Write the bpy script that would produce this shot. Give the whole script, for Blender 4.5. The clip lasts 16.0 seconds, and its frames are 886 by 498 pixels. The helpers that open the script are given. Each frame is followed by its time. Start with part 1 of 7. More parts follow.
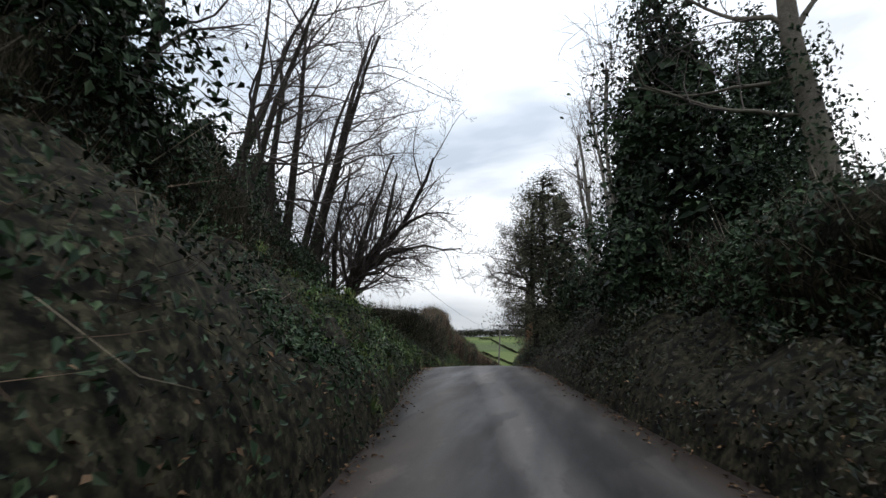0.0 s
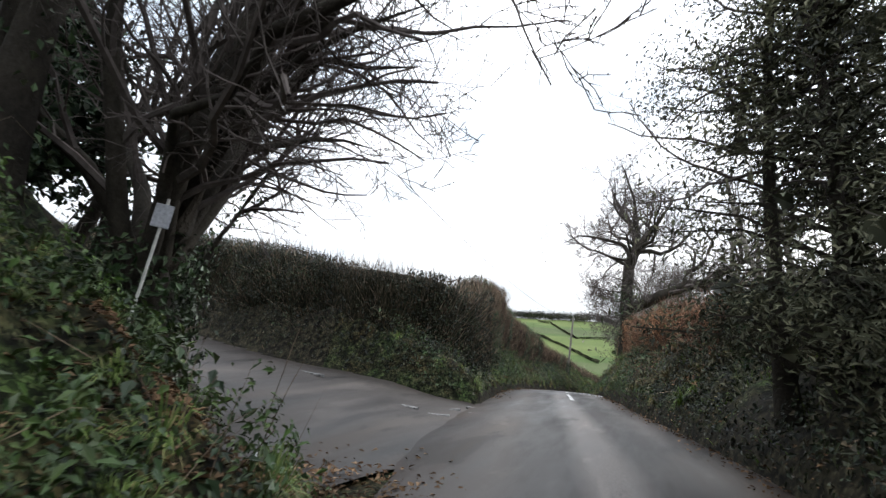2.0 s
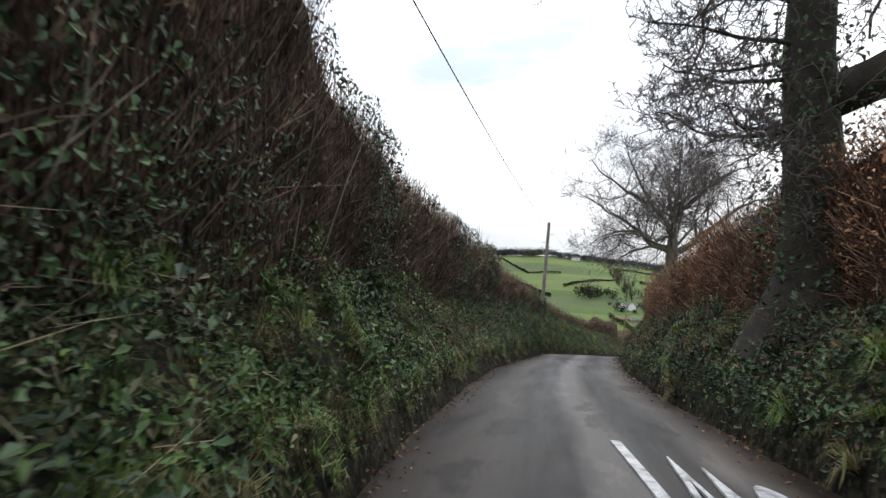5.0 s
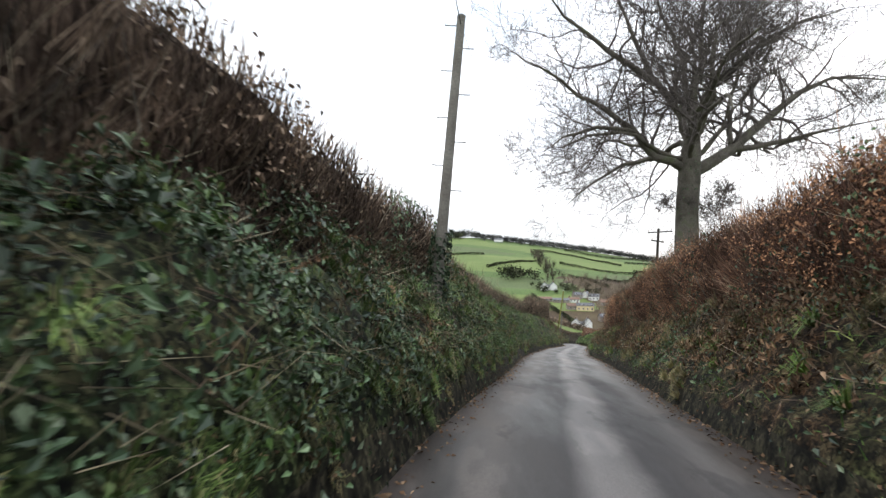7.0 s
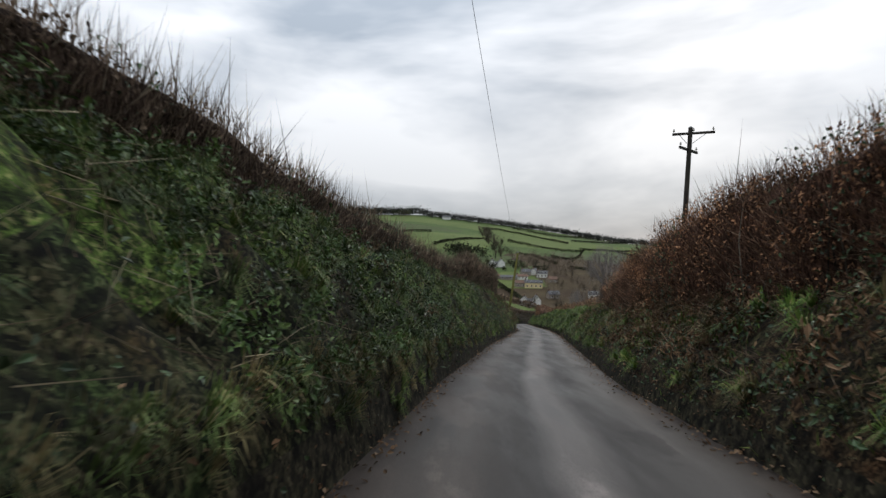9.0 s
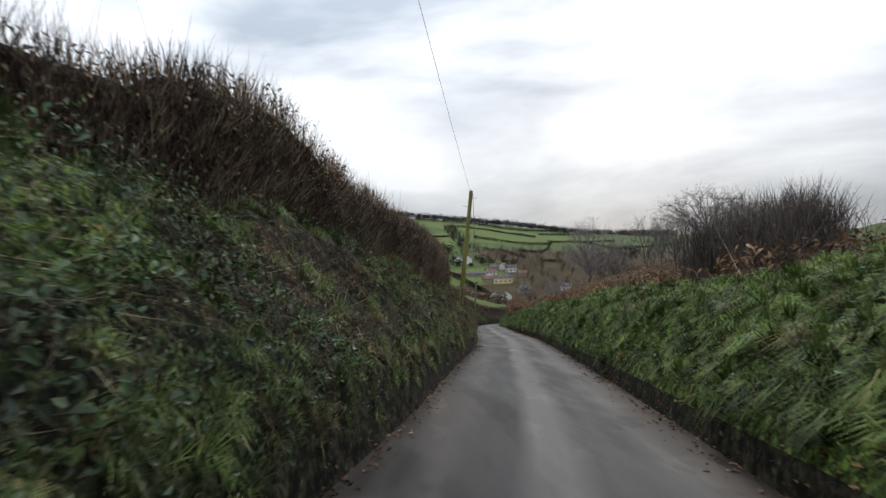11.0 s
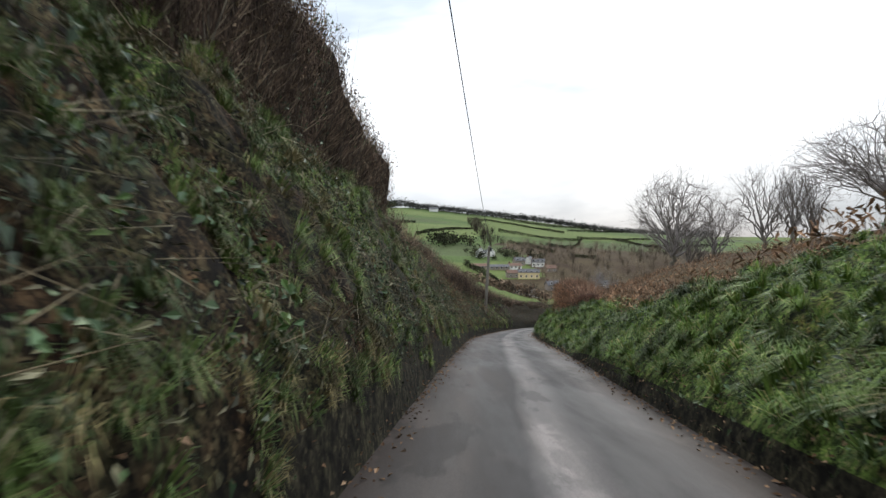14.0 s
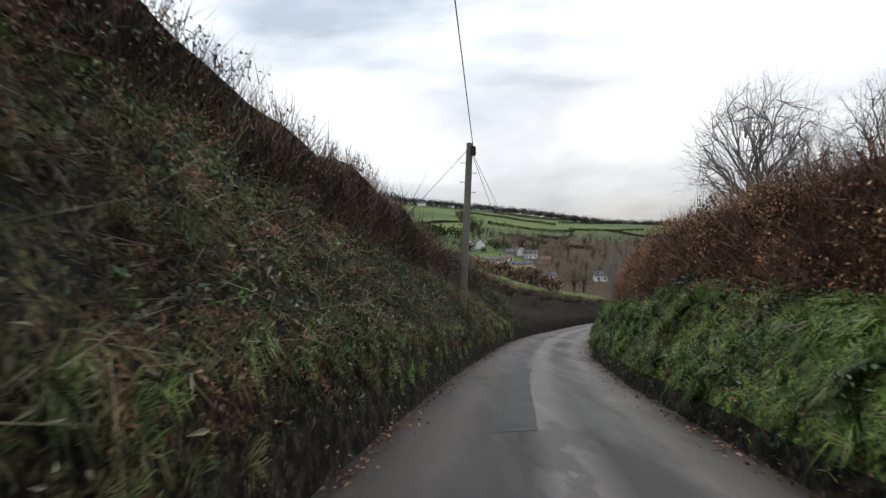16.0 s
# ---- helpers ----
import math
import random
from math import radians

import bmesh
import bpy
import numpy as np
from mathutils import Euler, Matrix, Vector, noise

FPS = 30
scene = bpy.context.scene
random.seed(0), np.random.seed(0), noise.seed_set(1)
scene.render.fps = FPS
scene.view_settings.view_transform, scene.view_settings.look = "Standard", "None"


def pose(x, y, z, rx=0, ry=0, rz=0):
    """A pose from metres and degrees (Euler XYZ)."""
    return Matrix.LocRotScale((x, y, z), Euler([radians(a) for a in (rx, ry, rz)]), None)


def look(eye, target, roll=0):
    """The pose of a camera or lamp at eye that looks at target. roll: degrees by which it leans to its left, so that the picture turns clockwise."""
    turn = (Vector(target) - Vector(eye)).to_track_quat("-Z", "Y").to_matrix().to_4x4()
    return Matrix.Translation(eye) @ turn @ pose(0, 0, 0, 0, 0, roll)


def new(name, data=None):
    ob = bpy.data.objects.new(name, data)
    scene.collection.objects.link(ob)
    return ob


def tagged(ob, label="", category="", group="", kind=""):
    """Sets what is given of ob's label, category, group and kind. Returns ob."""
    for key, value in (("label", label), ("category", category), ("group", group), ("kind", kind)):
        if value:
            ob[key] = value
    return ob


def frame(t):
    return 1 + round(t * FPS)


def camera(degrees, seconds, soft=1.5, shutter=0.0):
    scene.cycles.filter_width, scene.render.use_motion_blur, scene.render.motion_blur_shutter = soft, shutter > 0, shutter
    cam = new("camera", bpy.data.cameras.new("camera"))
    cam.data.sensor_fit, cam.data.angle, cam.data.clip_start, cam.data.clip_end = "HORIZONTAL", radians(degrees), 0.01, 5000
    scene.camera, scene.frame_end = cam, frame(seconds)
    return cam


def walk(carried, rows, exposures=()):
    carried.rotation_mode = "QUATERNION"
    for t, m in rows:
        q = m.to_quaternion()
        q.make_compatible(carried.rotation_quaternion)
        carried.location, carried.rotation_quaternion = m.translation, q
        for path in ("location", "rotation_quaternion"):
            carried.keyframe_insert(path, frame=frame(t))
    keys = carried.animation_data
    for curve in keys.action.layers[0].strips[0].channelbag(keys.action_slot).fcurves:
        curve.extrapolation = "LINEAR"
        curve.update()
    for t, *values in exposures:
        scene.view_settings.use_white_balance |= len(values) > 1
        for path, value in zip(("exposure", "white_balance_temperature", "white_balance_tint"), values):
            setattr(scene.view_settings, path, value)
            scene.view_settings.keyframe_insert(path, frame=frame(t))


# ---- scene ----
cam = camera(80.52, 16.0, soft=1.4, shutter=0.08)
PATH = [
    (0.0, -0.000, 0.000, -0.000, 102.157, 0.412, 12.534),
    (0.5, -0.521, 3.345, 0.333, 101.544, -1.219, 15.067),
    (1.0, -1.198, 6.136, 0.530, 101.027, -1.411, 17.085),
    (1.5, -1.836, 9.277, 0.749, 100.129, -2.604, 18.475),
    (2.0, -2.464, 12.210, 0.978, 99.597, -3.729, 18.708),
    (2.5, -3.000, 15.352, 1.105, 99.555, -4.344, 17.171),
    (3.0, -3.513, 18.601, 1.109, 98.461, -3.276, 16.026),
    (3.5, -4.018, 21.911, 0.990, 96.758, -2.244, 15.223),
    (4.0, -4.569, 25.267, 0.837, 95.651, -1.427, 14.522),
    (4.5, -5.030, 28.759, 0.700, 94.577, -0.975, 14.373),
    (5.0, -5.461, 32.549, 0.477, 93.276, -1.452, 13.761),
    (5.5, -5.859, 36.653, 0.180, 92.505, -2.294, 12.919),
    (6.0, -6.185, 41.009, -0.163, 92.307, -2.589, 11.417),
    (6.5, -6.261, 45.518, -0.500, 92.106, -1.727, 8.463),
    (7.0, -5.960, 50.327, -0.883, 91.586, -0.864, 5.567),
    (7.5, -5.411, 55.464, -1.321, 90.896, -0.125, 3.476),
    (8.0, -4.860, 60.622, -1.992, 90.195, -0.100, 2.050),
    (8.5, -4.391, 65.765, -2.674, 89.652, -0.553, 0.999),
    (9.0, -3.849, 71.050, -3.393, 89.400, -1.000, 0.010),
    (9.5, -3.127, 76.495, -4.133, 89.389, -1.108, -1.359),
    (10.0, -2.211, 82.055, -4.848, 89.848, -0.354, -2.850),
    (10.5, -1.166, 87.753, -5.566, 89.958, 0.944, -3.585),
    (11.0, -0.082, 93.573, -6.334, 89.521, 2.036, -3.536),
    (11.5, 0.991, 99.466, -7.176, 89.059, 2.258, -3.516),
    (12.0, 2.013, 105.426, -7.989, 88.769, 2.197, -3.529),
    (12.5, 2.948, 111.182, -8.826, 88.697, 1.304, -3.471),
    (13.0, 3.789, 117.082, -9.654, 88.851, 1.211, -3.054),
    (13.5, 4.449, 123.187, -10.504, 89.108, 0.635, -1.780),
    (14.0, 5.059, 129.125, -11.347, 89.186, 0.138, -0.814),
    (14.5, 5.702, 134.868, -12.115, 89.289, 0.110, -0.381),
    (15.0, 6.380, 140.864, -12.909, 89.395, 0.319, -0.379),
    (15.5, 7.091, 146.550, -13.705, 89.154, 0.609, -0.848),
    (16.0, 7.633, 152.061, -14.512, 88.819, 1.131, -1.959),
]
walk(cam, [(t, pose(x, y, z, a, b, c)) for t, x, y, z, a, b, c in PATH],
     exposures=[(0.0, 0.08), (0.5, 0.75), (1.0, 1.15), (1.5, 1.1), (2.0, 0.85), (2.5, 0.05), (3.0, -0.35), (3.5, -0.3), (4.0, 0.35), (5.0, 0.55), (6.3, 0.8), (7.0, 0.95), (7.5, 0.85),
                (8.0, 0.25), (8.5, -0.05), (9.0, -0.25), (10.0, -0.05), (11.5, 0.0), (12.5, 0.15), (14.5, 0.42), (15.5, 0.15), (16.0, 0.0)])

# ---- daylight under broken cloud ----
world = bpy.data.worlds.new("overcast")
scene.world = world
world.use_nodes = True
wn, wl = world.node_tree.nodes, world.node_tree.links
wn.clear()
w_out = wn.new("ShaderNodeOutputWorld")
w_bg = wn.new("ShaderNodeBackground")
w_sky = wn.new("ShaderNodeTexSky")
w_sky.sky_type = "NISHITA"
w_sky.sun_disc = False
w_sky.sun_elevation = radians(24)
w_sky.sun_rotation = radians(25)
w_gain = wn.new("ShaderNodeMix")
w_gain.data_type = "RGBA"
w_gain.blend_type = "MULTIPLY"
w_gain.inputs[0].default_value = 1.0
w_gain.inputs[7].default_value = (0.10, 0.10, 0.10, 1)
w_co = wn.new("ShaderNodeTexCoord")
w_map = wn.new("ShaderNodeMapping")
w_map.inputs["Scale"].default_value = (1.0, 1.0, 3.2)
w_n1 = wn.new("ShaderNodeTexNoise")
w_n1.inputs["Scale"].default_value = 1.7
w_n1.inputs["Detail"].default_value = 5.0
w_n1.inputs["Roughness"].default_value = 0.52
w_n1.inputs["Distortion"].default_value = 0.25
w_ramp = wn.new("ShaderNodeValToRGB")
w_ramp.color_ramp.elements[0].position = 0.40
w_ramp.color_ramp.elements[0].color = (0.42, 0.48, 0.56, 1)
w_ramp.color_ramp.elements[1].position = 0.66
w_ramp.color_ramp.elements[1].color = (1.03, 1.055, 1.10, 1)
w_mix = wn.new("ShaderNodeMix")
w_mix.data_type = "RGBA"
w_mix.inputs[0].default_value = 0.93
wl.new(w_co.outputs["Generated"], w_map.inputs["Vector"])
wl.new(w_map.outputs[0], w_n1.inputs["Vector"])
wl.new(w_n1.outputs["Fac"], w_ramp.inputs["Fac"])
wl.new(w_sky.outputs[0], w_gain.inputs[6])
wl.new(w_gain.outputs[2], w_mix.inputs[6])
wl.new(w_ramp.outputs[0], w_mix.inputs[7])
wl.new(w_mix.outputs[2], w_bg.inputs[0])
# an overcast dome is brightest overhead
w_sep = wn.new("ShaderNodeSeparateXYZ")
w_dome = wn.new("ShaderNodeMapRange")
w_dome.inputs["From Min"].default_value = 0.05
w_dome.inputs["From Max"].default_value = 1.0
w_dome.inputs["To Min"].default_value = 0.82
w_dome.inputs["To Max"].default_value = 2.5
wl.new(w_co.outputs["Generated"], w_sep.inputs[0])
wl.new(w_sep.outputs["Z"], w_dome.inputs["Value"])
wl.new(w_dome.outputs[0], w_bg.inputs[1])
wl.new(w_bg.outputs[0], w_out.inputs[0])

sun_data = bpy.data.lights.new("sun", "SUN")
sun_data.energy = 0.6
sun_data.angle = radians(14)
sun_data.color = (1.0, 0.96, 0.9)
sun = new("sun", sun_data)
sun.matrix_world = look((0, 0, 60), (-18, -42, 30))


# ---- materials ----
def shader(name, rough=0.8, spec=0.3):
    m = bpy.data.materials.new(name)
    m.use_nodes = True
    nt = m.node_tree
    b = nt.nodes["Principled BSDF"]
    b.inputs["Roughness"].default_value = rough
    b.inputs["Specular IOR Level"].default_value = spec
    return m, nt, b


def ramp_node(nt, fac, stops):
    r = nt.nodes.new("ShaderNodeValToRGB")
    els = r.color_ramp.elements
    while len(els) < len(stops):
        els.new(0.5)
    for e, (p, c) in zip(els, stops):
        e.position, e.color = p, (*c, 1)
    nt.links.new(fac, r.inputs["Fac"])
    return r


def noise_node(nt, scale, detail=5.0, rough=0.55, vec=None):
    n = nt.nodes.new("ShaderNodeTexNoise")
    n.inputs["Scale"].default_value = scale
    n.inputs["Detail"].default_value = detail
    n.inputs["Roughness"].default_value = rough
    if vec is None:
        vec = nt.nodes.new("ShaderNodeTexCoord").outputs["Object"]
    nt.links.new(vec, n.inputs["Vector"])
    return n


def mix_node(nt, fac, a, b, blend="MIX"):
    m = nt.nodes.new("ShaderNodeMix")
    m.data_type, m.blend_type = "RGBA", blend
    if isinstance(fac, float):
        m.inputs[0].default_value = fac
    else:
        nt.links.new(fac, m.inputs[0])
    for sock, v in ((6, a), (7, b)):
        if isinstance(v, tuple):
            m.inputs[sock].default_value = (*v, 1)
        else:
            nt.links.new(v, m.inputs[sock])
    return m.outputs[2]


def bump_node(nt, b, height, strength=0.4, dist=0.02):
    u = nt.nodes.new("ShaderNodeBump")
    u.inputs["Strength"].default_value = strength
    u.inputs["Distance"].default_value = dist
    nt.links.new(height, u.inputs["Height"])
    nt.links.new(u.outputs[0], b.inputs["Normal"])


def grain_material(name, stops, scale=3.0, fine=40.0, rough=0.85, spec=0.25, bump=0.4, dist=0.02):
    """Two scales of noise drive colour and relief."""
    m, nt, b = shader(name, rough, spec)
    n1, n2 = noise_node(nt, scale), noise_node(nt, fine, 6.0, 0.65)
    r = ramp_node(nt, n1.outputs["Fac"], stops)
    dark = ramp_node(nt, n2.outputs["Fac"], [(0.3, (0.62, 0.62, 0.62)), (0.7, (1.15, 1.15, 1.15))])
    nt.links.new(mix_node(nt, 1.0, r.outputs[0], dark.outputs[0], "MULTIPLY"), b.inputs["Base Color"])
    bump_node(nt, b, n2.outputs["Fac"], bump, dist)
    return m


def leaf_material(name, stops, rough=0.5, spec=0.35, patch=0.6, trans=0.0):
    """Each leaf its own shade, with slow patches over the bank."""
    m, nt, b = shader(name, rough, spec)
    geo = nt.nodes.new("ShaderNodeNewGeometry")
    r = ramp_node(nt, geo.outputs["Random Per Island"], stops)
    n = noise_node(nt, patch, 3.0)
    p = ramp_node(nt, n.outputs["Fac"], [(0.32, (0.45, 0.46, 0.44)), (0.68, (1.4, 1.4, 1.32))])
    col = mix_node(nt, 1.0, r.outputs[0], p.outputs[0], "MULTIPLY")
    n2 = noise_node(nt, patch * 4.5, 2.0)
    p2 = ramp_node(nt, n2.outputs["Fac"], [(0.37, (0.36, 0.37, 0.36)), (0.63, (1.55, 1.52, 1.45))])
    col = mix_node(nt, 1.0, col, p2.outputs[0], "MULTIPLY")
    nt.links.new(col, b.inputs["Base Color"])
    return m




def growth_ground(name, cells, patches, cell=22.0, patch=1.5):
    """Ground under low growth: leaf-sized flecks of several colours, in slow patches, with relief and near-black
    blotches for shaded gaps.
    """
    m, nt, b = shader(name, 0.9, 0.12)
    co = nt.nodes.new("ShaderNodeTexCoord").outputs["Object"]
    v = nt.nodes.new("ShaderNodeTexVoronoi")
    v.inputs["Scale"].default_value = cell
    warp = noise_node(nt, 9.0, 3.0, 0.6, co)
    off = mix_node(nt, 0.06, co, warp.outputs["Color"], "LINEAR_LIGHT")
    nt.links.new(off, v.inputs["Vector"])
    sep = nt.nodes.new("ShaderNodeSeparateColor")
    nt.links.new(v.outputs["Color"], sep.inputs[0])
    r = ramp_node(nt, sep.outputs[0], cells)
    n = noise_node(nt, patch, 5.0, 0.62, co)
    p = ramp_node(nt, n.outputs["Fac"], patches)
    # Blotches stand for shade in gaps between clumps that the relief lacks.
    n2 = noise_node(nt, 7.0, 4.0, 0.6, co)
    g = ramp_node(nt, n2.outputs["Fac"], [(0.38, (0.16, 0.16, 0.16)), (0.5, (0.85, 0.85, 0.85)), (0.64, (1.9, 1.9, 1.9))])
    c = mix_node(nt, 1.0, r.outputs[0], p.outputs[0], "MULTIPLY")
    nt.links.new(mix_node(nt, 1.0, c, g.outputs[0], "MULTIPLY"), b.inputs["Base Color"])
    bump_node(nt, b, sep.outputs[1], 1.0, 0.05)
    return m


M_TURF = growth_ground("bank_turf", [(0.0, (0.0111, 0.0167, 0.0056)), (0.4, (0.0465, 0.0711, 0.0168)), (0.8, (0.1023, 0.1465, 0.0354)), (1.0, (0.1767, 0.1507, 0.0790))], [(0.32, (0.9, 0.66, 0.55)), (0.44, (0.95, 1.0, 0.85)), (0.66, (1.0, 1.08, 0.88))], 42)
# Moss and dead growth darkened so gaps between their leaves look shaded.
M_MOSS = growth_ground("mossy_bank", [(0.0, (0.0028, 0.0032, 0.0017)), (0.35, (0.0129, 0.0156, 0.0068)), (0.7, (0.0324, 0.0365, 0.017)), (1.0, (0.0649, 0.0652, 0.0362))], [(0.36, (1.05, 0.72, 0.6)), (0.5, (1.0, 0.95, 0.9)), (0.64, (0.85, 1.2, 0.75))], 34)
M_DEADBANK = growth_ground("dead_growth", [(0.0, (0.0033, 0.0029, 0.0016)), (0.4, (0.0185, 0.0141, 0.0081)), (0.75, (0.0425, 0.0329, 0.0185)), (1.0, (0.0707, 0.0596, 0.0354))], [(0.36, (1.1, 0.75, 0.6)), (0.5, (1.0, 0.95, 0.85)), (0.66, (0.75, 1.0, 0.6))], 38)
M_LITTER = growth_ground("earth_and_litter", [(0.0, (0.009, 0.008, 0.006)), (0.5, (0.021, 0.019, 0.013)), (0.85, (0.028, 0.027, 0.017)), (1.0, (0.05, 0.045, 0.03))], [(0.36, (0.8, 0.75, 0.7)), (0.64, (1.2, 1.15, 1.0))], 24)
M_FIELD = grain_material("pasture", [(0.3, (0.0629, 0.098, 0.026)), (0.7, (0.085, 0.124, 0.036))], 0.02, 0.6, 0.9, 0.1, 0.2, 0.05)
M_FIELD_PALE = grain_material("pale_pasture", [(0.3, (0.0888, 0.1258, 0.0333)), (0.7, (0.1258, 0.1554, 0.0481))], 0.02, 0.6, 0.9, 0.1, 0.2, 0.05)
M_FIELD_DULL = grain_material("rough_pasture", [(0.3, (0.0666, 0.0888, 0.0333)), (0.7, (0.0888, 0.111, 0.0444))], 0.03, 0.6, 0.9, 0.1, 0.2, 0.05)
M_SCRUB_GROUND = grain_material("scrub_ground", [(0.3, (0.05, 0.032, 0.02)), (0.7, (0.085, 0.065, 0.035))], 0.05, 0.8, 0.95, 0.1, 0.4, 0.1)
M_IVY = leaf_material("ivy_leaf", [(0.0, (0.0238, 0.0450, 0.0212)), (0.45, (0.0476, 0.0846, 0.0370)), (0.85, (0.0741, 0.1164, 0.0555)), (1.0, (0.1256, 0.1521, 0.0992))], 0.5, 0.3)
# Ivy leaf with tree shade and the corner's black shadow put into its colour.
M_IVY_DARKENED = leaf_material("darkened_ivy_leaf", [(0.0, (0.0087, 0.0136, 0.0074)), (0.5, (0.0186, 0.0279, 0.0124)), (0.85, (0.0341, 0.0372, 0.0186)), (1.0, (0.0744, 0.0527, 0.0341))], 0.5, 0.25)
M_OLIVE = leaf_material("faded_leaf", [(0.0, (0.0624, 0.0593, 0.0390)), (0.5, (0.1279, 0.1217, 0.0780)), (1.0, (0.2184, 0.2028, 0.1482))], 0.7, 0.2)
M_HERB = leaf_material("herb_leaf", [(0.0, (0.0281, 0.0572, 0.0140)), (0.5, (0.0561, 0.1012, 0.0262)), (1.0, (0.0982, 0.1408, 0.0449))], 0.5, 0.3)
M_GRASS = leaf_material("grass_blade", [(0.0, (0.0450, 0.0880, 0.0162)), (0.55, (0.0900, 0.1520, 0.0288)), (0.85, (0.1350, 0.1880, 0.0450)), (1.0, (0.2340, 0.1880, 0.0990))], 0.6, 0.2, 0.5)
M_BANKGRASS = leaf_material("bank_grass", [(0.0, (0.0546, 0.0936, 0.0234)), (0.5, (0.1014, 0.1534, 0.0416)), (0.82, (0.1495, 0.1950, 0.0650)), (1.0, (0.2860, 0.2470, 0.1300))], 0.6, 0.2, 0.5)
M_DRYGRASS = leaf_material("dry_grass", [(0.0, (0.1105, 0.0910, 0.0455)), (0.6, (0.2080, 0.1690, 0.0910)), (1.0, (0.1300, 0.1365, 0.0585))], 0.7, 0.15, 0.6)
M_BRACKEN = leaf_material("dead_bracken", [(0.0, (0.07, 0.04, 0.025)), (0.5, (0.15, 0.09, 0.055)), (1.0, (0.25, 0.17, 0.115))], 0.8, 0.1)
M_RUSSET = leaf_material("russet_bracken", [(0.0, (0.12, 0.066, 0.042)), (0.5, (0.23, 0.135, 0.088)), (1.0, (0.34, 0.225, 0.155))], 0.8, 0.1, 0.4)
M_BEECH = leaf_material("dry_hedge_leaf", [(0.0, (0.1300, 0.0624, 0.0352)), (0.5, (0.2860, 0.1464, 0.0825)), (1.0, (0.4420, 0.2520, 0.1540))], 0.75, 0.12, 0.45)
M_GREYLEAF = leaf_material("grey_hedge_leaf", [(0.0, (0.0466, 0.0326, 0.0248)), (0.5, (0.1552, 0.1056, 0.0776)), (1.0, (0.3105, 0.2329, 0.1786))], 0.75, 0.12, 0.45)
M_TWIG = leaf_material("hedge_twig", [(0.0, (0.05, 0.034, 0.028)), (0.5, (0.15, 0.105, 0.082)), (0.9, (0.24, 0.185, 0.145)), (1.0, (0.36, 0.31, 0.25))], 0.85, 0.1)

M_REDTWIG = leaf_material("russet_twig", [(0.0, (0.075, 0.04, 0.03)), (0.5, (0.19, 0.11, 0.08)), (0.9, (0.28, 0.185, 0.14)), (1.0, (0.4, 0.31, 0.24))], 0.85, 0.1)


def tangle_material(name, stops):
    """Close-packed upright stems: streaks of dark and pale running up, in patches."""
    m, nt, b = shader(name, 0.95, 0.05)
    co = nt.nodes.new("ShaderNodeTexCoord").outputs["Object"]
    mp = nt.nodes.new("ShaderNodeMapping")
    mp.inputs["Scale"].default_value = (1.0, 1.0, 0.22)
    nt.links.new(co, mp.inputs["Vector"])
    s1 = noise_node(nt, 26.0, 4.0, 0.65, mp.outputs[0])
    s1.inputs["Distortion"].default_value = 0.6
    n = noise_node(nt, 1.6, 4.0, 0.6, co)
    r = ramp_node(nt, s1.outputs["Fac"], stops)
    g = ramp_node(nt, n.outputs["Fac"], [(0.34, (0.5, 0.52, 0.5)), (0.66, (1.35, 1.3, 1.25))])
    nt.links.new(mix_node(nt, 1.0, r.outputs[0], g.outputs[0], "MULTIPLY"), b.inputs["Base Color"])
    bump_node(nt, b, s1.outputs["Fac"], 1.0, 0.12)
    return m


# M_CORE is darkened so the hedge inside looks shaded behind its twigs.
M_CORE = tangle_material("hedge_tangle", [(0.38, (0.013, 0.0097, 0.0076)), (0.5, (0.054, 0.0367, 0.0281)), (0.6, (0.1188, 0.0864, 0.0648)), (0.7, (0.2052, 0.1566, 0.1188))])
# Greener tangle, darker still: shade under trees and at the corner put in.
M_IVYCORE = tangle_material("darkened_ivy_tangle", [(0.38, (0.007, 0.008, 0.005)), (0.5, (0.02, 0.019, 0.012)), (0.6, (0.045, 0.038, 0.026)), (0.7, (0.085, 0.07, 0.05))])
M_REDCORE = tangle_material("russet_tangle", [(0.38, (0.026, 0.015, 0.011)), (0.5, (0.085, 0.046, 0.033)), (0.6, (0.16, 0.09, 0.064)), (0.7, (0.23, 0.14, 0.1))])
M_BARK = grain_material("grey_bark", [(0.3, (0.0810, 0.0702, 0.0567)), (0.55, (0.1485, 0.1323, 0.1053)), (0.75, (0.1148, 0.1283, 0.0675))], 2.2, 26, 0.9, 0.15, 0.8, 0.02)
M_BARK_PALE = grain_material("pale_young_bark", [(0.3, (0.14, 0.125, 0.105)), (0.55, (0.24, 0.22, 0.185)), (0.75, (0.19, 0.195, 0.135))], 2.2, 26, 0.9, 0.15, 0.8, 0.02)
M_BARK_DARK = grain_material("dark_bark", [(0.3, (0.028, 0.024, 0.02)), (0.7, (0.062, 0.054, 0.042))], 2.5, 26, 0.9, 0.15, 0.8, 0.02)
M_FARTWIG = grain_material("distant_twig", [(0.3, (0.17, 0.15, 0.138)), (0.7, (0.27, 0.245, 0.23))], 1.0, 8, 0.9, 0.1, 0.2, 0.01)
M_DEADSTEM = leaf_material("dead_stem", [(0.0, (0.08, 0.06, 0.04)), (0.6, (0.2, 0.165, 0.115)), (1.0, (0.36, 0.31, 0.23))], 0.8, 0.1)
M_STEM = leaf_material("hedge_stem", [(0.0, (0.05, 0.04, 0.034)), (0.6, (0.11, 0.095, 0.08)), (1.0, (0.22, 0.2, 0.175))], 0.85, 0.1)
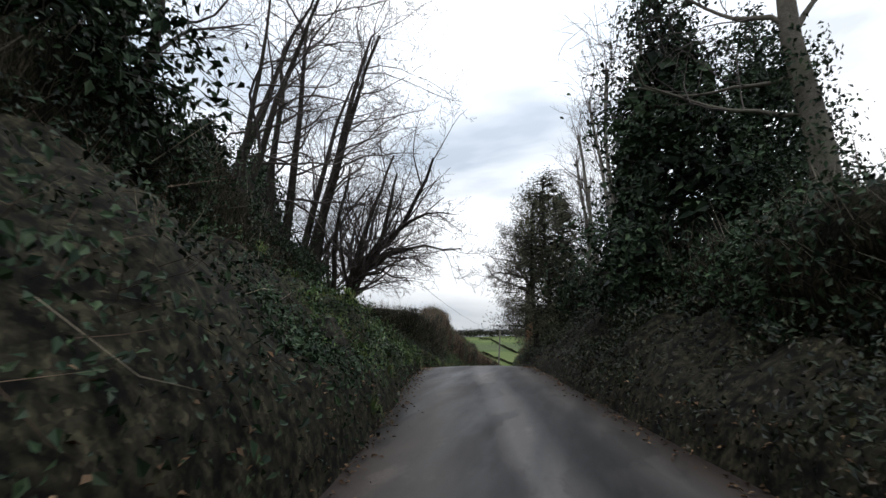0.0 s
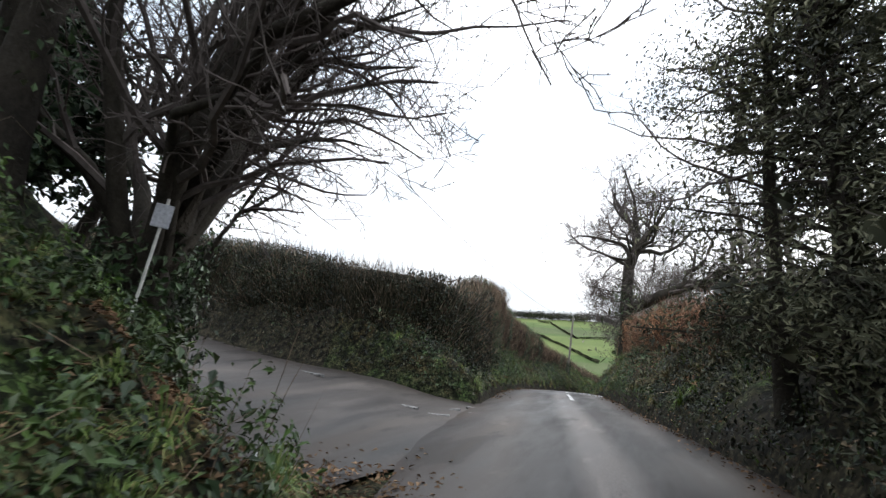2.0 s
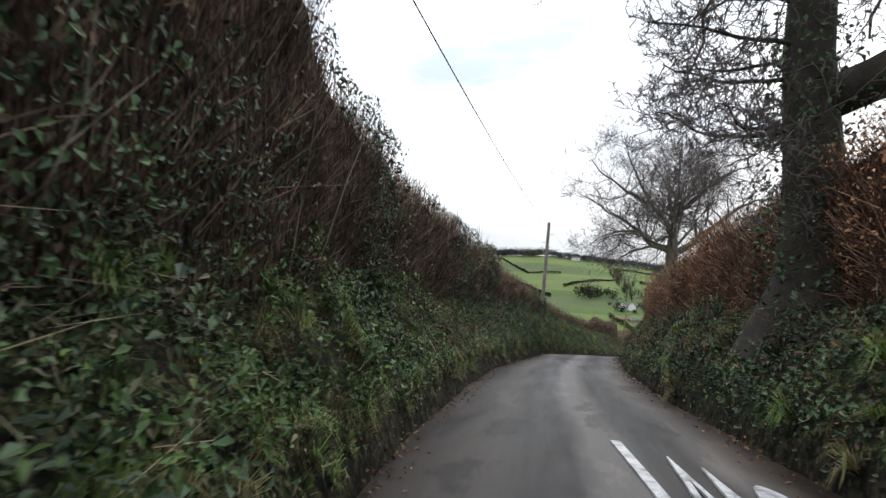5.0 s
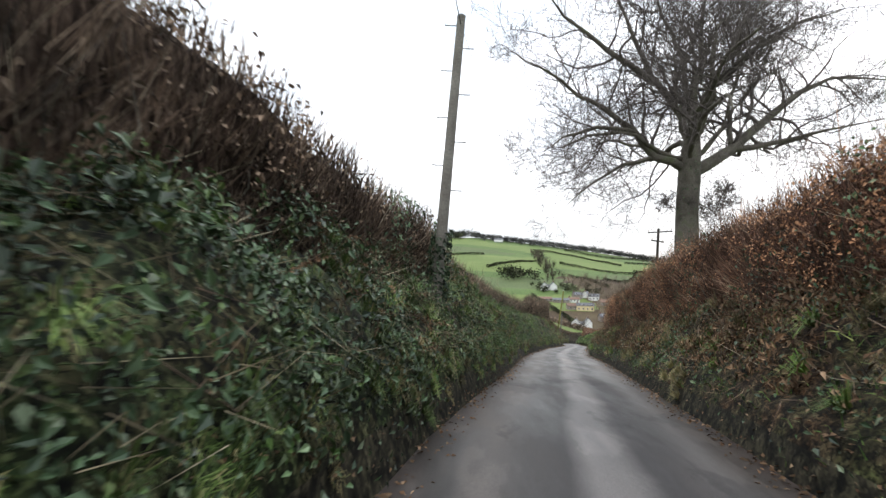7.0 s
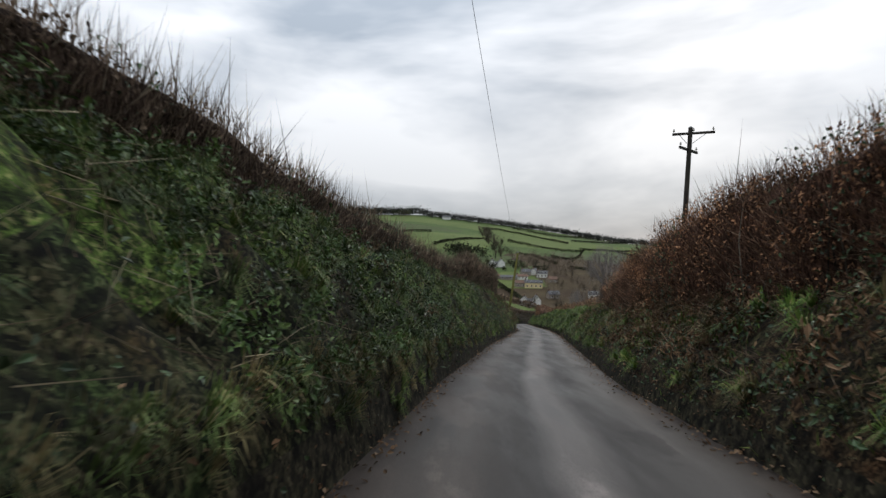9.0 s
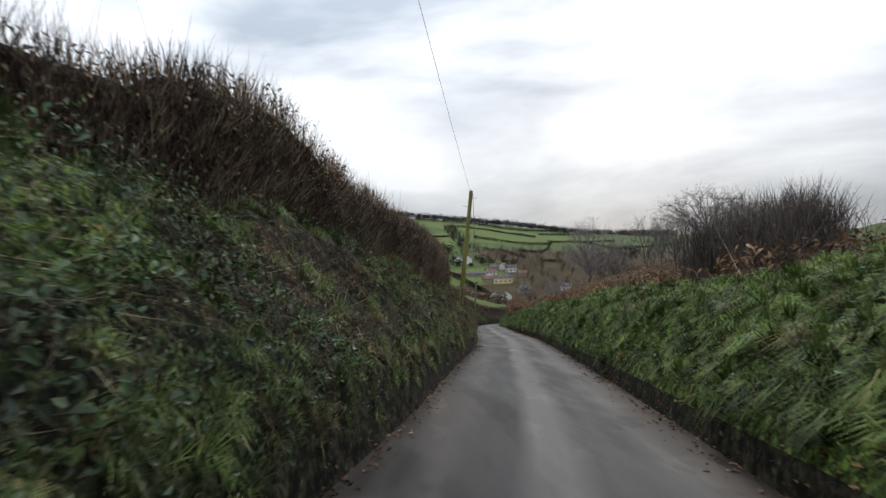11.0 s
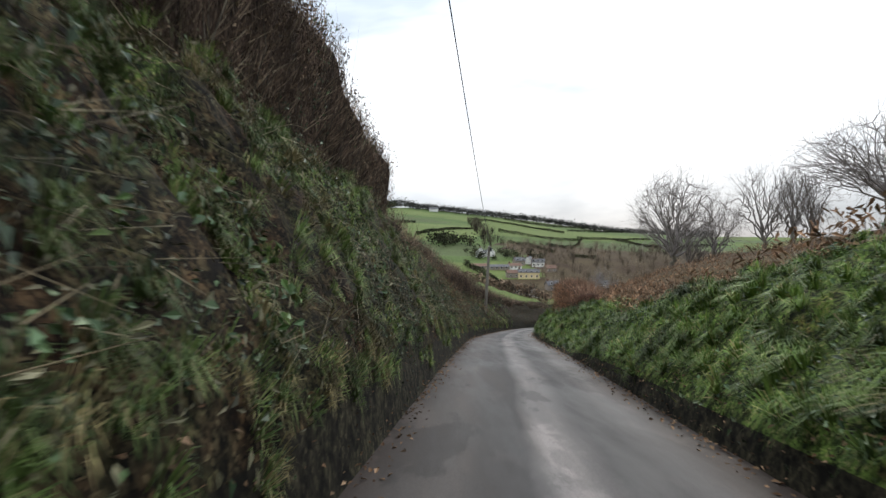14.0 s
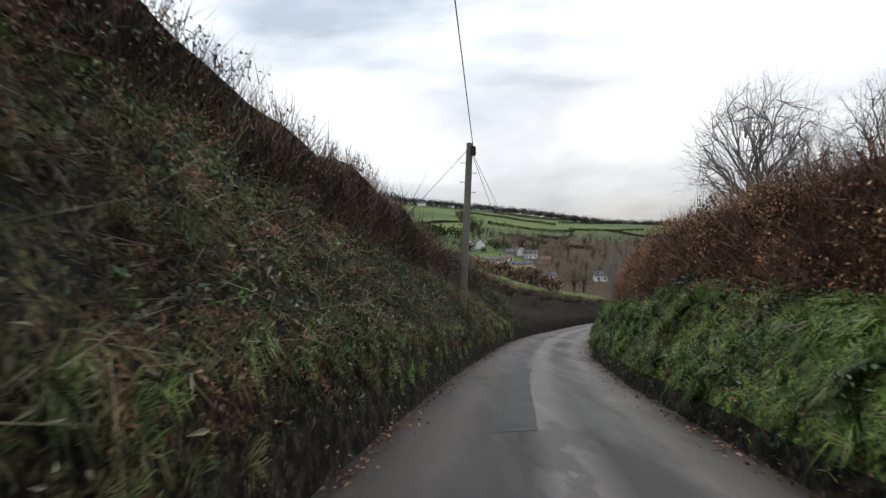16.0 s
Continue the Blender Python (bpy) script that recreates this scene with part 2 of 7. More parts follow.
M_TWIGTREE = grain_material("fine_twig", [(0.3, (0.085, 0.07, 0.064)), (0.7, (0.15, 0.128, 0.118))], 1.0, 8, 0.9, 0.1, 0.2, 0.01)
M_POLE = grain_material("weathered_pole", [(0.3, (0.12, 0.105, 0.085)), (0.7, (0.21, 0.195, 0.165))], 1.5, 30, 0.85, 0.2, 0.4, 0.01)
M_POLE_ALGAE = grain_material("algae_pole", [(0.3, (0.13, 0.125, 0.035)), (0.7, (0.24, 0.225, 0.07))], 1.5, 30, 0.85, 0.2, 0.4, 0.01)
M_POLE_DARK = grain_material("tarred_pole", [(0.3, (0.022, 0.019, 0.017)), (0.7, (0.05, 0.043, 0.036))], 1.5, 30, 0.85, 0.2, 0.4, 0.01)
M_STEEL = grain_material("dull_steel", [(0.3, (0.16, 0.16, 0.16)), (0.7, (0.28, 0.28, 0.27))], 8, 60, 0.55, 0.5, 0.1, 0.003)
M_WIRE = grain_material("black_cable", [(0.3, (0.02, 0.02, 0.022)), (0.7, (0.035, 0.035, 0.04))], 3, 30, 0.6, 0.3, 0.1, 0.002)
M_PATCH_DARK = grain_material("newer_asphalt", [(0.3, (0.0406, 0.03915, 0.0406)), (0.7, (0.0725, 0.0696, 0.07105))], 2.0, 60, 0.7, 0.2, 0.3, 0.005)
M_WHITE = grain_material("white_render", [(0.3, (0.68, 0.67, 0.63)), (0.7, (0.82, 0.81, 0.77))], 0.4, 6, 0.85, 0.2, 0.1, 0.01)
M_CREAM = grain_material("cream_render", [(0.3, (0.62, 0.5, 0.28)), (0.7, (0.74, 0.61, 0.36))], 0.4, 6, 0.85, 0.2, 0.1, 0.01)
M_SLATE = grain_material("grey_slate", [(0.3, (0.075, 0.075, 0.085)), (0.7, (0.14, 0.135, 0.135))], 0.8, 8, 0.7, 0.3, 0.4, 0.03)
M_TILE = grain_material("brown_tile", [(0.3, (0.13, 0.08, 0.06)), (0.7, (0.21, 0.13, 0.095))], 0.8, 8, 0.8, 0.2, 0.4, 0.03)
M_STONE = grain_material("house_stone", [(0.3, (0.2, 0.17, 0.14)), (0.7, (0.33, 0.28, 0.23))], 0.8, 8, 0.85, 0.2, 0.4, 0.03)
M_PAINT = grain_material("worn_road_paint", [(0.32, (0.28, 0.275, 0.27)), (0.5, (0.62, 0.61, 0.6)), (0.7, (0.75, 0.74, 0.72))], 6, 70, 0.7, 0.3, 0.3, 0.004)
M_PAINT_WORN = grain_material("nearly_gone_paint", [(0.36, (0.07, 0.066, 0.064)), (0.5, (0.2, 0.195, 0.19)), (0.7, (0.42, 0.41, 0.4))], 7, 60, 0.7, 0.3, 0.3, 0.004)
M_BAG = grain_material("white_plastic", [(0.3, (0.7, 0.72, 0.74)), (0.7, (0.85, 0.86, 0.87))], 3, 20, 0.35, 0.5, 0.2, 0.01)
M_SIGN = grain_material("grey_sign_back", [(0.3, (0.42, 0.43, 0.47)), (0.7, (0.55, 0.56, 0.6))], 3, 30, 0.5, 0.4, 0.1, 0.003)
M_PORCELAIN = grain_material("insulator", [(0.3, (0.3, 0.27, 0.24)), (0.7, (0.5, 0.47, 0.43))], 8, 40, 0.3, 0.5, 0.05, 0.002)
# Evergreens' own leaf; also colours ivy and undergrowth as dark as their shade.
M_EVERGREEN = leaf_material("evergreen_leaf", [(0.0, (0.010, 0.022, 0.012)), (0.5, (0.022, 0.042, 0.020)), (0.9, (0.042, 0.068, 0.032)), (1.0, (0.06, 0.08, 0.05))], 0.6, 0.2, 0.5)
M_SPRAY = leaf_material("dull_evergreen_leaf", [(0.0, (0.025, 0.03, 0.028)), (0.5, (0.05, 0.058, 0.05)), (1.0, (0.10, 0.105, 0.095))], 0.45, 0.35, 0.5)
M_CONIFER = leaf_material("conifer_spray", [(0.0, (0.07, 0.075, 0.05)), (0.5, (0.12, 0.125, 0.085)), (1.0, (0.18, 0.175, 0.125))], 0.7, 0.2, 0.5)
M_FARHEDGE = leaf_material("far_hedge", [(0.0, (0.018, 0.024, 0.014)), (0.6, (0.035, 0.04, 0.022)), (1.0, (0.06, 0.055, 0.035))], 0.9, 0.05, 0.02)
M_VALLEYWOOD = leaf_material("valley_twig", [(0.0, (0.09, 0.07, 0.055)), (0.6, (0.15, 0.12, 0.095)), (1.0, (0.2, 0.165, 0.135))], 0.9, 0.05, 0.02)
# Greyer than far_wood: the haze of distance is put into its colour.
M_SKYWOOD = leaf_material("skyline_wood_leaf", [(0.0, (0.035, 0.038, 0.038)), (0.6, (0.06, 0.062, 0.06)), (1.0, (0.085, 0.085, 0.08))], 0.9, 0.05, 0.02)
M_FARWOOD = leaf_material("far_wood", [(0.0, (0.04, 0.035, 0.028)), (0.6, (0.075, 0.065, 0.05)), (1.0, (0.11, 0.095, 0.075))], 0.9, 0.05, 0.02)


LANE_TRACKS = [(0.03, (0.0252, 0.0166, 0.0120)), (0.10, (0.0403, 0.0316, 0.0270)), (0.20, (0.0588, 0.0514, 0.0465)), (0.30, (0.0739, 0.0656, 0.0600)), (0.38, (0.0420, 0.0379, 0.0353)), (0.49, (0.0286, 0.0261, 0.0255)), (0.55, (0.1302, 0.1217, 0.1177)), (0.62, (0.1176, 0.1098, 0.1057)), (0.69, (0.0269, 0.0245, 0.0248)), (0.78, (0.0353, 0.0324, 0.0315)), (0.86, (0.0823, 0.0758, 0.0720)), (0.94, (0.0521, 0.0419, 0.0353)), (1.0, (0.0269, 0.0182, 0.0135))]
SIDE_TRACKS = [(0.0, (0.026, 0.019, 0.015)), (0.12, (0.044, 0.037, 0.033)), (0.35, (0.062, 0.055, 0.051)), (0.5, (0.052, 0.046, 0.043)), (0.68, (0.064, 0.057, 0.053)), (0.9, (0.046, 0.039, 0.035)), (1.0, (0.028, 0.02, 0.016))]


def asphalt_material(name, stops):
    """Road surface; stops give its shade across the road, from verge to verge."""
    m, nt, b = shader(name, 0.62, 0.22)
    co = nt.nodes.new("ShaderNodeTexCoord").outputs["Object"]
    lat = nt.nodes.new("ShaderNodeAttribute")
    lat.attribute_name = "across"
    wob = noise_node(nt, 0.35, 3.0, 0.5, co)
    add = nt.nodes.new("ShaderNodeMath")
    add.operation = "MULTIPLY_ADD"
    nt.links.new(wob.outputs["Fac"], add.inputs[0])
    add.inputs[1].default_value = 0.10
    nt.links.new(lat.outputs["Fac"], add.inputs[2])
    tracks = ramp_node(nt, add.outputs[0], stops)
    long = nt.nodes.new("ShaderNodeMapping")
    long.inputs["Scale"].default_value = (1.6, 0.22, 1.0)
    nt.links.new(co, long.inputs["Vector"])
    blot = noise_node(nt, 1.0, 4.0, 0.6, long.outputs[0])
    blots = ramp_node(nt, blot.outputs["Fac"], [(0.34, (0.45, 0.45, 0.455)), (0.46, (0.9, 0.89, 0.885)), (0.56, (1.0, 0.985, 0.975)), (0.66, (1.45, 1.42, 1.39))])
    wear_map = nt.nodes.new("ShaderNodeMapping")
    wear_map.inputs["Scale"].default_value = (1.0, 0.35, 1.0)
    nt.links.new(co, wear_map.inputs["Vector"])
    wear = noise_node(nt, 0.9, 6.0, 0.62, wear_map.outputs[0])
    worn = ramp_node(nt, wear.outputs["Fac"], [(0.40, (0.6, 0.585, 0.57)), (0.43, (0.98, 0.955, 0.93)), (0.57, (1.0, 0.975, 0.95)), (0.60, (1.35, 1.31, 1.27))])
    fine = noise_node(nt, 70.0, 3.0, 0.7, co)
    grit = ramp_node(nt, fine.outputs["Fac"], [(0.3, (0.7, 0.7, 0.7)), (0.7, (1.25, 1.25, 1.25))])
    c = mix_node(nt, 1.0, tracks.outputs[0], blots.outputs[0], "MULTIPLY")
    c = mix_node(nt, 1.0, c, worn.outputs[0], "MULTIPLY")
    nt.links.new(mix_node(nt, 1.0, c, grit.outputs[0], "MULTIPLY"), b.inputs["Base Color"])
    rr = ramp_node(nt, blot.outputs["Fac"], [(0.3, (0.42, 0.42, 0.42)), (0.65, (0.72, 0.72, 0.72))])
    nt.links.new(rr.outputs[0], b.inputs["Roughness"])
    bump_node(nt, b, fine.outputs["Fac"], 0.35, 0.006)
    return m


M_ASPHALT = asphalt_material("damp_asphalt", LANE_TRACKS)
M_SIDE_ASPHALT = asphalt_material("muddy_asphalt", SIDE_TRACKS)


# ---- the lie of the land ----
def table(pairs):
    a = np.array(pairs, float)
    return lambda y: np.interp(y, a[:, 0], a[:, 1])


edge_left = table([(-60, 5.8), (-40, 3.4), (-10, 0.5), (0, -1.2), (4, -1.75), (8, -2.5), (11, -3.2), (14, -3.75), (18, -4.5), (25, -5.55),
                   (31, -6.35), (38, -7.1), (43, -7.4), (47, -7.4), (51, -7.0), (58, -6.35), (66, -5.45), (75, -4.6), (81, -3.8),
                   (93, -1.7), (101, -0.08), (107, 0.96), (115, 2.4), (121, 3.3), (127, 3.85), (133, 4.42), (142, 5.3), (149, 6.05),
                   (156, 6.8), (162, 8.0), (166, 8.95), (174, 11.0), (181, 13.5), (200, 22), (240, 44)])
edge_right = table([(-60, 9.0), (-40, 6.7), (-10, 3.6), (0, 1.85), (4, 1.36), (8, 0.55), (11, -0.05), (14, -0.6), (18, -1.08), (25, -2.05),
                    (31, -2.8), (38, -3.45), (44, -3.9), (49, -3.95), (55, -3.6), (63, -2.6), (71, -1.5), (81, -0.5),
                    (93, 1.6), (101, 3.1), (107, 4.15), (115, 5.5), (121, 6.4), (127, 7.03), (133, 7.6), (142, 8.65), (149, 9.45),
                    (156, 10.3), (161, 11.05), (166, 12.1), (172, 13.9), (181, 17), (200, 25.5), (240, 47.5)])
road_z = table([(-60, -4.6), (-30, -3.6), (0, -1.3), (3, -0.98), (6, -0.78), (9, -0.56), (12, -0.33), (15, -0.2), (18.6, -0.19), (22, -0.31), (25, -0.45),
                (29, -0.6), (32.5, -0.82), (37, -1.13), (41, -1.46), (45.5, -1.8), (50, -2.16), (55.5, -2.63), (60.6, -3.29), (71, -4.69),
                (82, -6.14), (93.6, -7.64), (105.4, -9.29), (117, -10.95), (129, -12.63), (141, -14.22), (152, -15.8), (200, -22.8), (240, -28.6), (300, -37)])
# bank heights over the road, at 1.7 m from the left edge and 1.0 m from the right one
bank_l = table([(-60, 3), (-8, 2.7), (3, 2.4), (8, 1.8), (12, 1.35), (17, 1.2), (24, 1.4), (33, 1.6), (38, 1.9), (47, 2.0), (55, 2.2), (62, 2.35), (75, 2.4), (86, 2.35),
                (93, 2.3), (101, 2.5), (121, 2.6), (128, 2.9), (134, 3.3), (141, 3.6), (145, 3.25), (151, 3.3), (158, 2.9), (171, 2.3), (240, 2.0)])
bank_r = table([(-60, 1.0), (20, 1.0), (28, 1.35), (40, 1.35), (52, 1.15), (80, 1.15), (95, 1.1), (115, 1.2), (138, 1.15), (142, 1.0), (144.5, 0.4), (147, 0.4), (150, 0.85), (160, 1.25), (240, 1.2)])
top_r = table([(-60, 1.3), (20, 1.3), (30, 1.9), (60, 1.9), (90, 1.9), (98, 1.5), (104, 1.5), (110, 1.8), (121, 1.8), (130, 1.75), (135, 1.9), (140, 1.55), (142, 1.35), (144.5, 0.8), (147, 0.85), (150, 1.45), (156, 1.75), (170, 1.7), (240, 1.7)])
rise_l = table([(-60, 0.75), (14, 0.75), (20, 0.3), (25, 0.15), (150, 0.15), (165, 0.3), (176, 0.5), (185, 0.68), (198, 0.65), (210, 0.4), (225, 0.35), (300, 0.4)])
rise_r = table([(-60, 0.1), (95, 0.06), (115, 0.22), (145, 0.12), (160, 0.16), (172, 0.5), (185, 0.8), (300, 0.9)])
far_z = table([(0, 0), (300, 0.0), (380, 0.025), (430, 0.10), (500, 0.22), (700, 0.47), (900, 0.75), (1100, 1.0)])
crest_z = table([(-1500, 45), (-300, 52), (-54, 52), (120, 33), (350, 6), (800, -12), (1500, -18)])


def lattice(ix, iy, seed):
    h = (ix * 374761393 + iy * 668265263 + seed * 974634777) & 0xFFFFFFFF
    h = ((h ^ (h >> 13)) * 1274126177) & 0xFFFFFFFF
    return ((h ^ (h >> 16)) & 0xFFFF) / 65535.0


def vnoise(x, y, scale, seed=0):
    """Smooth noise from 0 to 1."""
    x, y = np.asarray(x, float) * scale, np.asarray(y, float) * scale
    fx, fy = np.floor(x), np.floor(y)
    ix, iy = fx.astype(np.int64), fy.astype(np.int64)
    u, v = x - fx, y - fy
    u, v = u * u * (3 - 2 * u), v * v * (3 - 2 * v)
    a, b = lattice(ix, iy, seed), lattice(ix + 1, iy, seed)
    c, d = lattice(ix, iy + 1, seed), lattice(ix + 1, iy + 1, seed)
    return (a * (1 - u) + b * u) * (1 - v) + (c * (1 - u) + d * u) * v


def smooth(a, b, x):
    u = np.clip((np.asarray(x, float) - a) / (b - a), 0, 1)
    return u * u * (3 - 2 * u)


SIDE_ROAD = np.array([(-3.6, 19.7), (-5.3, 20.0), (-7.5, 20.6), (-11, 21.8), (-14.5, 23.0), (-21.5, 24.9), (-40, 30), (-62, 36.5), (-220, 80)], float)


def side_road_place(x, y):
    """Distance from the side road's middle, and how far along it."""
    best, along, run = np.full(np.shape(x), 1e9), np.zeros(np.shape(x)), 0.0
    for p, q in zip(SIDE_ROAD[:-1], SIDE_ROAD[1:]):
        d = q - p
        n = float(np.hypot(*d))
        u = np.clip(((x - p[0]) * d[0] + (y - p[1]) * d[1]) / n ** 2, 0, 1)
        r = np.hypot(x - p[0] - u * d[0], y - p[1] - u * d[1])
        along = np.where(r < best, run + u * n, along)
        best = np.minimum(best, r)
        run += n
    return best, along


def side_road_z(along):
    return np.interp(along, [0, 4, 7.7, 11.4, 18.7, 38, 60, 225], [-0.20, -0.05, 0.16, 0.5, 1.3, 2.7, 4.0, 9.5])


def side_road_half(along):
    return np.interp(along, [0, 1.8, 4.0, 8, 20], [4.6, 3.9, 2.5, 1.9, 1.9])


def junction_z(x, y, along):
    """Height of the side road, run out level with the lane where they meet."""
    yl = np.clip(y, -60, 240)
    k = smooth(0.0, 2.4, edge_left(yl) - x)
    return road_z(yl) * (1 - k) + side_road_z(along) * k


def far_height(x, y):
    base = -41 + (crest_z(x) + 41) * far_z(y)
    roll = (vnoise(x, y, 1 / 170, 3) - 0.5) * 9 * smooth(430, 700, y)
    return base + roll - smooth(1110, 1300, y) * 60


def land(x, y):
    """Height of the ground at any place."""
    x, y = np.asarray(x, float), np.asarray(y, float)
    yl = np.clip(y, -60, 240)
    shift = np.clip(y - 240, 0, None) * 0.35
    dl, dr = edge_left(yl) + shift - x, x - edge_right(yl) - shift
    z0 = road_z(np.clip(y, -60, 300))
    hb = bank_l(yl)
    bump = (vnoise(x, y, 1.1, 5) - 0.5) * 0.5 + (vnoise(x, y, 2.0, 6) - 0.5) * 0.55 + (vnoise(x, y, 3.6, 14) - 0.5) * 0.26
    s = np.clip(dl / 1.7, 0, 1)
    left = hb * (0.20 * smooth(0.01, 0.10, s) + 0.80 * (0.85 * s + 0.15 * np.sqrt(s))) + 0.42 * smooth(1.7, 2.9, dl)
    dd = np.clip(dl - 2.8, 0, 90)
    left = left + rise_l(yl) * (5.3 * (1 - np.exp(-dd / 8)) + 0.18 * dd) + bump * smooth(0.15, 0.7, dl)
    r1, r2 = bank_r(yl), top_r(yl)
    right = np.where(dr < 1.0, r1 * (0.25 * smooth(0.01, 0.16, dr) + 0.75 * np.clip(dr, 0, 1)), r1 + (r2 - r1) * np.clip(dr - 1.0, 0, 1.1) / 1.1)
    dd = np.clip(dr - 2.2, 0, 90)
    right = right + rise_r(yl) * (5.3 * (1 - np.exp(-dd / 8)) + 0.18 * dd) + bump * smooth(0.15, 0.7, dr) * np.interp(yl, [90, 98, 150, 158], [1.0, 0.55, 0.55, 1.0])
    h = np.where(dl > 0, left, np.where(dr > 0, right, -0.06))
    ds, al = side_road_place(x, y)
    cut = junction_z(x, y, al) - z0 - 0.06
    ramp = cut + np.clip(ds - side_road_half(al) - 0.1, 0, 9) * np.where(y > 17 + (-5 - x) * 0.55, 2.2, 1.25)
    h = np.where((dl > -0.3) & (ds < 9), np.minimum(h, np.maximum(ramp, -0.06)), h)
    near = z0 + h
    return near + (far_height(x, y) - near) * smooth(250, 335, y)


def slope_normal(x, y, e=0.12):
    zx = (land(x + e, y) - land(x - e, y)) / (2 * e)
    zy = (land(x, y + e) - land(x, y - e)) / (2 * e)
    n = np.stack([-zx, -zy, np.ones_like(zx)], -1)
    return n / np.linalg.norm(n, axis=-1, keepdims=True)


# ---- mesh helpers ----
def mesh_from(name, verts, faces, material, smooth_faces=False):
    """verts (n, 3); faces (m, k), every face with k corners, or a list of such arrays."""
    faces = faces if isinstance(faces, list) else [faces]
    faces = [np.asarray(f, np.int32) for f in faces if len(f)]
    me = bpy.data.meshes.new(name)
    me.vertices.add(len(verts))
    me.vertices.foreach_set("co", np.asarray(verts, np.float32).ravel())
    loops = np.concatenate([f.ravel() for f in faces])
    sizes = np.concatenate([np.full(len(f), f.shape[1], np.int32) for f in faces])
    starts = np.concatenate([[0], np.cumsum(sizes)[:-1]]).astype(np.int32)
    me.loops.add(len(loops))
    me.loops.foreach_set("vertex_index", loops)
    me.polygons.add(len(sizes))
    me.polygons.foreach_set("loop_start", starts)
    me.polygons.foreach_set("loop_total", sizes)
    me.polygons.foreach_set("use_smooth", np.full(len(sizes), smooth_faces))
    for mat in material if isinstance(material, (list, tuple)) else [material]:
        me.materials.append(mat)
    me.update(calc_edges=True)
    return me


def thing(name, label, category, place=(0, 0, 0), group="", kind=""):
    ob = new(name)
    ob.location = place
    ob.empty_display_size = 0.3
    return tagged(ob, label, category, group, kind)


def part_np(name, verts, faces, material, parent, label="", smooth_faces=False, kind=""):
    """One mesh under its thing; verts in the world, moved to the parent's place."""
    origin = np.array(parent.location) if parent is not None else np.zeros(3)
    if parent is not None and parent.parent is not None:
        origin = origin + np.array(parent.parent.location)
    ob = new(name, mesh_from(name, np.asarray(verts) - origin, faces, material, smooth_faces))
    ob.parent = parent
    return tagged(ob, label, kind=kind)


def part(name, bm, material, parent, label=""):
    """A bmesh in the parent's own space, as one mesh."""
    me = bpy.data.meshes.new(name)
    bm.to_mesh(me)
    bm.free()
    me.materials.append(material)
    ob = new(name, me)
    ob.parent = parent
    return tagged(ob, label)


def box(bm, x0, y0, z0, x1, y1, z1):
    m = Matrix.Translation(((x0 + x1) / 2, (y0 + y1) / 2, (z0 + z1) / 2)) @ Matrix.Diagonal((x1 - x0, y1 - y0, z1 - z0, 1))
    return bmesh.ops.create_cube(bm, size=1.0, matrix=m)


def tube(points, radii, sides):
    """One tapered tube along a line: verts and quads."""
    p, r = np.asarray(points, float), np.asarray(radii, float)
    d = np.gradient(p, axis=0)
    d /= np.linalg.norm(d, axis=1, keepdims=True) + 1e-9
    ref = np.where(np.abs(d[:, 2:3]) < 0.9, np.array([[0, 0, 1.0]]), np.array([[1.0, 0, 0]]))
    u = np.cross(d, ref)
    u /= np.linalg.norm(u, axis=1, keepdims=True) + 1e-9
    v = np.cross(d, u)
    a = np.arange(sides) * 2 * np.pi / sides
    ring = p[:, None] + r[:, None, None] * (np.cos(a)[None, :, None] * u[:, None] + np.sin(a)[None, :, None] * v[:, None])
    n = len(p)
    i, j = np.meshgrid(np.arange(n - 1), np.arange(sides), indexing="ij")
    k = (j + 1) % sides
    f = np.stack([i * sides + j, i * sides + k, (i + 1) * sides + k, (i + 1) * sides + j], -1).reshape(-1, 4)
    return ring.reshape(-1, 3), f


def join(pieces):
    """Several (verts, faces) as one."""
    vs, fs, at = [], [], 0
    for v, f in pieces:
        vs.append(v)
        fs.append(np.asarray(f) + at)
        at += len(v)
    return np.concatenate(vs), np.concatenate(fs)


rng = np.random.default_rng(7)


def unit(v):
    return v / (np.linalg.norm(v, axis=-1, keepdims=True) + 1e-9)


def leaves(p, n, size, tilt=0.9, droop=0.0, lift=0.05, slim=0.62):
    """A folded leaf at each place: (verts, quads). Each leaf is four corners, its rib bent."""
    k = len(p)
    nn = unit(n + rng.normal(0, tilt * 0.55, (k, 3)))
    t = unit(np.cross(nn, rng.normal(0, 1, (k, 3))))
    t[:, 2] -= droop
    t = unit(t)
    w = unit(np.cross(nn, t))
    s = (np.asarray(size) * rng.uniform(0.6, 1.35, k))[:, None]
    p = p + nn * lift * rng.uniform(0.1, 1.6, (k, 1))
    base, tip = p - t * s * 0.5, p + t * s * 0.55 - nn * s * 0.16
    a = p - t * s * 0.08 + w * s * slim * 0.5 + nn * s * 0.10
    b = p - t * s * 0.08 - w * s * slim * 0.5 + nn * s * 0.10
    v = np.stack([base, a, tip, b], 1).reshape(-1, 3)
    return v, np.arange(4 * k).reshape(-1, 4)


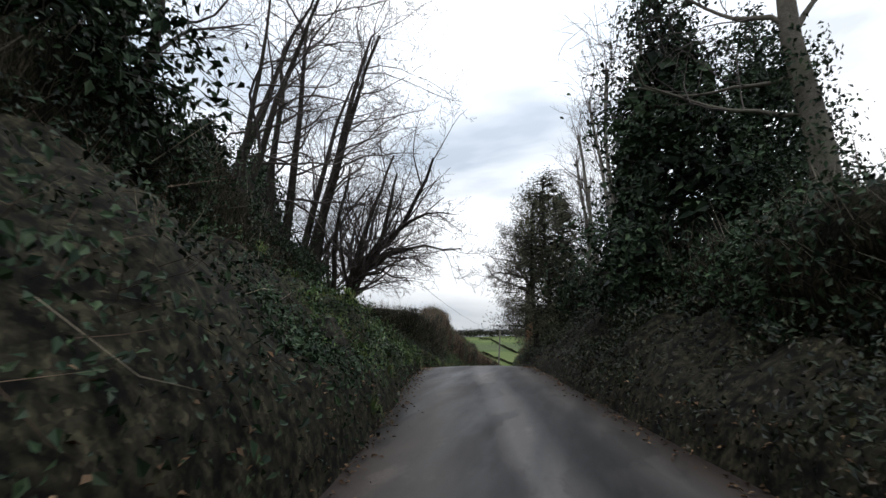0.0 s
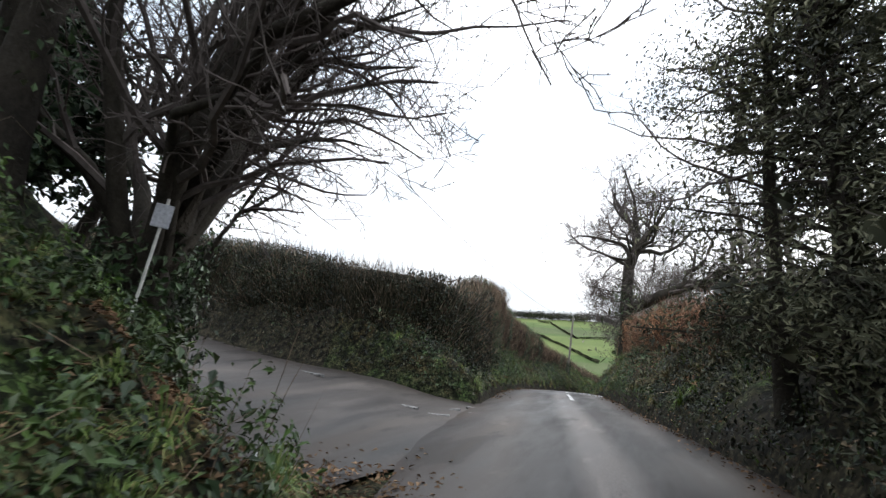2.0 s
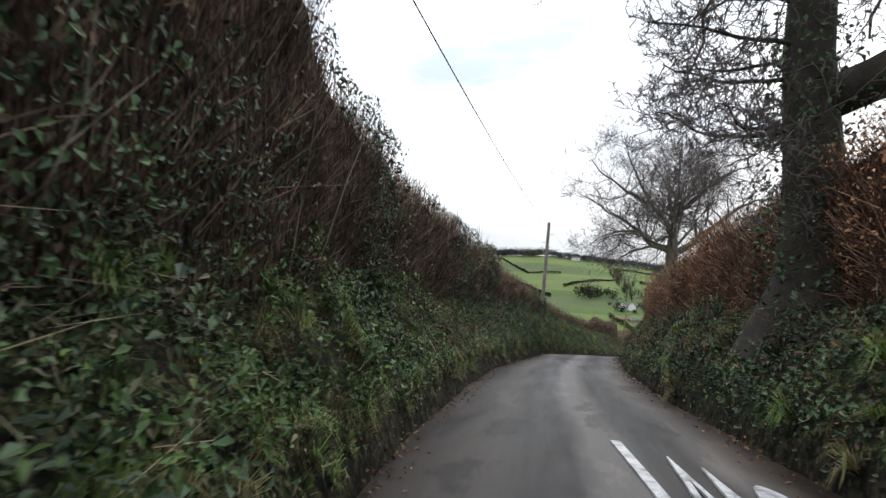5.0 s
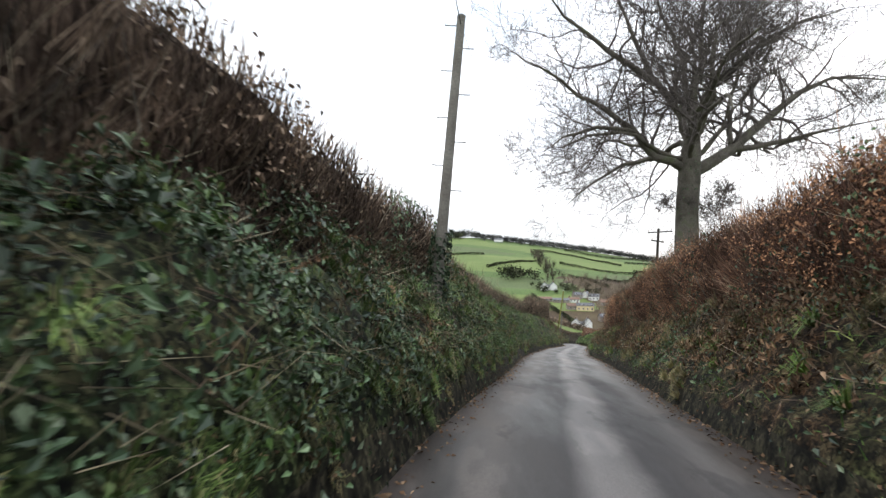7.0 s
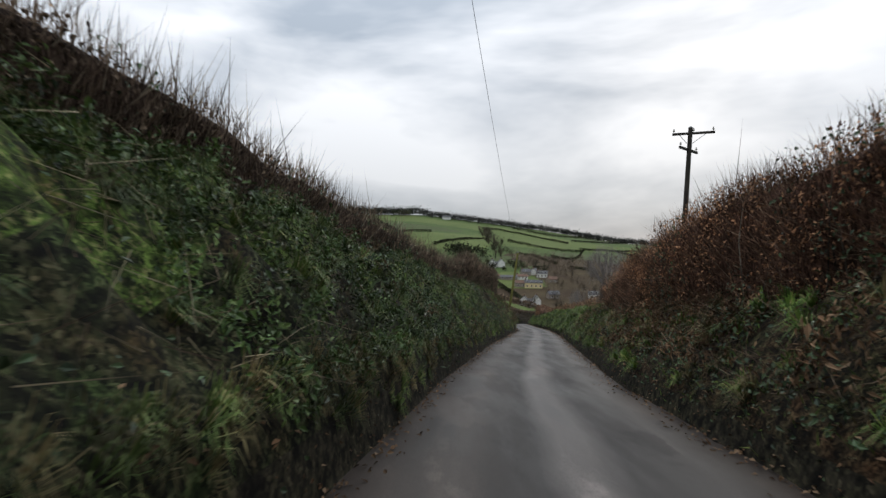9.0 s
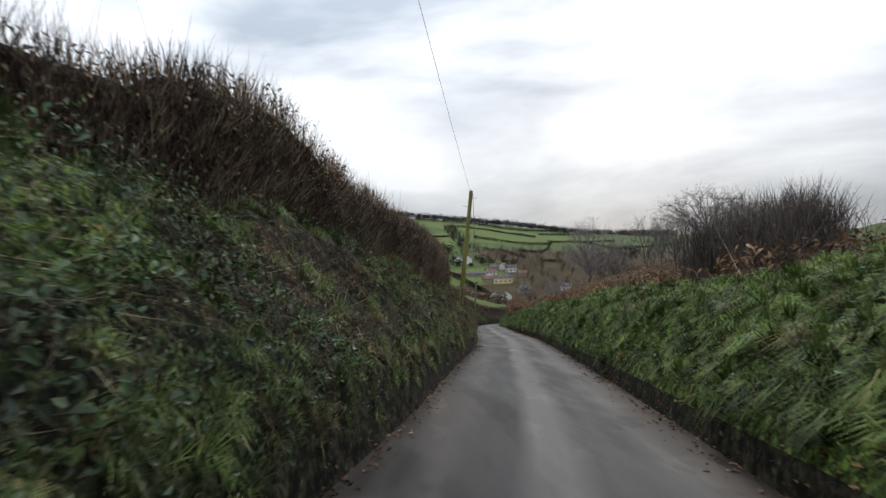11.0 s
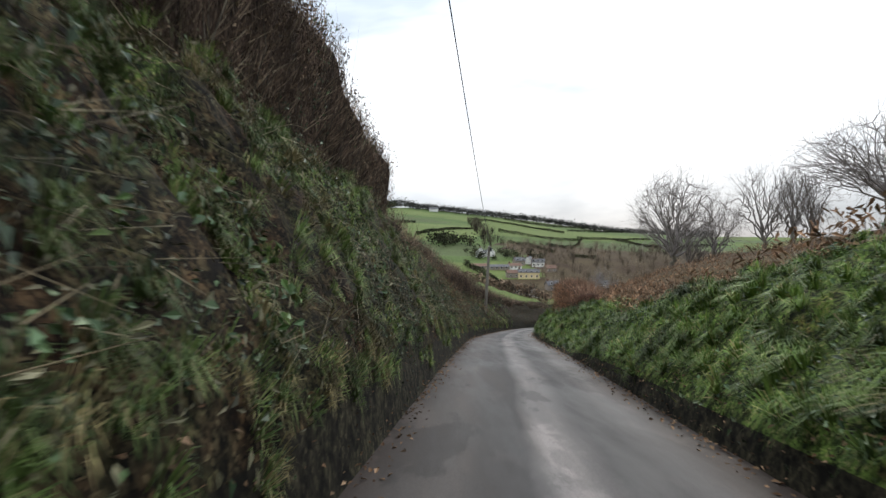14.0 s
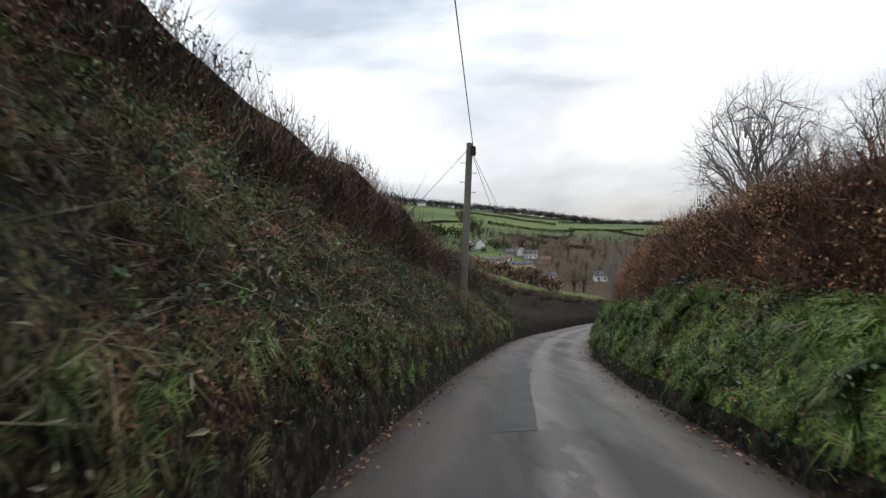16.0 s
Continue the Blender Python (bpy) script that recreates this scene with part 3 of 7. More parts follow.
def blades(p, n, length, width=0.011, bend=0.7, spread=0.5, fall=0.4):
    """Bent grass blades, two faces each."""
    k = len(p)
    up = unit(n * 0.55 + np.array([0, 0, 0.8]) + rng.normal(0, spread, (k, 3)) * np.array([1, 1, 0.3]))
    side = unit(np.cross(up, rng.normal(0, 1, (k, 3))))
    out = unit(n * np.array([1, 1, 0]) + rng.normal(0, 0.6, (k, 3)) * np.array([1, 1, 0]))
    L = (np.asarray(length) * rng.uniform(0.5, 1.3, k))[:, None]
    m = p + up * L * 0.55 + out * L * 0.10 * bend
    tip = p + up * L * (0.95 - 0.3 * fall) + out * L * 0.55 * bend - np.array([0, 0, 1.0]) * L * 0.35 * fall
    w = side * width * rng.uniform(0.6, 1.4, (k, 1))
    v = np.stack([p - w, p + w, m + w * 0.9, m - w * 0.9, tip], 1).reshape(-1, 3)
    i = np.arange(k)[:, None] * 5
    return v, np.zeros((0, 4), int), np.concatenate([i + np.array([[0, 1, 2]]), i + np.array([[3, 2, 4]])])


def spikes(p, d, length, radius=0.006, curve=0.15, bent=False):
    """Thin three-sided twigs; bent ones have a knee."""
    k = len(p)
    d = unit(d)
    L = (np.asarray(length) * rng.uniform(0.5, 1.3, k))[:, None]
    u = unit(np.cross(d, rng.normal(0, 1, (k, 3))))
    w = np.cross(d, u)
    r = np.asarray(radius) * np.ones((k, 1))
    t = p + d * L + u * L * curve * rng.normal(0, 0.5, (k, 1))
    ring = [p + r * u, p + r * (-0.5 * u + 0.87 * w), p + r * (-0.5 * u - 0.87 * w)]
    if not bent:
        v = np.stack([*ring, t], 1).reshape(-1, 3)
        i = np.arange(k)[:, None] * 4
        return v, np.zeros((0, 4), int), np.concatenate([i + np.array([[c, (c + 1) % 3, 3]]) for c in range(3)])
    m = p + d * L * 0.5 + u * L * curve * rng.normal(0, 0.6, (k, 1))
    mid = [m + 0.7 * r * u, m + 0.7 * r * (-0.5 * u + 0.87 * w), m + 0.7 * r * (-0.5 * u - 0.87 * w)]
    v = np.stack([*ring, *mid, t], 1).reshape(-1, 3)
    i = np.arange(k)[:, None] * 7
    q = np.concatenate([i + np.array([[a, (a + 1) % 3, 3 + (a + 1) % 3, 3 + a]]) for a in range(3)])
    t3 = np.concatenate([i + np.array([[3 + a, 3 + (a + 1) % 3, 6]]) for a in range(3)])
    return v, q, t3


def stuff(name, verts, faces, material, label, category):
    ob = new(name, mesh_from(name, verts, faces, material))
    return tagged(ob, label, category, kind="stuff")


# ---- ground: one sheet from lane to horizon ----
def build_ground():
    ys = np.concatenate([np.linspace(-60, -8, 27), np.arange(-7.5, 178, 0.3), np.linspace(183, 340, 80), np.linspace(346, 1120, 105), np.linspace(1150, 1500, 8)])
    dl = np.concatenate([[0.03, 0.1, 0.2, 0.35], np.arange(0.5, 3.2, 0.22), np.linspace(3.4, 16, 24), np.linspace(17.5, 60, 16), np.geomspace(68, 1500, 26)])
    dr = np.concatenate([[0.03, 0.1, 0.2, 0.35], np.arange(0.5, 3.0, 0.22), np.linspace(3.3, 12, 12), np.linspace(14, 70, 18), np.geomspace(78, 1500, 26)])
    mid = np.linspace(0.0, 1.0, 5)
    yl = np.clip(ys, -60, 240)
    shift = np.clip(ys - 240, 0, None) * 0.35
    el, er = edge_left(yl) + shift, edge_right(yl) + shift
    X = np.concatenate([el[:, None] - dl[::-1][None], el[:, None] + (er - el)[:, None] * mid[None], er[:, None] + dr[None]], 1)
    Y = np.repeat(ys[:, None], X.shape[1], 1)
    Z = land(X, Y)
    nr, nc = X.shape
    V = np.stack([X, Y, Z], -1).reshape(-1, 3)
    i, j = np.meshgrid(np.arange(nr - 1), np.arange(nc - 1), indexing="ij")
    a = i * nc + j
    F = np.stack([a, a + 1, a + nc + 1, a + nc], -1).reshape(-1, 4)
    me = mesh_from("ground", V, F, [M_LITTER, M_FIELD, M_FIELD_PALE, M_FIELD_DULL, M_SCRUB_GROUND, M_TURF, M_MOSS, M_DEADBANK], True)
    c = V[F].mean(1)
    x, y = c[:, 0], c[:, 1]
    s = np.clip(y, -60, 240)
    off_l, off_r = edge_left(s) - x, x - edge_right(s)
    m = np.zeros(len(c), np.int32)
    rag = (vnoise(x, y, 1 / 9, 71) - 0.5) * 26 + (vnoise(x, y, 1 / 3, 72) - 0.5) * 6
    m[(off_l > 4.2) | (off_r > 5)] = 1
    m[(y < 30 + 0.2 * rag) & (off_l < 30 + rag)] = 0
    m[(y < 30 + 0.2 * rag) & (off_r > 0) & (off_r < 14 + 0.3 * rag)] = 0
    m[(off_r > 4.0) & (y > 100 + rag) & (y < 260) & (off_r < 75 + rag)] = 4
    m[(y > 150) & (off_r > 45) & (y < 260)] = 3
    m[(off_l > 4.0) & (y > 168) & (y < 330)] = 2
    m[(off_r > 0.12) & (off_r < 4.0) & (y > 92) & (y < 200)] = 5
    # Before y 7 dark litter stays: the bank's deep shade put in colour.
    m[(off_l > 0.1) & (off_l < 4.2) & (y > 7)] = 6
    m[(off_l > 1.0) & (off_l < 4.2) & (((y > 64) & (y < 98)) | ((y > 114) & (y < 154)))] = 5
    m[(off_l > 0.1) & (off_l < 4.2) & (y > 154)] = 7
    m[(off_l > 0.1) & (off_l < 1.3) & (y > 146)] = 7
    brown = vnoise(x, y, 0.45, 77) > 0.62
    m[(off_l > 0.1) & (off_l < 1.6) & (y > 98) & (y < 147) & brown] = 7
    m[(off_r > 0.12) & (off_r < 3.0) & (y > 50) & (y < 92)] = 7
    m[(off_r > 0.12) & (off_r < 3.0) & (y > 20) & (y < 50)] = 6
    far = y > 300
    m[far] = field_kind(x[far], y[far])
    me.polygons.foreach_set("material_index", m)
    return tagged(new("ground", me), "soil banks and green pasture falling to a valley", "ground", kind="structure")


def field_kind(x, y):
    """Which pasture a far place belongs to."""
    k = np.full(len(x), 1, np.int32)
    a = vnoise(x * 0.35 + y * 0.12, y * 0.7 - x * 0.1, 1 / 75, 11)
    k[a > 0.62] = 2
    k[a < 0.36] = 3
    k[(y < 430) & (x > 20)] = 4
    k[(y < 560 + 60 * vnoise(x, y, 1 / 60, 13)) & (x > 60 + 20 * vnoise(x, y, 1 / 30, 14))] = 4
    return k


ground = build_ground()


def ribbon(name, left, right, cols, lift, material, label, category):
    """A road surface between two edges given as rows of (x, y, z)."""
    t = np.linspace(0, 1, cols)
    V = left[:, None] * (1 - t)[None, :, None] + right[:, None] * t[None, :, None]
    V[:, :, 2] += lift + 0.045 * (1 - (2 * t - 1) ** 2)[None]
    V[:, :, 2] += (vnoise(V[:, :, 0], V[:, :, 1], 0.9, 21) - 0.5) * 0.025
    ragged = (vnoise(V[:, 0, 0], V[:, 0, 1], 1.7, 8) - 0.5) * 0.16
    V[:, 0, 0] += ragged
    V[:, -1, 0] += (vnoise(V[:, -1, 0], V[:, -1, 1], 1.7, 9) - 0.5) * 0.16
    n = len(left)
    i, j = np.meshgrid(np.arange(n - 1), np.arange(cols - 1), indexing="ij")
    a = i * cols + j
    F = np.stack([a, a + 1, a + cols + 1, a + cols], -1).reshape(-1, 4)
    me = mesh_from(name, V.reshape(-1, 3), F, material, True)
    at = me.attributes.new("across", "FLOAT", "POINT")
    at.data.foreach_set("value", np.tile(t, n).astype(np.float32))
    return tagged(new(name, me), label, category, kind="structure")


ry = np.arange(-58, 239, 0.5)
road = ribbon("road", np.stack([edge_left(ry) - 0.12, ry, road_z(ry)], 1), np.stack([edge_right(ry) + 0.12, ry, road_z(ry)], 1), 13, 0.0,
              M_ASPHALT, "narrow damp grey asphalt lane with paler wheel tracks", "road")


def build_side_road():
    p = np.array([(-3.9, 19.75), (-5.3, 20.0), (-7.5, 20.6), (-11, 21.8), (-14.5, 23.0), (-21.5, 24.9), (-40, 30), (-60, 35.9), (-215, 78.6)], float)
    t = np.linspace(0, len(p) - 1, 60)
    c = np.stack([np.interp(t, np.arange(len(p)), p[:, k]) for k in (0, 1)], 1)
    d = unit(np.gradient(c, axis=0))
    nrm = np.stack([-d[:, 1], d[:, 0]], 1)
    w = np.interp(t, [0, 1, 2, 3, 5, 8], [5.2, 4.3, 2.8, 2.1, 2.1, 2.1])[:, None]
    a, b = c - nrm * w, c + nrm * w
    al = np.concatenate([[0], np.cumsum(np.linalg.norm(np.diff(c, axis=0), axis=1))])
    z = side_road_z(al)
    ob = ribbon("side_road", np.column_stack([a, z]), np.column_stack([b, z]), 17, 0.0, M_SIDE_ASPHALT, "side lane of worn grey asphalt joining at a junction", "road")
    co = np.zeros(len(ob.data.vertices) * 3)
    ob.data.vertices.foreach_get("co", co)
    co = co.reshape(-1, 3)
    x, y = co[:, 0], co[:, 1]
    inside = smooth(-0.12, 0.15, x - edge_left(y))
    co[:, 2] = junction_z(x, y, side_road_place(x, y)[1]) + (vnoise(x, y, 0.9, 21) - 0.5) * 0.025 - 0.006 - inside * 0.12
    ob.data.vertices.foreach_set("co", co.ravel())
    ob.data.update()
    return ob


side_road = build_side_road()


# ---- growth on the banks ----
def scatter(y0, y1, d0, d1, per_m2, side):
    """Places on a bank, with their normals."""
    width = 1.35 * (d1 - d0)
    k = int((y1 - y0) * width * per_m2)
    y = rng.uniform(y0, y1, k)
    d = rng.uniform(d0, d1, k)
    x = edge_left(y) - d if side < 0 else edge_right(y) + d
    if side < 0:
        ds, al = side_road_place(x, y)
        keep = ds > side_road_half(al) + 0.2
        x, y, d = x[keep], y[keep], d[keep]
    p = np.stack([x, y, land(x, y)], -1)
    mound = smooth(0.42, 0.75, vnoise(x + 0.6 * p[:, 2], y, 1.5, 91)) * zone(y, [(-8, 0.32), (60, 0.34), (90, 0.22), (178, 0.18)]) * smooth(0.15, 0.6, d)
    p = p + slope_normal(x, y) * (mound * (1 if side < 0 else 0.8) * rng.uniform(0.4, 1.0, len(x)))[:, None]
    bare = zone(y, [(-8, 0.1), (18, 0.1), (30, 0.7), (60, 0.85), (148, 0.85), (160, 0.7)])
    keep = rng.uniform(0, 1, len(d)) < 1 - bare * (1 - smooth(0.0, 0.2, d))
    return p[keep], slope_normal(x[keep], y[keep]), d[keep]


def zone(y, pairs):
    a = np.array(pairs, float)
    return np.interp(y, a[:, 0], a[:, 1])


def thin(p, n, chance):
    keep = rng.uniform(0, 1, len(p)) < chance
    return p[keep], n[keep]


def clumps(p, scale, seed, low, high):
    return smooth(low, high, vnoise(p[:, 0] + p[:, 2] * 0.7, p[:, 1], scale, seed))


def downhill(n):
    """The way down the slope at each normal."""
    return unit(np.array([0, 0, -1.0]) + n * n[:, 2:3])


def tufts(p, n, count, length, width=0.006, spread=0.07):
    """Grass tussocks: blades that spring from one foot, spread out and hang down the slope."""
    p, n = np.repeat(p, count, 0), np.repeat(n, count, 0)
    k = len(p)
    big = np.repeat(rng.uniform(0.6, 1.35, k // count), count)
    r = unit(np.cross(n, rng.normal(0, 1, (k, 3))))
    up = unit(n * 0.6 + np.array([0, 0, 0.5]))
    L = (length * big * rng.uniform(0.55, 1.25, k))[:, None]
    b = p + r * spread * rng.uniform(0, 1, (k, 1))
    m = b + (up * 0.8 + r * rng.uniform(0.1, 0.7, (k, 1))) * L * 0.5
    tip = m + (r * 0.55 + downhill(n) * 0.55 + up * 0.12) * L * 0.55
    w = unit(np.cross(r, up)) * width * rng.uniform(0.6, 1.3, (k, 1))
    v = np.stack([b - w, b + w, m + w * 0.9, m - w * 0.9, tip], 1).reshape(-1, 3)
    i = np.arange(k)[:, None] * 5
    return v, i + np.array([[0, 1, 2, 3]]), i + np.array([[3, 2, 4]])


def sprigs(p, n, count, high, size, slim=0.5):
    """Leafy shoots: leaves in tiers round a short leaning stem, faces to the sky."""
    p, n = np.repeat(p, count, 0), np.repeat(n, count, 0)
    k = len(p)
    big = np.repeat(rng.uniform(0.6, 1.4, k // count), count)[:, None]
    up = unit(n * 0.7 + np.array([0, 0, 0.6]))
    r = unit(np.cross(up, rng.normal(0, 1, (k, 3))))
    u = rng.uniform(0.1, 1.0, (k, 1))
    c = p + up * high * big * u + r * size * (1.3 - 0.7 * u) * big
    return leaves(c, unit(up * 0.8 + r * 0.45), size * big[:, 0], 0.45, 0.35, 0.02, slim)


def fronds(p, n, pairs, length, size=0.085):
    """Dead fern fronds lying down the slope, with leaflets along both sides."""
    k = len(p)
    way = unit(downhill(n) * 0.7 + rng.normal(0, 0.65, (k, 3)) + n * 0.15)
    L = length * rng.uniform(0.6, 1.3, (k, 1))
    a = p + n * 0.08
    v1, q1, t1 = spikes(a, way, L[:, 0], 0.004, 0.2)
    side = unit(np.cross(way, n))
    u = np.linspace(0.15, 1.0, pairs)
    c = a[:, None] + way[:, None] * (L * u[None])[:, :, None] + n[:, None] * (0.05 * np.sin(u * 3.0))[None, :, None]
    reach = size * (1.25 - u)[None, :, None] * 0.55
    P = np.concatenate([c + side[:, None] * reach, c - side[:, None] * reach]).reshape(-1, 3)
    N = np.concatenate([np.repeat(n, pairs, 0)] * 2)
    v2, f2 = leaves(P, N, np.tile(size * (1.35 - u), 2 * k), 0.6, 0.3, 0.02, 0.32)
    m = len(v1)
    return np.concatenate([v1, v2]), np.concatenate([q1, f2 + m]), t1


def grow_left():
    # ivy and bramble leaves, thickest low on the bank
    p, n, d = scatter(-7, 178, 0.05, 2.9, 760, -1)
    want = zone(p[:, 1], [(-8, 1.0), (8, 0.95), (13, 0.6), (18, 0.4), (24, 0.55), (30, 0.6), (44, 0.8), (55, 0.8), (64, 0.5), (85, 0.42), (95, 0.4), (112, 0.35), (125, 0.2), (150, 0.2), (160, 0.25), (178, 0.25)])
    low = np.clip(1.35 - 0.42 * d, 0.2, 1)
    c = zone(p[:, 1], [(-8, 0.35), (20, 0.35), (40, 0.2), (60, 0.08), (178, 0.02)])
    a, an = thin(p, n, want * low * np.where((p[:, 1] < 14) & (d > 1.2), 0.3, 1.0) * (c + (1 - c) * clumps(p, 0.42, 31, 0.42, 0.54)))
    # Canopy shade is put into the ivy's colour by switching to darker leaves.
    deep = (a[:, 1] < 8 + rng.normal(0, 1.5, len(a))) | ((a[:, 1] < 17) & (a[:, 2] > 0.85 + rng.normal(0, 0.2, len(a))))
    for keep, mat, label in ((deep, M_EVERGREEN, "ivy over the bank, coloured near-black for tree shade"), (~deep, M_IVY, "dark glossy ivy and bramble leaves covering the lane bank")):
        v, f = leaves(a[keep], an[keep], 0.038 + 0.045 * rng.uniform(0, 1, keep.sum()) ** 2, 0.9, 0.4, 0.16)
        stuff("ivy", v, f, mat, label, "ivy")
    # faded leaves among them
    p, n, d = scatter(-7, 178, 0.1, 2.9, 420, -1)
    want = zone(p[:, 1], [(-8, 0.04), (7, 0.05), (14, 0.3), (30, 0.6), (45, 0.95), (58, 0.7), (75, 0.3), (100, 0.4), (120, 0.4), (146, 0.6), (152, 0.8), (178, 0.9)])
    a, an = thin(p, n, want * clumps(p, 0.38, 29, 0.42, 0.58))
    v, f = leaves(a, an, 0.038 + 0.04 * rng.uniform(0, 1, len(a)) ** 2, 1.1, 0.5, 0.15, 0.36)
    stuff("faded_leaves", v, f, M_OLIVE, "faded olive-grey winter leaves on the bank", "leaves")
    # bright leafy shoots: nettles, docks and ferns
    p, n, d = scatter(4, 178, 0.1, 2.7, 42, -1)
    want = zone(p[:, 1], [(4, 0.1), (9, 0.45), (12, 0.8), (18, 0.8), (21, 0.15), (26, 0.15), (30, 0.7), (42, 0.8), (50, 0.4), (58, 0.4), (62, 0.8), (68, 1.0), (82, 0.9), (92, 0.4), (100, 0.2), (125, 0.14), (145, 0.14), (150, 0.1), (178, 0.1)])
    a, an = thin(p, n, want * np.where((p[:, 1] < 14) & (d > 1.3), 0.2, 1.0) * clumps(p, 0.45, 33, 0.36, 0.52))
    v, f = sprigs(a, an, 14, 0.22, 0.054)
    stuff("herbs", v, f, M_HERB, "bright green nettles and ferns on the bank", "plants")
    # tussocks of grass
    p, n, d = scatter(6, 178, 0.05, 2.9, 14, -1)
    want = zone(p[:, 1], [(6, 0.15), (9, 0.35), (16, 0.4), (22, 0.4), (27, 0.3), (48, 0.3), (56, 0.6), (64, 0.95), (75, 0.95), (88, 0.8), (95, 0.6), (108, 0.7), (116, 1.0), (142, 1.0), (149, 0.5), (155, 0.3), (178, 0.3)])
    high = np.where((p[:, 1] > 58) & (p[:, 1] < 150), np.clip(0.35 + 0.45 * d, 0, 1), 0.8)
    a, an = thin(p, n, want * high * np.where((p[:, 1] < 14) & (d > 1.5), 0.3, 1.0) * (0.2 + 0.8 * clumps(p, 0.3, 35, 0.3, 0.5)))
    v, q, t = tufts(a, an, 80, 0.24, 0.0036, 0.11)
    stuff("grass", v, [q, t], M_BANKGRASS, "tussocks of dull green grass hanging down the bank", "grass")
    p, n, d = scatter(14, 178, 0.05, 2.9, 6, -1)
    want = zone(p[:, 1], [(14, 0.2), (40, 0.35), (52, 0.6), (75, 0.5), (95, 0.6), (110, 0.8), (130, 0.8), (150, 1.0), (178, 1.0)])
    a, an = thin(p, n, want * clumps(p, 0.36, 37, 0.4, 0.56))
    v, q, t = tufts(a, an, 60, 0.21, 0.003, 0.14)
    stuff("dry_grass", v, [q, t], M_DRYGRASS, "straw-coloured dead grass lying on the bank", "grass")
    # grass hanging over the cut foot of the bank
    for y0, y1, every, mat, label in ((22, 176, 7, M_BANKGRASS, "ragged grass hanging over the foot of the bank"), (26, 176, 5, M_DRYGRASS, "dead grass hanging over the foot of the bank")):
        y = rng.uniform(y0, y1, int((y1 - y0) * every))
        x = edge_left(y) - rng.uniform(0.08, 0.34, len(y))
        keep = side_road_place(x, y)[0] > 3.4
        x, y = x[keep], y[keep]
        v, q, t = tufts(np.stack([x, y, land(x, y)], -1), slope_normal(x, y), 44, 0.19, 0.0034, 0.12)
        stuff("grass" if mat is M_BANKGRASS else "dry_grass", v, [q, t], mat, label, "grass")
    # dead bracken and bare stems
    p, n, d = scatter(20, 178, 0.15, 2.9, 19, -1)
    want = zone(p[:, 1], [(20, 0.25), (40, 0.2), (58, 0.3), (66, 0.5), (84, 0.3), (96, 0.7), (112, 0.9), (122, 0.75), (135, 0.75), (146, 0.9), (152, 1.0), (178, 1.0)])
    mid = np.exp(-((d - 1.3) / 0.9) ** 2)
    a, an = thin(p, n, want * (0.25 + 0.75 * mid) * clumps(p, 0.27, 39, 0.47, 0.58))
    v, q, t = fronds(a, an, 13, 0.5, 0.06)
    stuff("dead_bracken", v, [q, t], M_BRACKEN, "russet dead bracken fronds lying on the bank", "bracken")
    p, n, d = scatter(-6, 178, 0.3, 2.9, 9, -1)
    v, q, t = spikes(p, n * 0.5 + rng.normal(0, 0.7, p.shape) + np.array([0, 0, -0.15]), 0.6, 0.003, 0.5, True)
    stuff("bramble_stems", v, [q, t], M_TWIG, "pale bare bramble stems straggling over the bank", "stems")


def dead_strands():
    """Long dead stems trailing along and down the bank."""
    p, n, d = scatter(28, 178, 0.2, 2.9, 42, -1)
    want = zone(p[:, 1], [(28, 0.5), (50, 0.8), (66, 0.35), (92, 0.4), (100, 0.9), (125, 0.7), (150, 0.8), (178, 1.0)])
    p, n = thin(p, n, want * clumps(p, 0.4, 53, 0.3, 0.6))
    way = n * 0.25 + rng.normal(0, 1, p.shape) * np.array([0.3, 1.0, 0.35]) + np.array([0.1, 0, -0.25])
    v, q, t = spikes(p + n * 0.12, way, 0.55, 0.0032, 0.3)
    stuff("dead_stems", v, [q, t], M_DEADSTEM, "pale dead stems trailing over the bank", "stems")


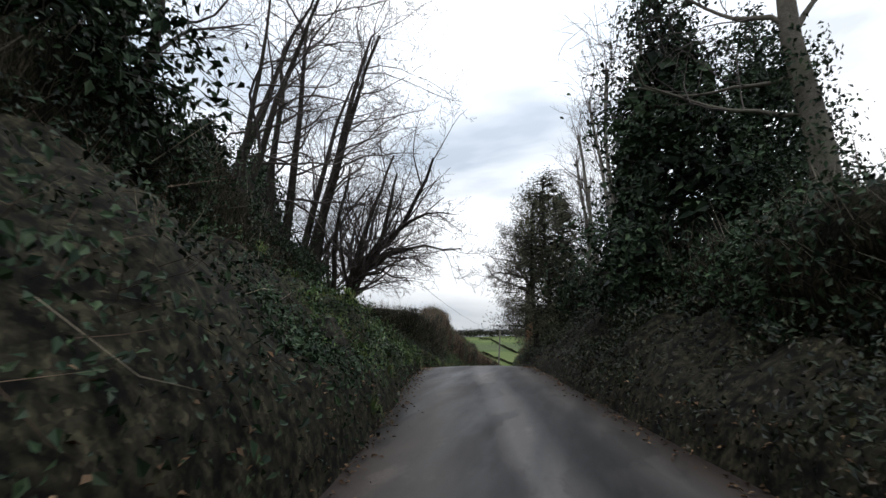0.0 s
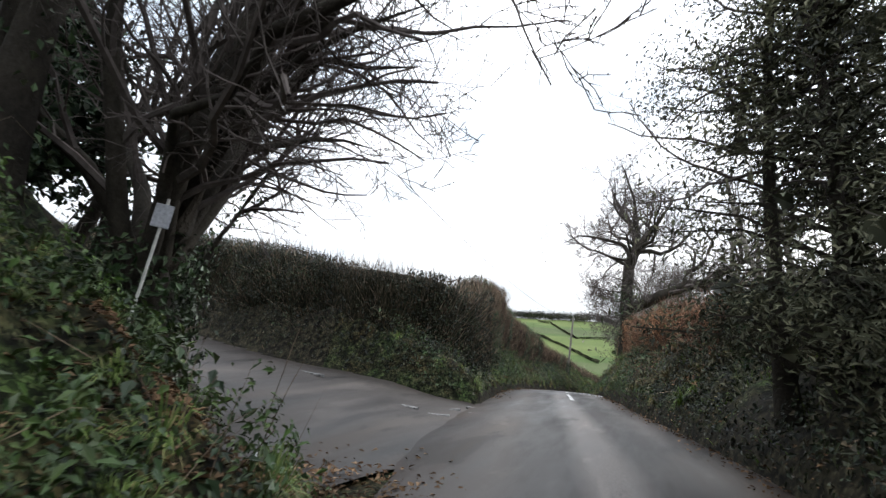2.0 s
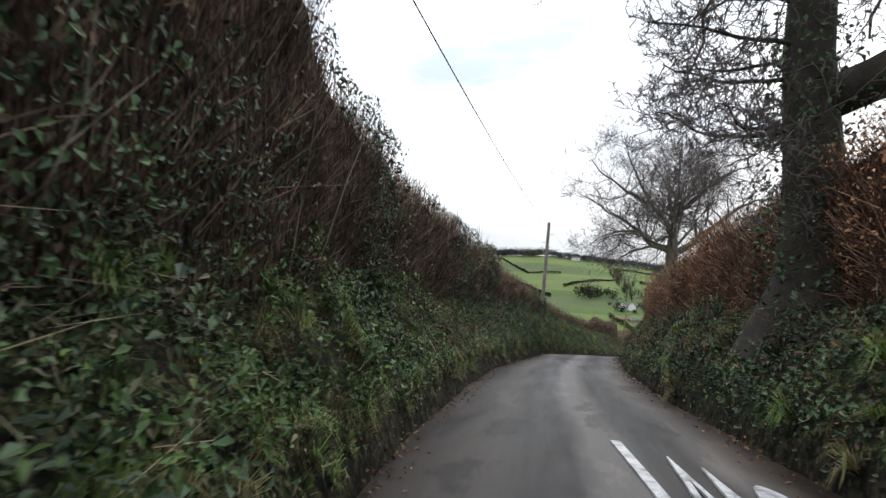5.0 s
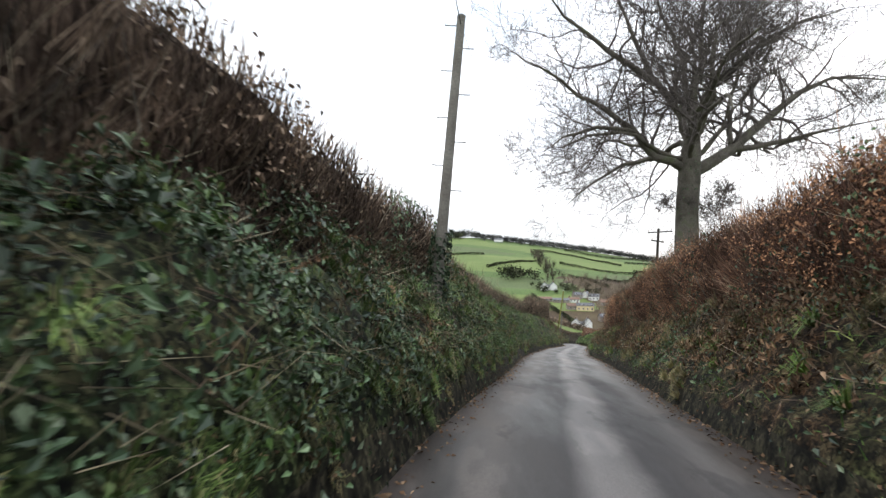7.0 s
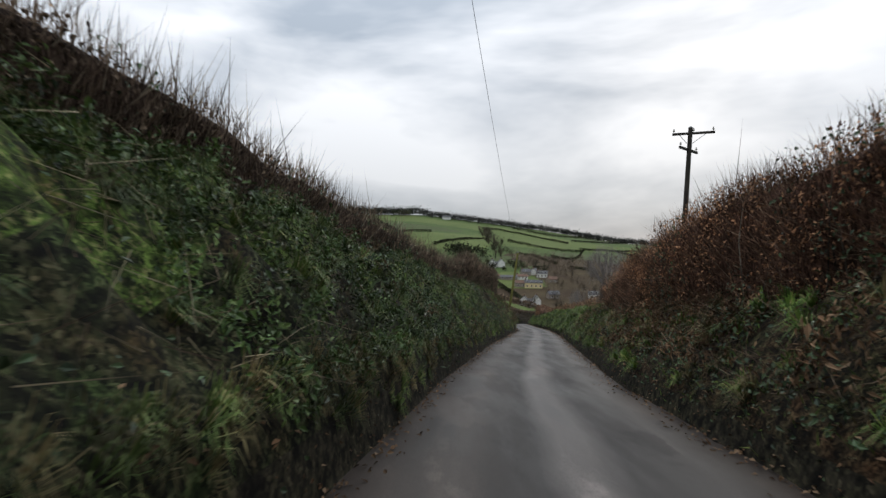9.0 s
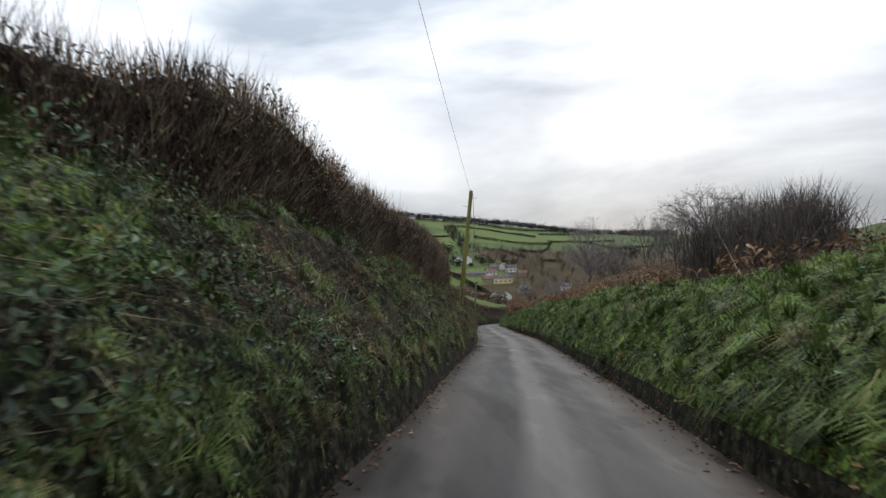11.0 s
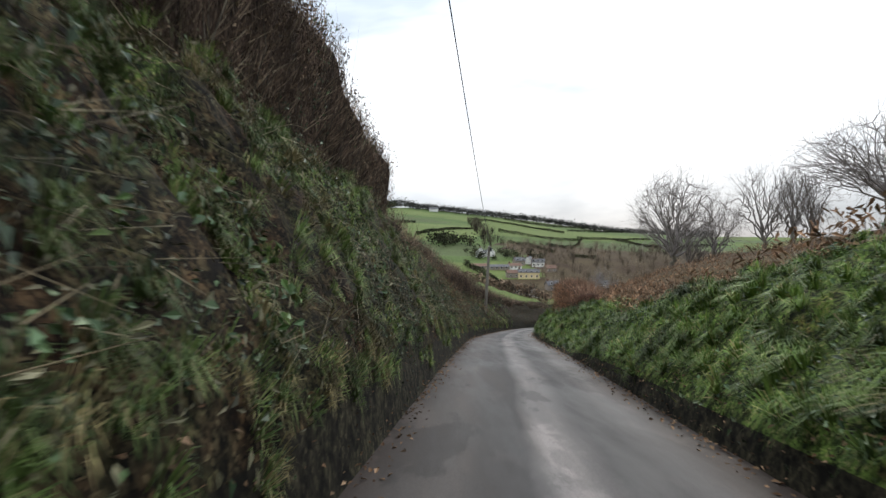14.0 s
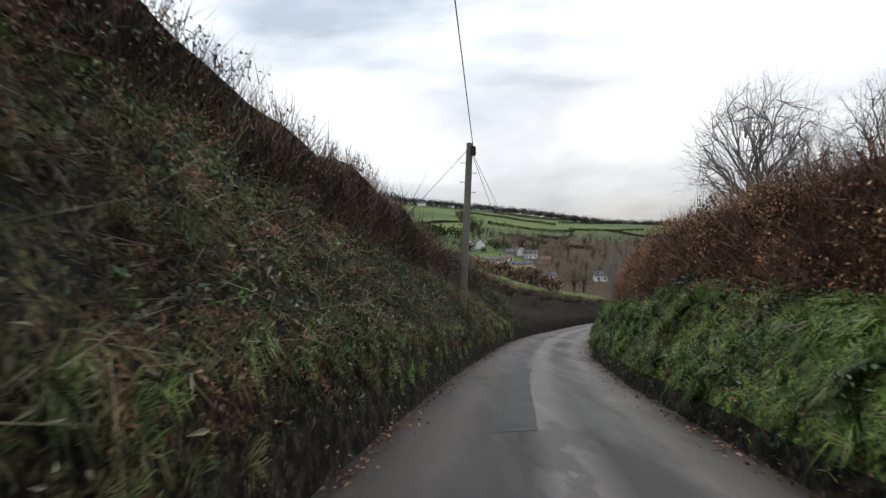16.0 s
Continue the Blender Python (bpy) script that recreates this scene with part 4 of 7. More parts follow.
def grow_right():
    p, n, d = scatter(-7, 178, 0.05, 2.4, 520, 1)
    want = zone(p[:, 1], [(-8, 1.0), (19, 0.9), (25, 0.9), (44, 1.0), (52, 0.35), (90, 0.25), (96, 0.12), (150, 0.14), (156, 0.4), (178, 0.4)])
    a, an = thin(p, n, want * (0.25 + 0.75 * clumps(p, 0.6, 41, 0.3, 0.6)))
    # Up to about y 27 the trees' shade goes into the leaf colour.
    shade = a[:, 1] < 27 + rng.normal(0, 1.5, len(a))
    for keep, mat, label in ((shade, M_IVY_DARKENED, "bank ivy coloured near-black for the shade beneath the trees"), (~shade, M_IVY, "dark ivy leaves over the lane bank below the hedge")):
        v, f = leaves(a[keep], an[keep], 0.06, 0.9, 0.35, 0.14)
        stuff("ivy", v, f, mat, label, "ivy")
    p, n, d = scatter(14, 178, 0.03, 3.4, 430, 1)
    want = zone(p[:, 1], [(14, 0.15), (26, 0.3), (48, 0.35), (70, 0.4), (88, 0.5), (95, 0.95), (150, 1.0), (156, 0.7), (178, 0.6)])
    hedge = ((p[:, 1] < 93) | (p[:, 1] > 156)) & (d > 1.2)
    a, an = thin(p, n, np.where(hedge, 0.05, want) * (0.45 + 0.55 * clumps(p, 0.8, 43, 0.25, 0.6)))
    keep = rng.uniform(0, 1, len(a)) < 0.35
    v, q, t = blades(a[keep], an[keep], 0.18, 0.0065, 0.7, 0.5, 0.5)
    stuff("grass", v, [q, t], M_GRASS, "short green grass on the lane bank", "grass")
    p, n, d = scatter(20, 178, 0.1, 3.4, 17, 1)
    want = zone(p[:, 1], [(20, 0.05), (48, 0.06), (70, 0.08), (86, 0.2), (94, 0.9), (150, 0.95), (158, 0.8), (178, 0.8)])
    hedge = ((p[:, 1] < 93) | (p[:, 1] > 156)) & (d > 1.1)
    a, an = thin(p, n, np.where(hedge, 0.0, want) * (0.3 + 0.7 * clumps(p, 0.7, 44, 0.3, 0.55)))
    v, q, t = tufts(a, an, 56, 0.34)
    stuff("grass", v, [q, t], M_GRASS, "thick tussocks of bright green grass on the lane bank", "grass")
    p, n, d = scatter(90, 178, 0.1, 2.4, 9, 1)
    a, an = thin(p, n, clumps(p, 0.7, 45, 0.48, 0.66))
    v, f = sprigs(a, an, 10, 0.18, 0.055, 0.42)
    stuff("herbs", v, f, M_HERB, "docks and cow parsley leaves among the grass", "plants")
    p, n, d = scatter(22, 178, 0.05, 1.6, 7, 1)
    want = zone(p[:, 1], [(22, 0.4), (50, 0.7), (88, 0.6), (95, 0.15), (150, 0.1), (158, 0.5), (178, 0.5)])
    a, an = thin(p, n, want * clumps(p, 0.7, 47, 0.35, 0.6))
    v, q, t = tufts(a, an, 48, 0.36, 0.005)
    stuff("dry_grass", v, [q, t], M_DRYGRASS, "pale dead grass hanging below the hedge", "grass")
    p, n, d = scatter(22, 94, 0.35, 2.2, 420, 1)
    a, an = thin(p, n, zone(p[:, 1], [(22, 0.15), (44, 0.2), (51, 1.0), (94, 1.0)]) * clumps(p, 0.6, 51, 0.25, 0.55))
    v, f = leaves(a, an, 0.055 + 0.06 * rng.uniform(0, 1, len(a)) ** 2, 1.1, 0.6, 0.16, 0.4)
    stuff("dead_bracken", v, f, M_BRACKEN, "russet dead leaves and bracken under the hedge", "bracken")
    p, n, d = scatter(22, 94, 0.3, 2.2, 16, 1)
    v, q, t = spikes(p, n * 0.6 + rng.normal(0, 0.7, p.shape), 0.6, 0.0045, 0.5, True)
    stuff("bramble_stems", v, [q, t], M_TWIG, "bare tangled stems under the hedge", "stems")
    # bracken and bramble slope behind the grass bank
    k = 52000
    y = rng.uniform(96, 190, k)
    x = edge_right(y) + 2.5 + rng.uniform(0, 1, k) ** 1.7 * 24
    p = np.stack([x, y, land(x, y)], -1)
    n = np.tile([0, 0, 1.0], (k, 1))
    p, n = thin(p, n, 0.3 + 0.7 * clumps(p, 0.3, 49, 0.32, 0.6))
    tall = 0.25 + 0.75 * vnoise(p[:, 0], p[:, 1], 0.35, 50)[:, None]
    v1, f1 = leaves(p + np.array([0, 0, 1.0]) * tall * rng.uniform(0, 1, (len(p), 1)), n, 0.17, 1.2, 0.5, 0.1, 0.3)
    stuff("dead_bracken", v1, f1, M_RUSSET, "russet dead bracken over the rough slope above the bank", "bracken")
    v, q, t = spikes(p[::4], np.array([0, 0, 1.0]) + rng.normal(0, 0.4, p[::4].shape), 0.3 + 0.9 * tall[::4, 0], 0.006, 0.4, True)
    stuff("bramble_stems", v, [q, t], M_TWIG, "brown bare bramble stems over the rough slope", "stems")


def grow_verge():
    """Leaf litter and mud along both road edges."""
    out = []
    for side in (-1, 1):
        k = 9000
        y = rng.uniform(-6, 176, k)
        d = rng.normal(0.02, 0.16, k)
        x = edge_left(y) - d if side < 0 else edge_right(y) + d
        keep = (side_road_place(x, y)[0] > 5.2) | (side > 0)
        p = np.stack([x, y, np.maximum(road_z(y) + 0.02, land(x, y) + 0.01)], -1)[keep]
        out.append(leaves(p, np.tile([0, 0, 1.0], (len(p), 1)), 0.055, 0.5, 0.0, 0.008, 0.6))
    k = 2600
    x, y = rng.normal(-4.7, 0.55, k), rng.normal(15.0, 0.8, k)
    p = np.stack([x, y, np.maximum(land(x, y), junction_z(x, y, side_road_place(x, y)[1])) + 0.012], -1)
    out.append(leaves(p, np.tile([0, 0, 1.0], (k, 1)), 0.06, 0.5, 0.0, 0.008, 0.6))
    v, f = join(out)
    stuff("leaf_litter", v, f, M_BRACKEN, "brown fallen leaves along the road edges", "leaves")


def grow_corner():
    """Ivy in a darkened colour over the slope between the side lane and the corner hedge."""
    k = 60000
    x, y = rng.uniform(-26, -5.4, k), rng.uniform(21, 33, k)
    d, al = side_road_place(x, y)
    over = d - side_road_half(al)
    keep = (over > 0.15) & (over < 3.2) & (y > 20.3 + (-5.5 - x) * 0.28) & (x < edge_left(y) - 0.1)
    x, y = x[keep], y[keep]
    p = np.stack([x, y, land(x, y)], -1)
    n = slope_normal(x, y)
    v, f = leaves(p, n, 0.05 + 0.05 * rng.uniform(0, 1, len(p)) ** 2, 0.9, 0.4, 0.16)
    stuff("ivy", v, f, M_IVY_DARKENED, "ivy darkened to near-black over the slope below the corner hedge", "ivy")


grow_left()
grow_corner()
dead_strands()
grow_right()
grow_verge()


# ---- hedges ----
def hedgerow(path, label, twigs=120, leaf=190, leaf_mat=None, twig_mat=None, wild=0.25, core_in=0.34, ragged=0.42, leaf_size=0.058, up=0.6, seed=1, stems=0, climb=0, foot_w=1.0, core_mat=None):
    """path: rows of x, y, base z, height, width. A shell darkened for shade inside, twigs and dry leaves outside."""
    a = np.array(path, float)
    leaf_mat, twig_mat = leaf_mat or M_BEECH, twig_mat or M_TWIG
    run = np.concatenate([[0], np.cumsum(np.linalg.norm(np.diff(a[:, :2], axis=0), axis=1))])
    L = run[-1]
    at = lambda s: np.stack([np.interp(s, run, a[:, k]) for k in range(5)], -1)
    ob = thing("hedgerow", label, "hedge", tuple(a[0, :3]))

    def place(s, ang, inset):
        """A place on the hedge's skin; ang 0 and 1 are the two feet, 0.5 the top."""
        q = at(s)
        e = at(np.clip(s + 0.4, 0, L))[:, :2] - at(np.clip(s - 0.4, 0, L))[:, :2]
        e = e / (np.linalg.norm(e, axis=1, keepdims=True) + 1e-9)
        nrm = np.stack([e[:, 1], -e[:, 0]], 1)
        side = np.interp(ang, [0, 0.2, 0.38, 0.5, 0.62, 0.8, 1], [foot_w, (1 + foot_w) / 2, 0.78, 0, -0.78, -(1 + foot_w) / 2, -foot_w])
        high = np.interp(ang, [0, 0.38, 0.5, 0.62, 1], [0, 0.93, 1.0, 0.93, 0])
        rag = 1 + ragged * (vnoise(s, ang * 6, 0.9, seed + 60) - 0.5) + ragged * 0.6 * (vnoise(s, ang * 9, 2.6, seed + 61) - 0.5)
        end = smooth(0, 0.45, s) * smooth(0, 0.45, L - s)
        w = q[:, 4] * 0.5 * rag * (1 - inset) * end
        h = q[:, 3] * (0.35 + 0.65 * end) * (1 - inset * 0.25) * (1 + 0.5 * ragged * (vnoise(s, s * 0, 0.8, seed + 62) - 0.5))
        xy = q[:, :2] + nrm * (side * w)[:, None]
        pos = np.column_stack([xy, q[:, 2] + high * h])
        out = np.column_stack([nrm * side[:, None], np.abs(high) ** 4 * 1.2])
        return pos, unit(out + 1e-6)

    ns, na = max(8, int(L / 0.35)), 15
    S, A = np.meshgrid(np.linspace(0, L, ns), np.linspace(0, 1, na), indexing="ij")
    # Solid shell; the shade deep in the hedge is put into its colour.
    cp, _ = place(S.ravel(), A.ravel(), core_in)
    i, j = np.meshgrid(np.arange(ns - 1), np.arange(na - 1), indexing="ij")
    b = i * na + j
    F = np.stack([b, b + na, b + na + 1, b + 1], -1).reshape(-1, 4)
    part_np("inner_growth", cp, F, core_mat or M_CORE, ob, "solid shell coloured for the shaded inside of the hedge", True)
    area = L * (2 * a[:, 3].mean() + a[:, 4].mean())
    k = int(area * twigs * 0.6)
    s, g = rng.uniform(0, L, k), rng.beta(1.15, 1.15, k)
    p, n = place(s, g, core_in * 1.15)
    d = n * 0.7 + np.array([0, 0, up]) + rng.normal(0, 0.32, (k, 3))
    v, q, t = spikes(p, d, 0.46 + wild * rng.uniform(0, 1, k) ** 5, 0.0065, 0.3)
    k = int(L * 12)
    s = rng.uniform(0, L, k)
    p, n = place(s, rng.uniform(0.36, 0.64, k), 0.12)
    whip = smooth(0.45, 0.7, vnoise(s, s * 0, 0.5, seed + 64))
    v2, q2, t2 = spikes(p, np.array([0, 0, 1.0]) + rng.normal(0, 0.2, (k, 3)), 0.25 + (0.2 + wild * 2.6 * whip) * rng.uniform(0, 1, k) ** 3, 0.009, 0.2)
    m = len(v)
    v, q, t = np.concatenate([v, v2]), np.concatenate([q, q2 + m]), np.concatenate([t, t2 + m])
    part_np("twig_growth", v, [q, t], twig_mat, ob, "bare brown twigs", kind="stuff")
    if climb:
        k = int(area * climb)
        s, g = rng.uniform(0, L, k), rng.beta(0.55, 0.55, k)
        p, n = place(s, g, 0.02)
        keep = rng.uniform(0, 1, k) < smooth(0.42, 0.66, vnoise(s, p[:, 2], 0.7, seed + 80)) * (1.1 - 0.55 * np.abs(0.5 - np.abs(g - 0.5)) * 2)
        v, f = leaves(p[keep], n[keep], 0.055, 1.0, 0.4, 0.06)
        part_np("ivy", v, f, M_IVY, ob, "dark ivy climbing through the hedge", kind="stuff")
    if stems:
        k = int(L * stems)
        s = rng.uniform(0, L, k)
        p, n = place(s, rng.choice([0.03, 0.97], k) + rng.uniform(-0.03, 0.03, k), core_in * 0.55)
        high = at(s)[:, 3]
        v, q, t = spikes(p, np.array([0, 0, 1.0]) + rng.normal(0, 0.16, (k, 3)), high * rng.uniform(0.35, 0.8, k), rng.uniform(0.006, 0.013, (k, 1)), 0.16, True)
        part_np("stem_growth", v, [q, t], M_STEM, ob, "pale grey upright stems", kind="stuff")
    k = int(area * leaf * 0.8)
    s, g = rng.uniform(0, L, k), rng.beta(1.05, 1.05, k)
    p, n = place(s, g, 0.0)
    p = p - n * rng.uniform(0, 0.28, (k, 1))
    keep = rng.uniform(0, 1, k) < 0.25 + 0.75 * smooth(0.3, 0.62, vnoise(s, p[:, 2], 0.8, seed + 70))
    v, f = leaves(p[keep], n[keep], leaf_size, 1.2, 0.3, 0.03)
    part_np("leaf_growth", v, f, leaf_mat, ob, "", kind="stuff")
    return ob


def lane_hedge(y0, y1, side, foot, top, wide, label, **kw):
    """A hedge along the lane: its middle stands foot metres from the road edge; top gives its height over the road."""
    ys = np.arange(y0, y1 + 0.01, 1.0)
    off = foot(ys) if callable(foot) else foot
    x = edge_left(ys) - off if side < 0 else edge_right(ys) + off
    z = land(x, ys) - 0.6
    h = np.maximum(top(ys) + road_z(ys) - z, 0.4)
    w = np.broadcast_to(wide(ys) if callable(wide) else wide, ys.shape)
    return hedgerow(np.column_stack([x, ys, z, h, w]), label, **kw)


hedge_top_a = table([(22, 2.1), (25, 2.45), (27, 2.7), (28.5, 3.15), (30, 3.75), (32, 4.2), (35, 4.35), (37, 4.1), (40, 3.9), (44, 3.85), (50, 3.7), (53, 3.4), (57, 3.1), (60, 3.0), (63, 3.05)])
hedge_top_l = table([(60, 3.9), (66, 3.85), (75, 3.8), (85, 3.75), (97, 3.85),
                     (102, 4.7), (110, 4.9), (116, 5.2), (122, 5.6), (128, 6.2), (134, 6.8), (141, 7.0), (145, 6.2)])
hedge_top_l2 = table([(145, 4.5), (150, 4.3), (154, 4.55), (165, 4.6), (172, 4.0), (186, 2.9), (230, 2.4)])
hedge_top_r = table([(22, 2.6), (28, 2.75), (32, 3.05), (38, 3.55), (42, 3.7), (50, 3.35), (58, 3.25), (64, 3.4), (72, 3.65), (80, 3.45), (86, 3.1), (92, 2.5)])
hedge_top_r2 = table([(152.5, 2.2), (155, 2.75), (158, 3.1), (166, 3.35), (178, 3.3), (230, 3.1)])

lane_hedge(26.5, 62, -1, table([(26, 1.3), (29, 1.15), (35, 1.15), (41, 1.45), (62, 1.5)]), hedge_top_a, 1.6, "tall flailed brown hedge on the steep lane bank", seed=3, leaf_mat=M_GREYLEAF, up=1.0, twigs=150, leaf=170, ragged=0.5, stems=16, climb=420, foot_w=0.2)
lane_hedge(62, 100.0, -1, 2.75, hedge_top_l, 1.2, "low trimmed bare hedge along the top of a grass bank", seed=9, leaf_mat=M_GREYLEAF, twigs=130, leaf=170, wild=0.35, up=0.9, stems=9, climb=60, foot_w=0.25)
lane_hedge(99, 146.3, -1, 2.5, hedge_top_l, 1.7, "tall dense brown hedge on the high bank", seed=15, leaf_mat=M_GREYLEAF, up=0.9, stems=22, climb=60, foot_w=0.2, twigs=150)
lane_hedge(145.5, 230, -1, 2.35, hedge_top_l2, 1.7, "clipped brown hedge over the outer bend", seed=21, twigs=100, leaf=170, leaf_size=0.05, foot_w=0.3, leaf_mat=M_GREYLEAF, climb=90)
lane_hedge(23, 93, 1, 1.85, hedge_top_r, 2.0, "russet beech hedge clipped along the bank top", seed=27, leaf=330, twigs=170, stems=8, climb=80, leaf_size=0.045, foot_w=0.45, twig_mat=M_REDTWIG, core_mat=M_REDCORE)
lane_hedge(152.5, 230, 1, 2.3, hedge_top_r2, 2.2, "russet clipped hedge above a grass bank", seed=33, twigs=110, leaf=220, leaf_size=0.05, twig_mat=M_REDTWIG, core_mat=M_REDCORE)


def corner_hedge():
    pts = np.array([(-7.0, 29.6), (-6.85, 27.6), (-6.7, 25.9), (-6.95, 24.8), (-8.4, 24.6), (-10.6, 25.2), (-13.5, 26.1), (-18, 27.4), (-24, 29.2), (-40, 34), (-60, 40)], float)
    top = [2.75, 2.6, 2.5, 2.45, 2.65, 3.15, 3.7, 4.3, 5.0, 6.4, 8.2]
    zs = side_road_z(side_road_place(pts[:, 0], pts[:, 1])[1])
    z = np.minimum(land(pts[:, 0], pts[:, 1]) - 0.4, zs + 0.2)
    wide = [1.5, 1.5, 1.5, 1.6, 2.0, 2.2, 2.2, 2.2, 2.2, 2.2, 2.2]
    rows = [(x, y, zz, tt - zz, w) for (x, y), zz, tt, w in zip(pts, z, top, wide)]
    # Leaves and core darkened: the corner's near-black shadow is in their colour.
    ob = hedgerow(rows, "thick dark ivy-grown corner hedge beside the side lane", seed=39, twigs=60, leaf=430, leaf_mat=M_IVY_DARKENED, leaf_size=0.06, ragged=0.3, up=0.8, wild=0.4, core_mat=M_IVYCORE)
    # old cut stubs that stand clear of the hedge top
    for x, y, z, lean, high in [(-6.75, 25.8, 2.15, 0.25, 0.62), (-6.8, 25.2, 2.15, -0.3, 0.52), (-6.85, 26.9, 2.25, 0.15, 0.5), (-6.9, 24.7, 2.1, -0.35, 0.6), (-6.9, 28.2, 2.4, 0.2, 0.45)]:
        at = np.array([x, y, z])
        knee = at + np.array([0.08, -lean * 0.5, 0.55]) * high
        forks = [[at - np.array([0, 0, 0.4]), at, knee]]
        for k in range(4):
            way = np.array([rng.normal(0, 0.25), rng.normal(-lean, 0.6), rng.uniform(0.35, 0.9)])
            forks.append([knee, knee + way * high * 0.3, knee + way * high * 0.55 + rng.normal(0, 0.05, 3)])
        v, f = join([tube(q, [w, w * 0.85, w * 0.55], 6) for q, w in zip(forks, (0.03, 0.018, 0.016, 0.012, 0.01))])
        part_np("stub", v, f, M_BARK_DARK, ob, "dark forked dead stub", True)


corner_hedge()


def undergrowth(pts, high, label, seed):
    rows = [(x, y, on_land(x, y)[2] - 0.3, high * (0.8 + 0.4 * float(vnoise(x, y, 0.4, seed))), 2.2) for x, y in pts]
    # Evergreen leaf and the darker tangle put canopy shade into the undergrowth's colour.
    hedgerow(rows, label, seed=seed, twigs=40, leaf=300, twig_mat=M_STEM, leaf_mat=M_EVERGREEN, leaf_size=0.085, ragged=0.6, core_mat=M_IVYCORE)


def on_land(x, y, sink=0.0):
    return (x, y, float(land(np.array([x]), np.array([y]))[0]) - sink)


undergrowth([(5.2, -4), (4.2, 1), (3.3, 5), (2.6, 9), (1.9, 13), (1.2, 17), (0.5, 21), (-0.1, 24)], 1.7, "ivy-covered undergrowth beneath the evergreens, darkened for their shade", 45)
undergrowth([(-3.6, -7), (-4.6, -2), (-5.4, 3), (-6.2, 7), (-7.0, 11), (-7.6, 14)], 1.6, "ivy-covered undergrowth on the high bank, darkened for canopy shade", 47)


# ---- trees ----
def grow_tree(seed, height, spread, trunk_r, trunk_h, levels=5, lean=(0, 0), limbs=7, wob=0.22, rise=0.35, ratio=0.72, kids=(5, 5, 5, 4), droop=0.0, twig=0.006, open_at=0.0, fine=0.0045):
    """Tubes of a bare tree by level: {level: [(points, radii)]}, from a base at the origin."""
    r = random.Random(seed)
    tubes = {}

    def rnd(s):
        return Vector((r.gauss(0, s), r.gauss(0, s), r.gauss(0, s)))

    def limb(p, d, length, rad, level):
        n = 7 if level < 2 else 4 if level < 3 else 3
        pts, rads, q, dv = [p.copy()], [rad], p.copy(), d.normalized()
        for i in range(n):
            dv = (dv + rnd(wob * (0.5 if level == 0 else 1.0)) + Vector((0, 0, rise * 0.18 if level else 0.08)) - Vector((0, 0, droop * 0.1 * level))).normalized()
            q = q + dv * (length / n)
            pts.append(q.copy())
            rads.append(max(rad * (1 - (0.62 if level else 0.45) * (i + 1) / n), fine))
        tubes.setdefault(level, []).append((pts, rads))
        if level + 1 >= levels or rad < twig:
            return
        count = limbs if level == 0 else kids[min(level - 1, len(kids) - 1)]
        for c in range(count):
            u = (0.5 + 0.5 * (c + r.random()) / count) if level == 0 else (0.18 + 0.82 * (c + r.random()) / count)
            if level == 0 and open_at:
                u = open_at + (1 - open_at) * (c + 0.5 * r.random()) / count
            k = min(int(u * n), n - 1)
            f = u * n - k
            o = pts[k].lerp(pts[k + 1], f)
            rr = rads[k] * (1 - f) + rads[k + 1] * f
            ax = (pts[k + 1] - pts[k]).normalized()
            if level == 0:
                turn = c * 2.4 + r.uniform(-0.5, 0.5)
                flat = Vector((math.cos(turn), math.sin(turn), 0))
                up = r.uniform(0.25, 0.9) if c < count - 2 else r.uniform(1.2, 2.2)
                nd = flat * spread + Vector((0, 0, up * rise * 2.2))
                ln = height * r.uniform(0.42, 0.62)
            else:
                side = ax.cross(rnd(1.0)).normalized()
                nd = ax * r.uniform(0.5, 1.0) + side * r.uniform(0.6, 1.0)
                ln = length * r.uniform(0.42, 0.68)
            limb(o, nd, ln, max(rr * ratio * r.uniform(0.6, 0.95), 0.004), level + 1)

    base = Vector((0, 0, -0.5))
    limb(base, Vector((lean[0], lean[1], 1)), trunk_h + 0.5, trunk_r, 0)
    return tubes


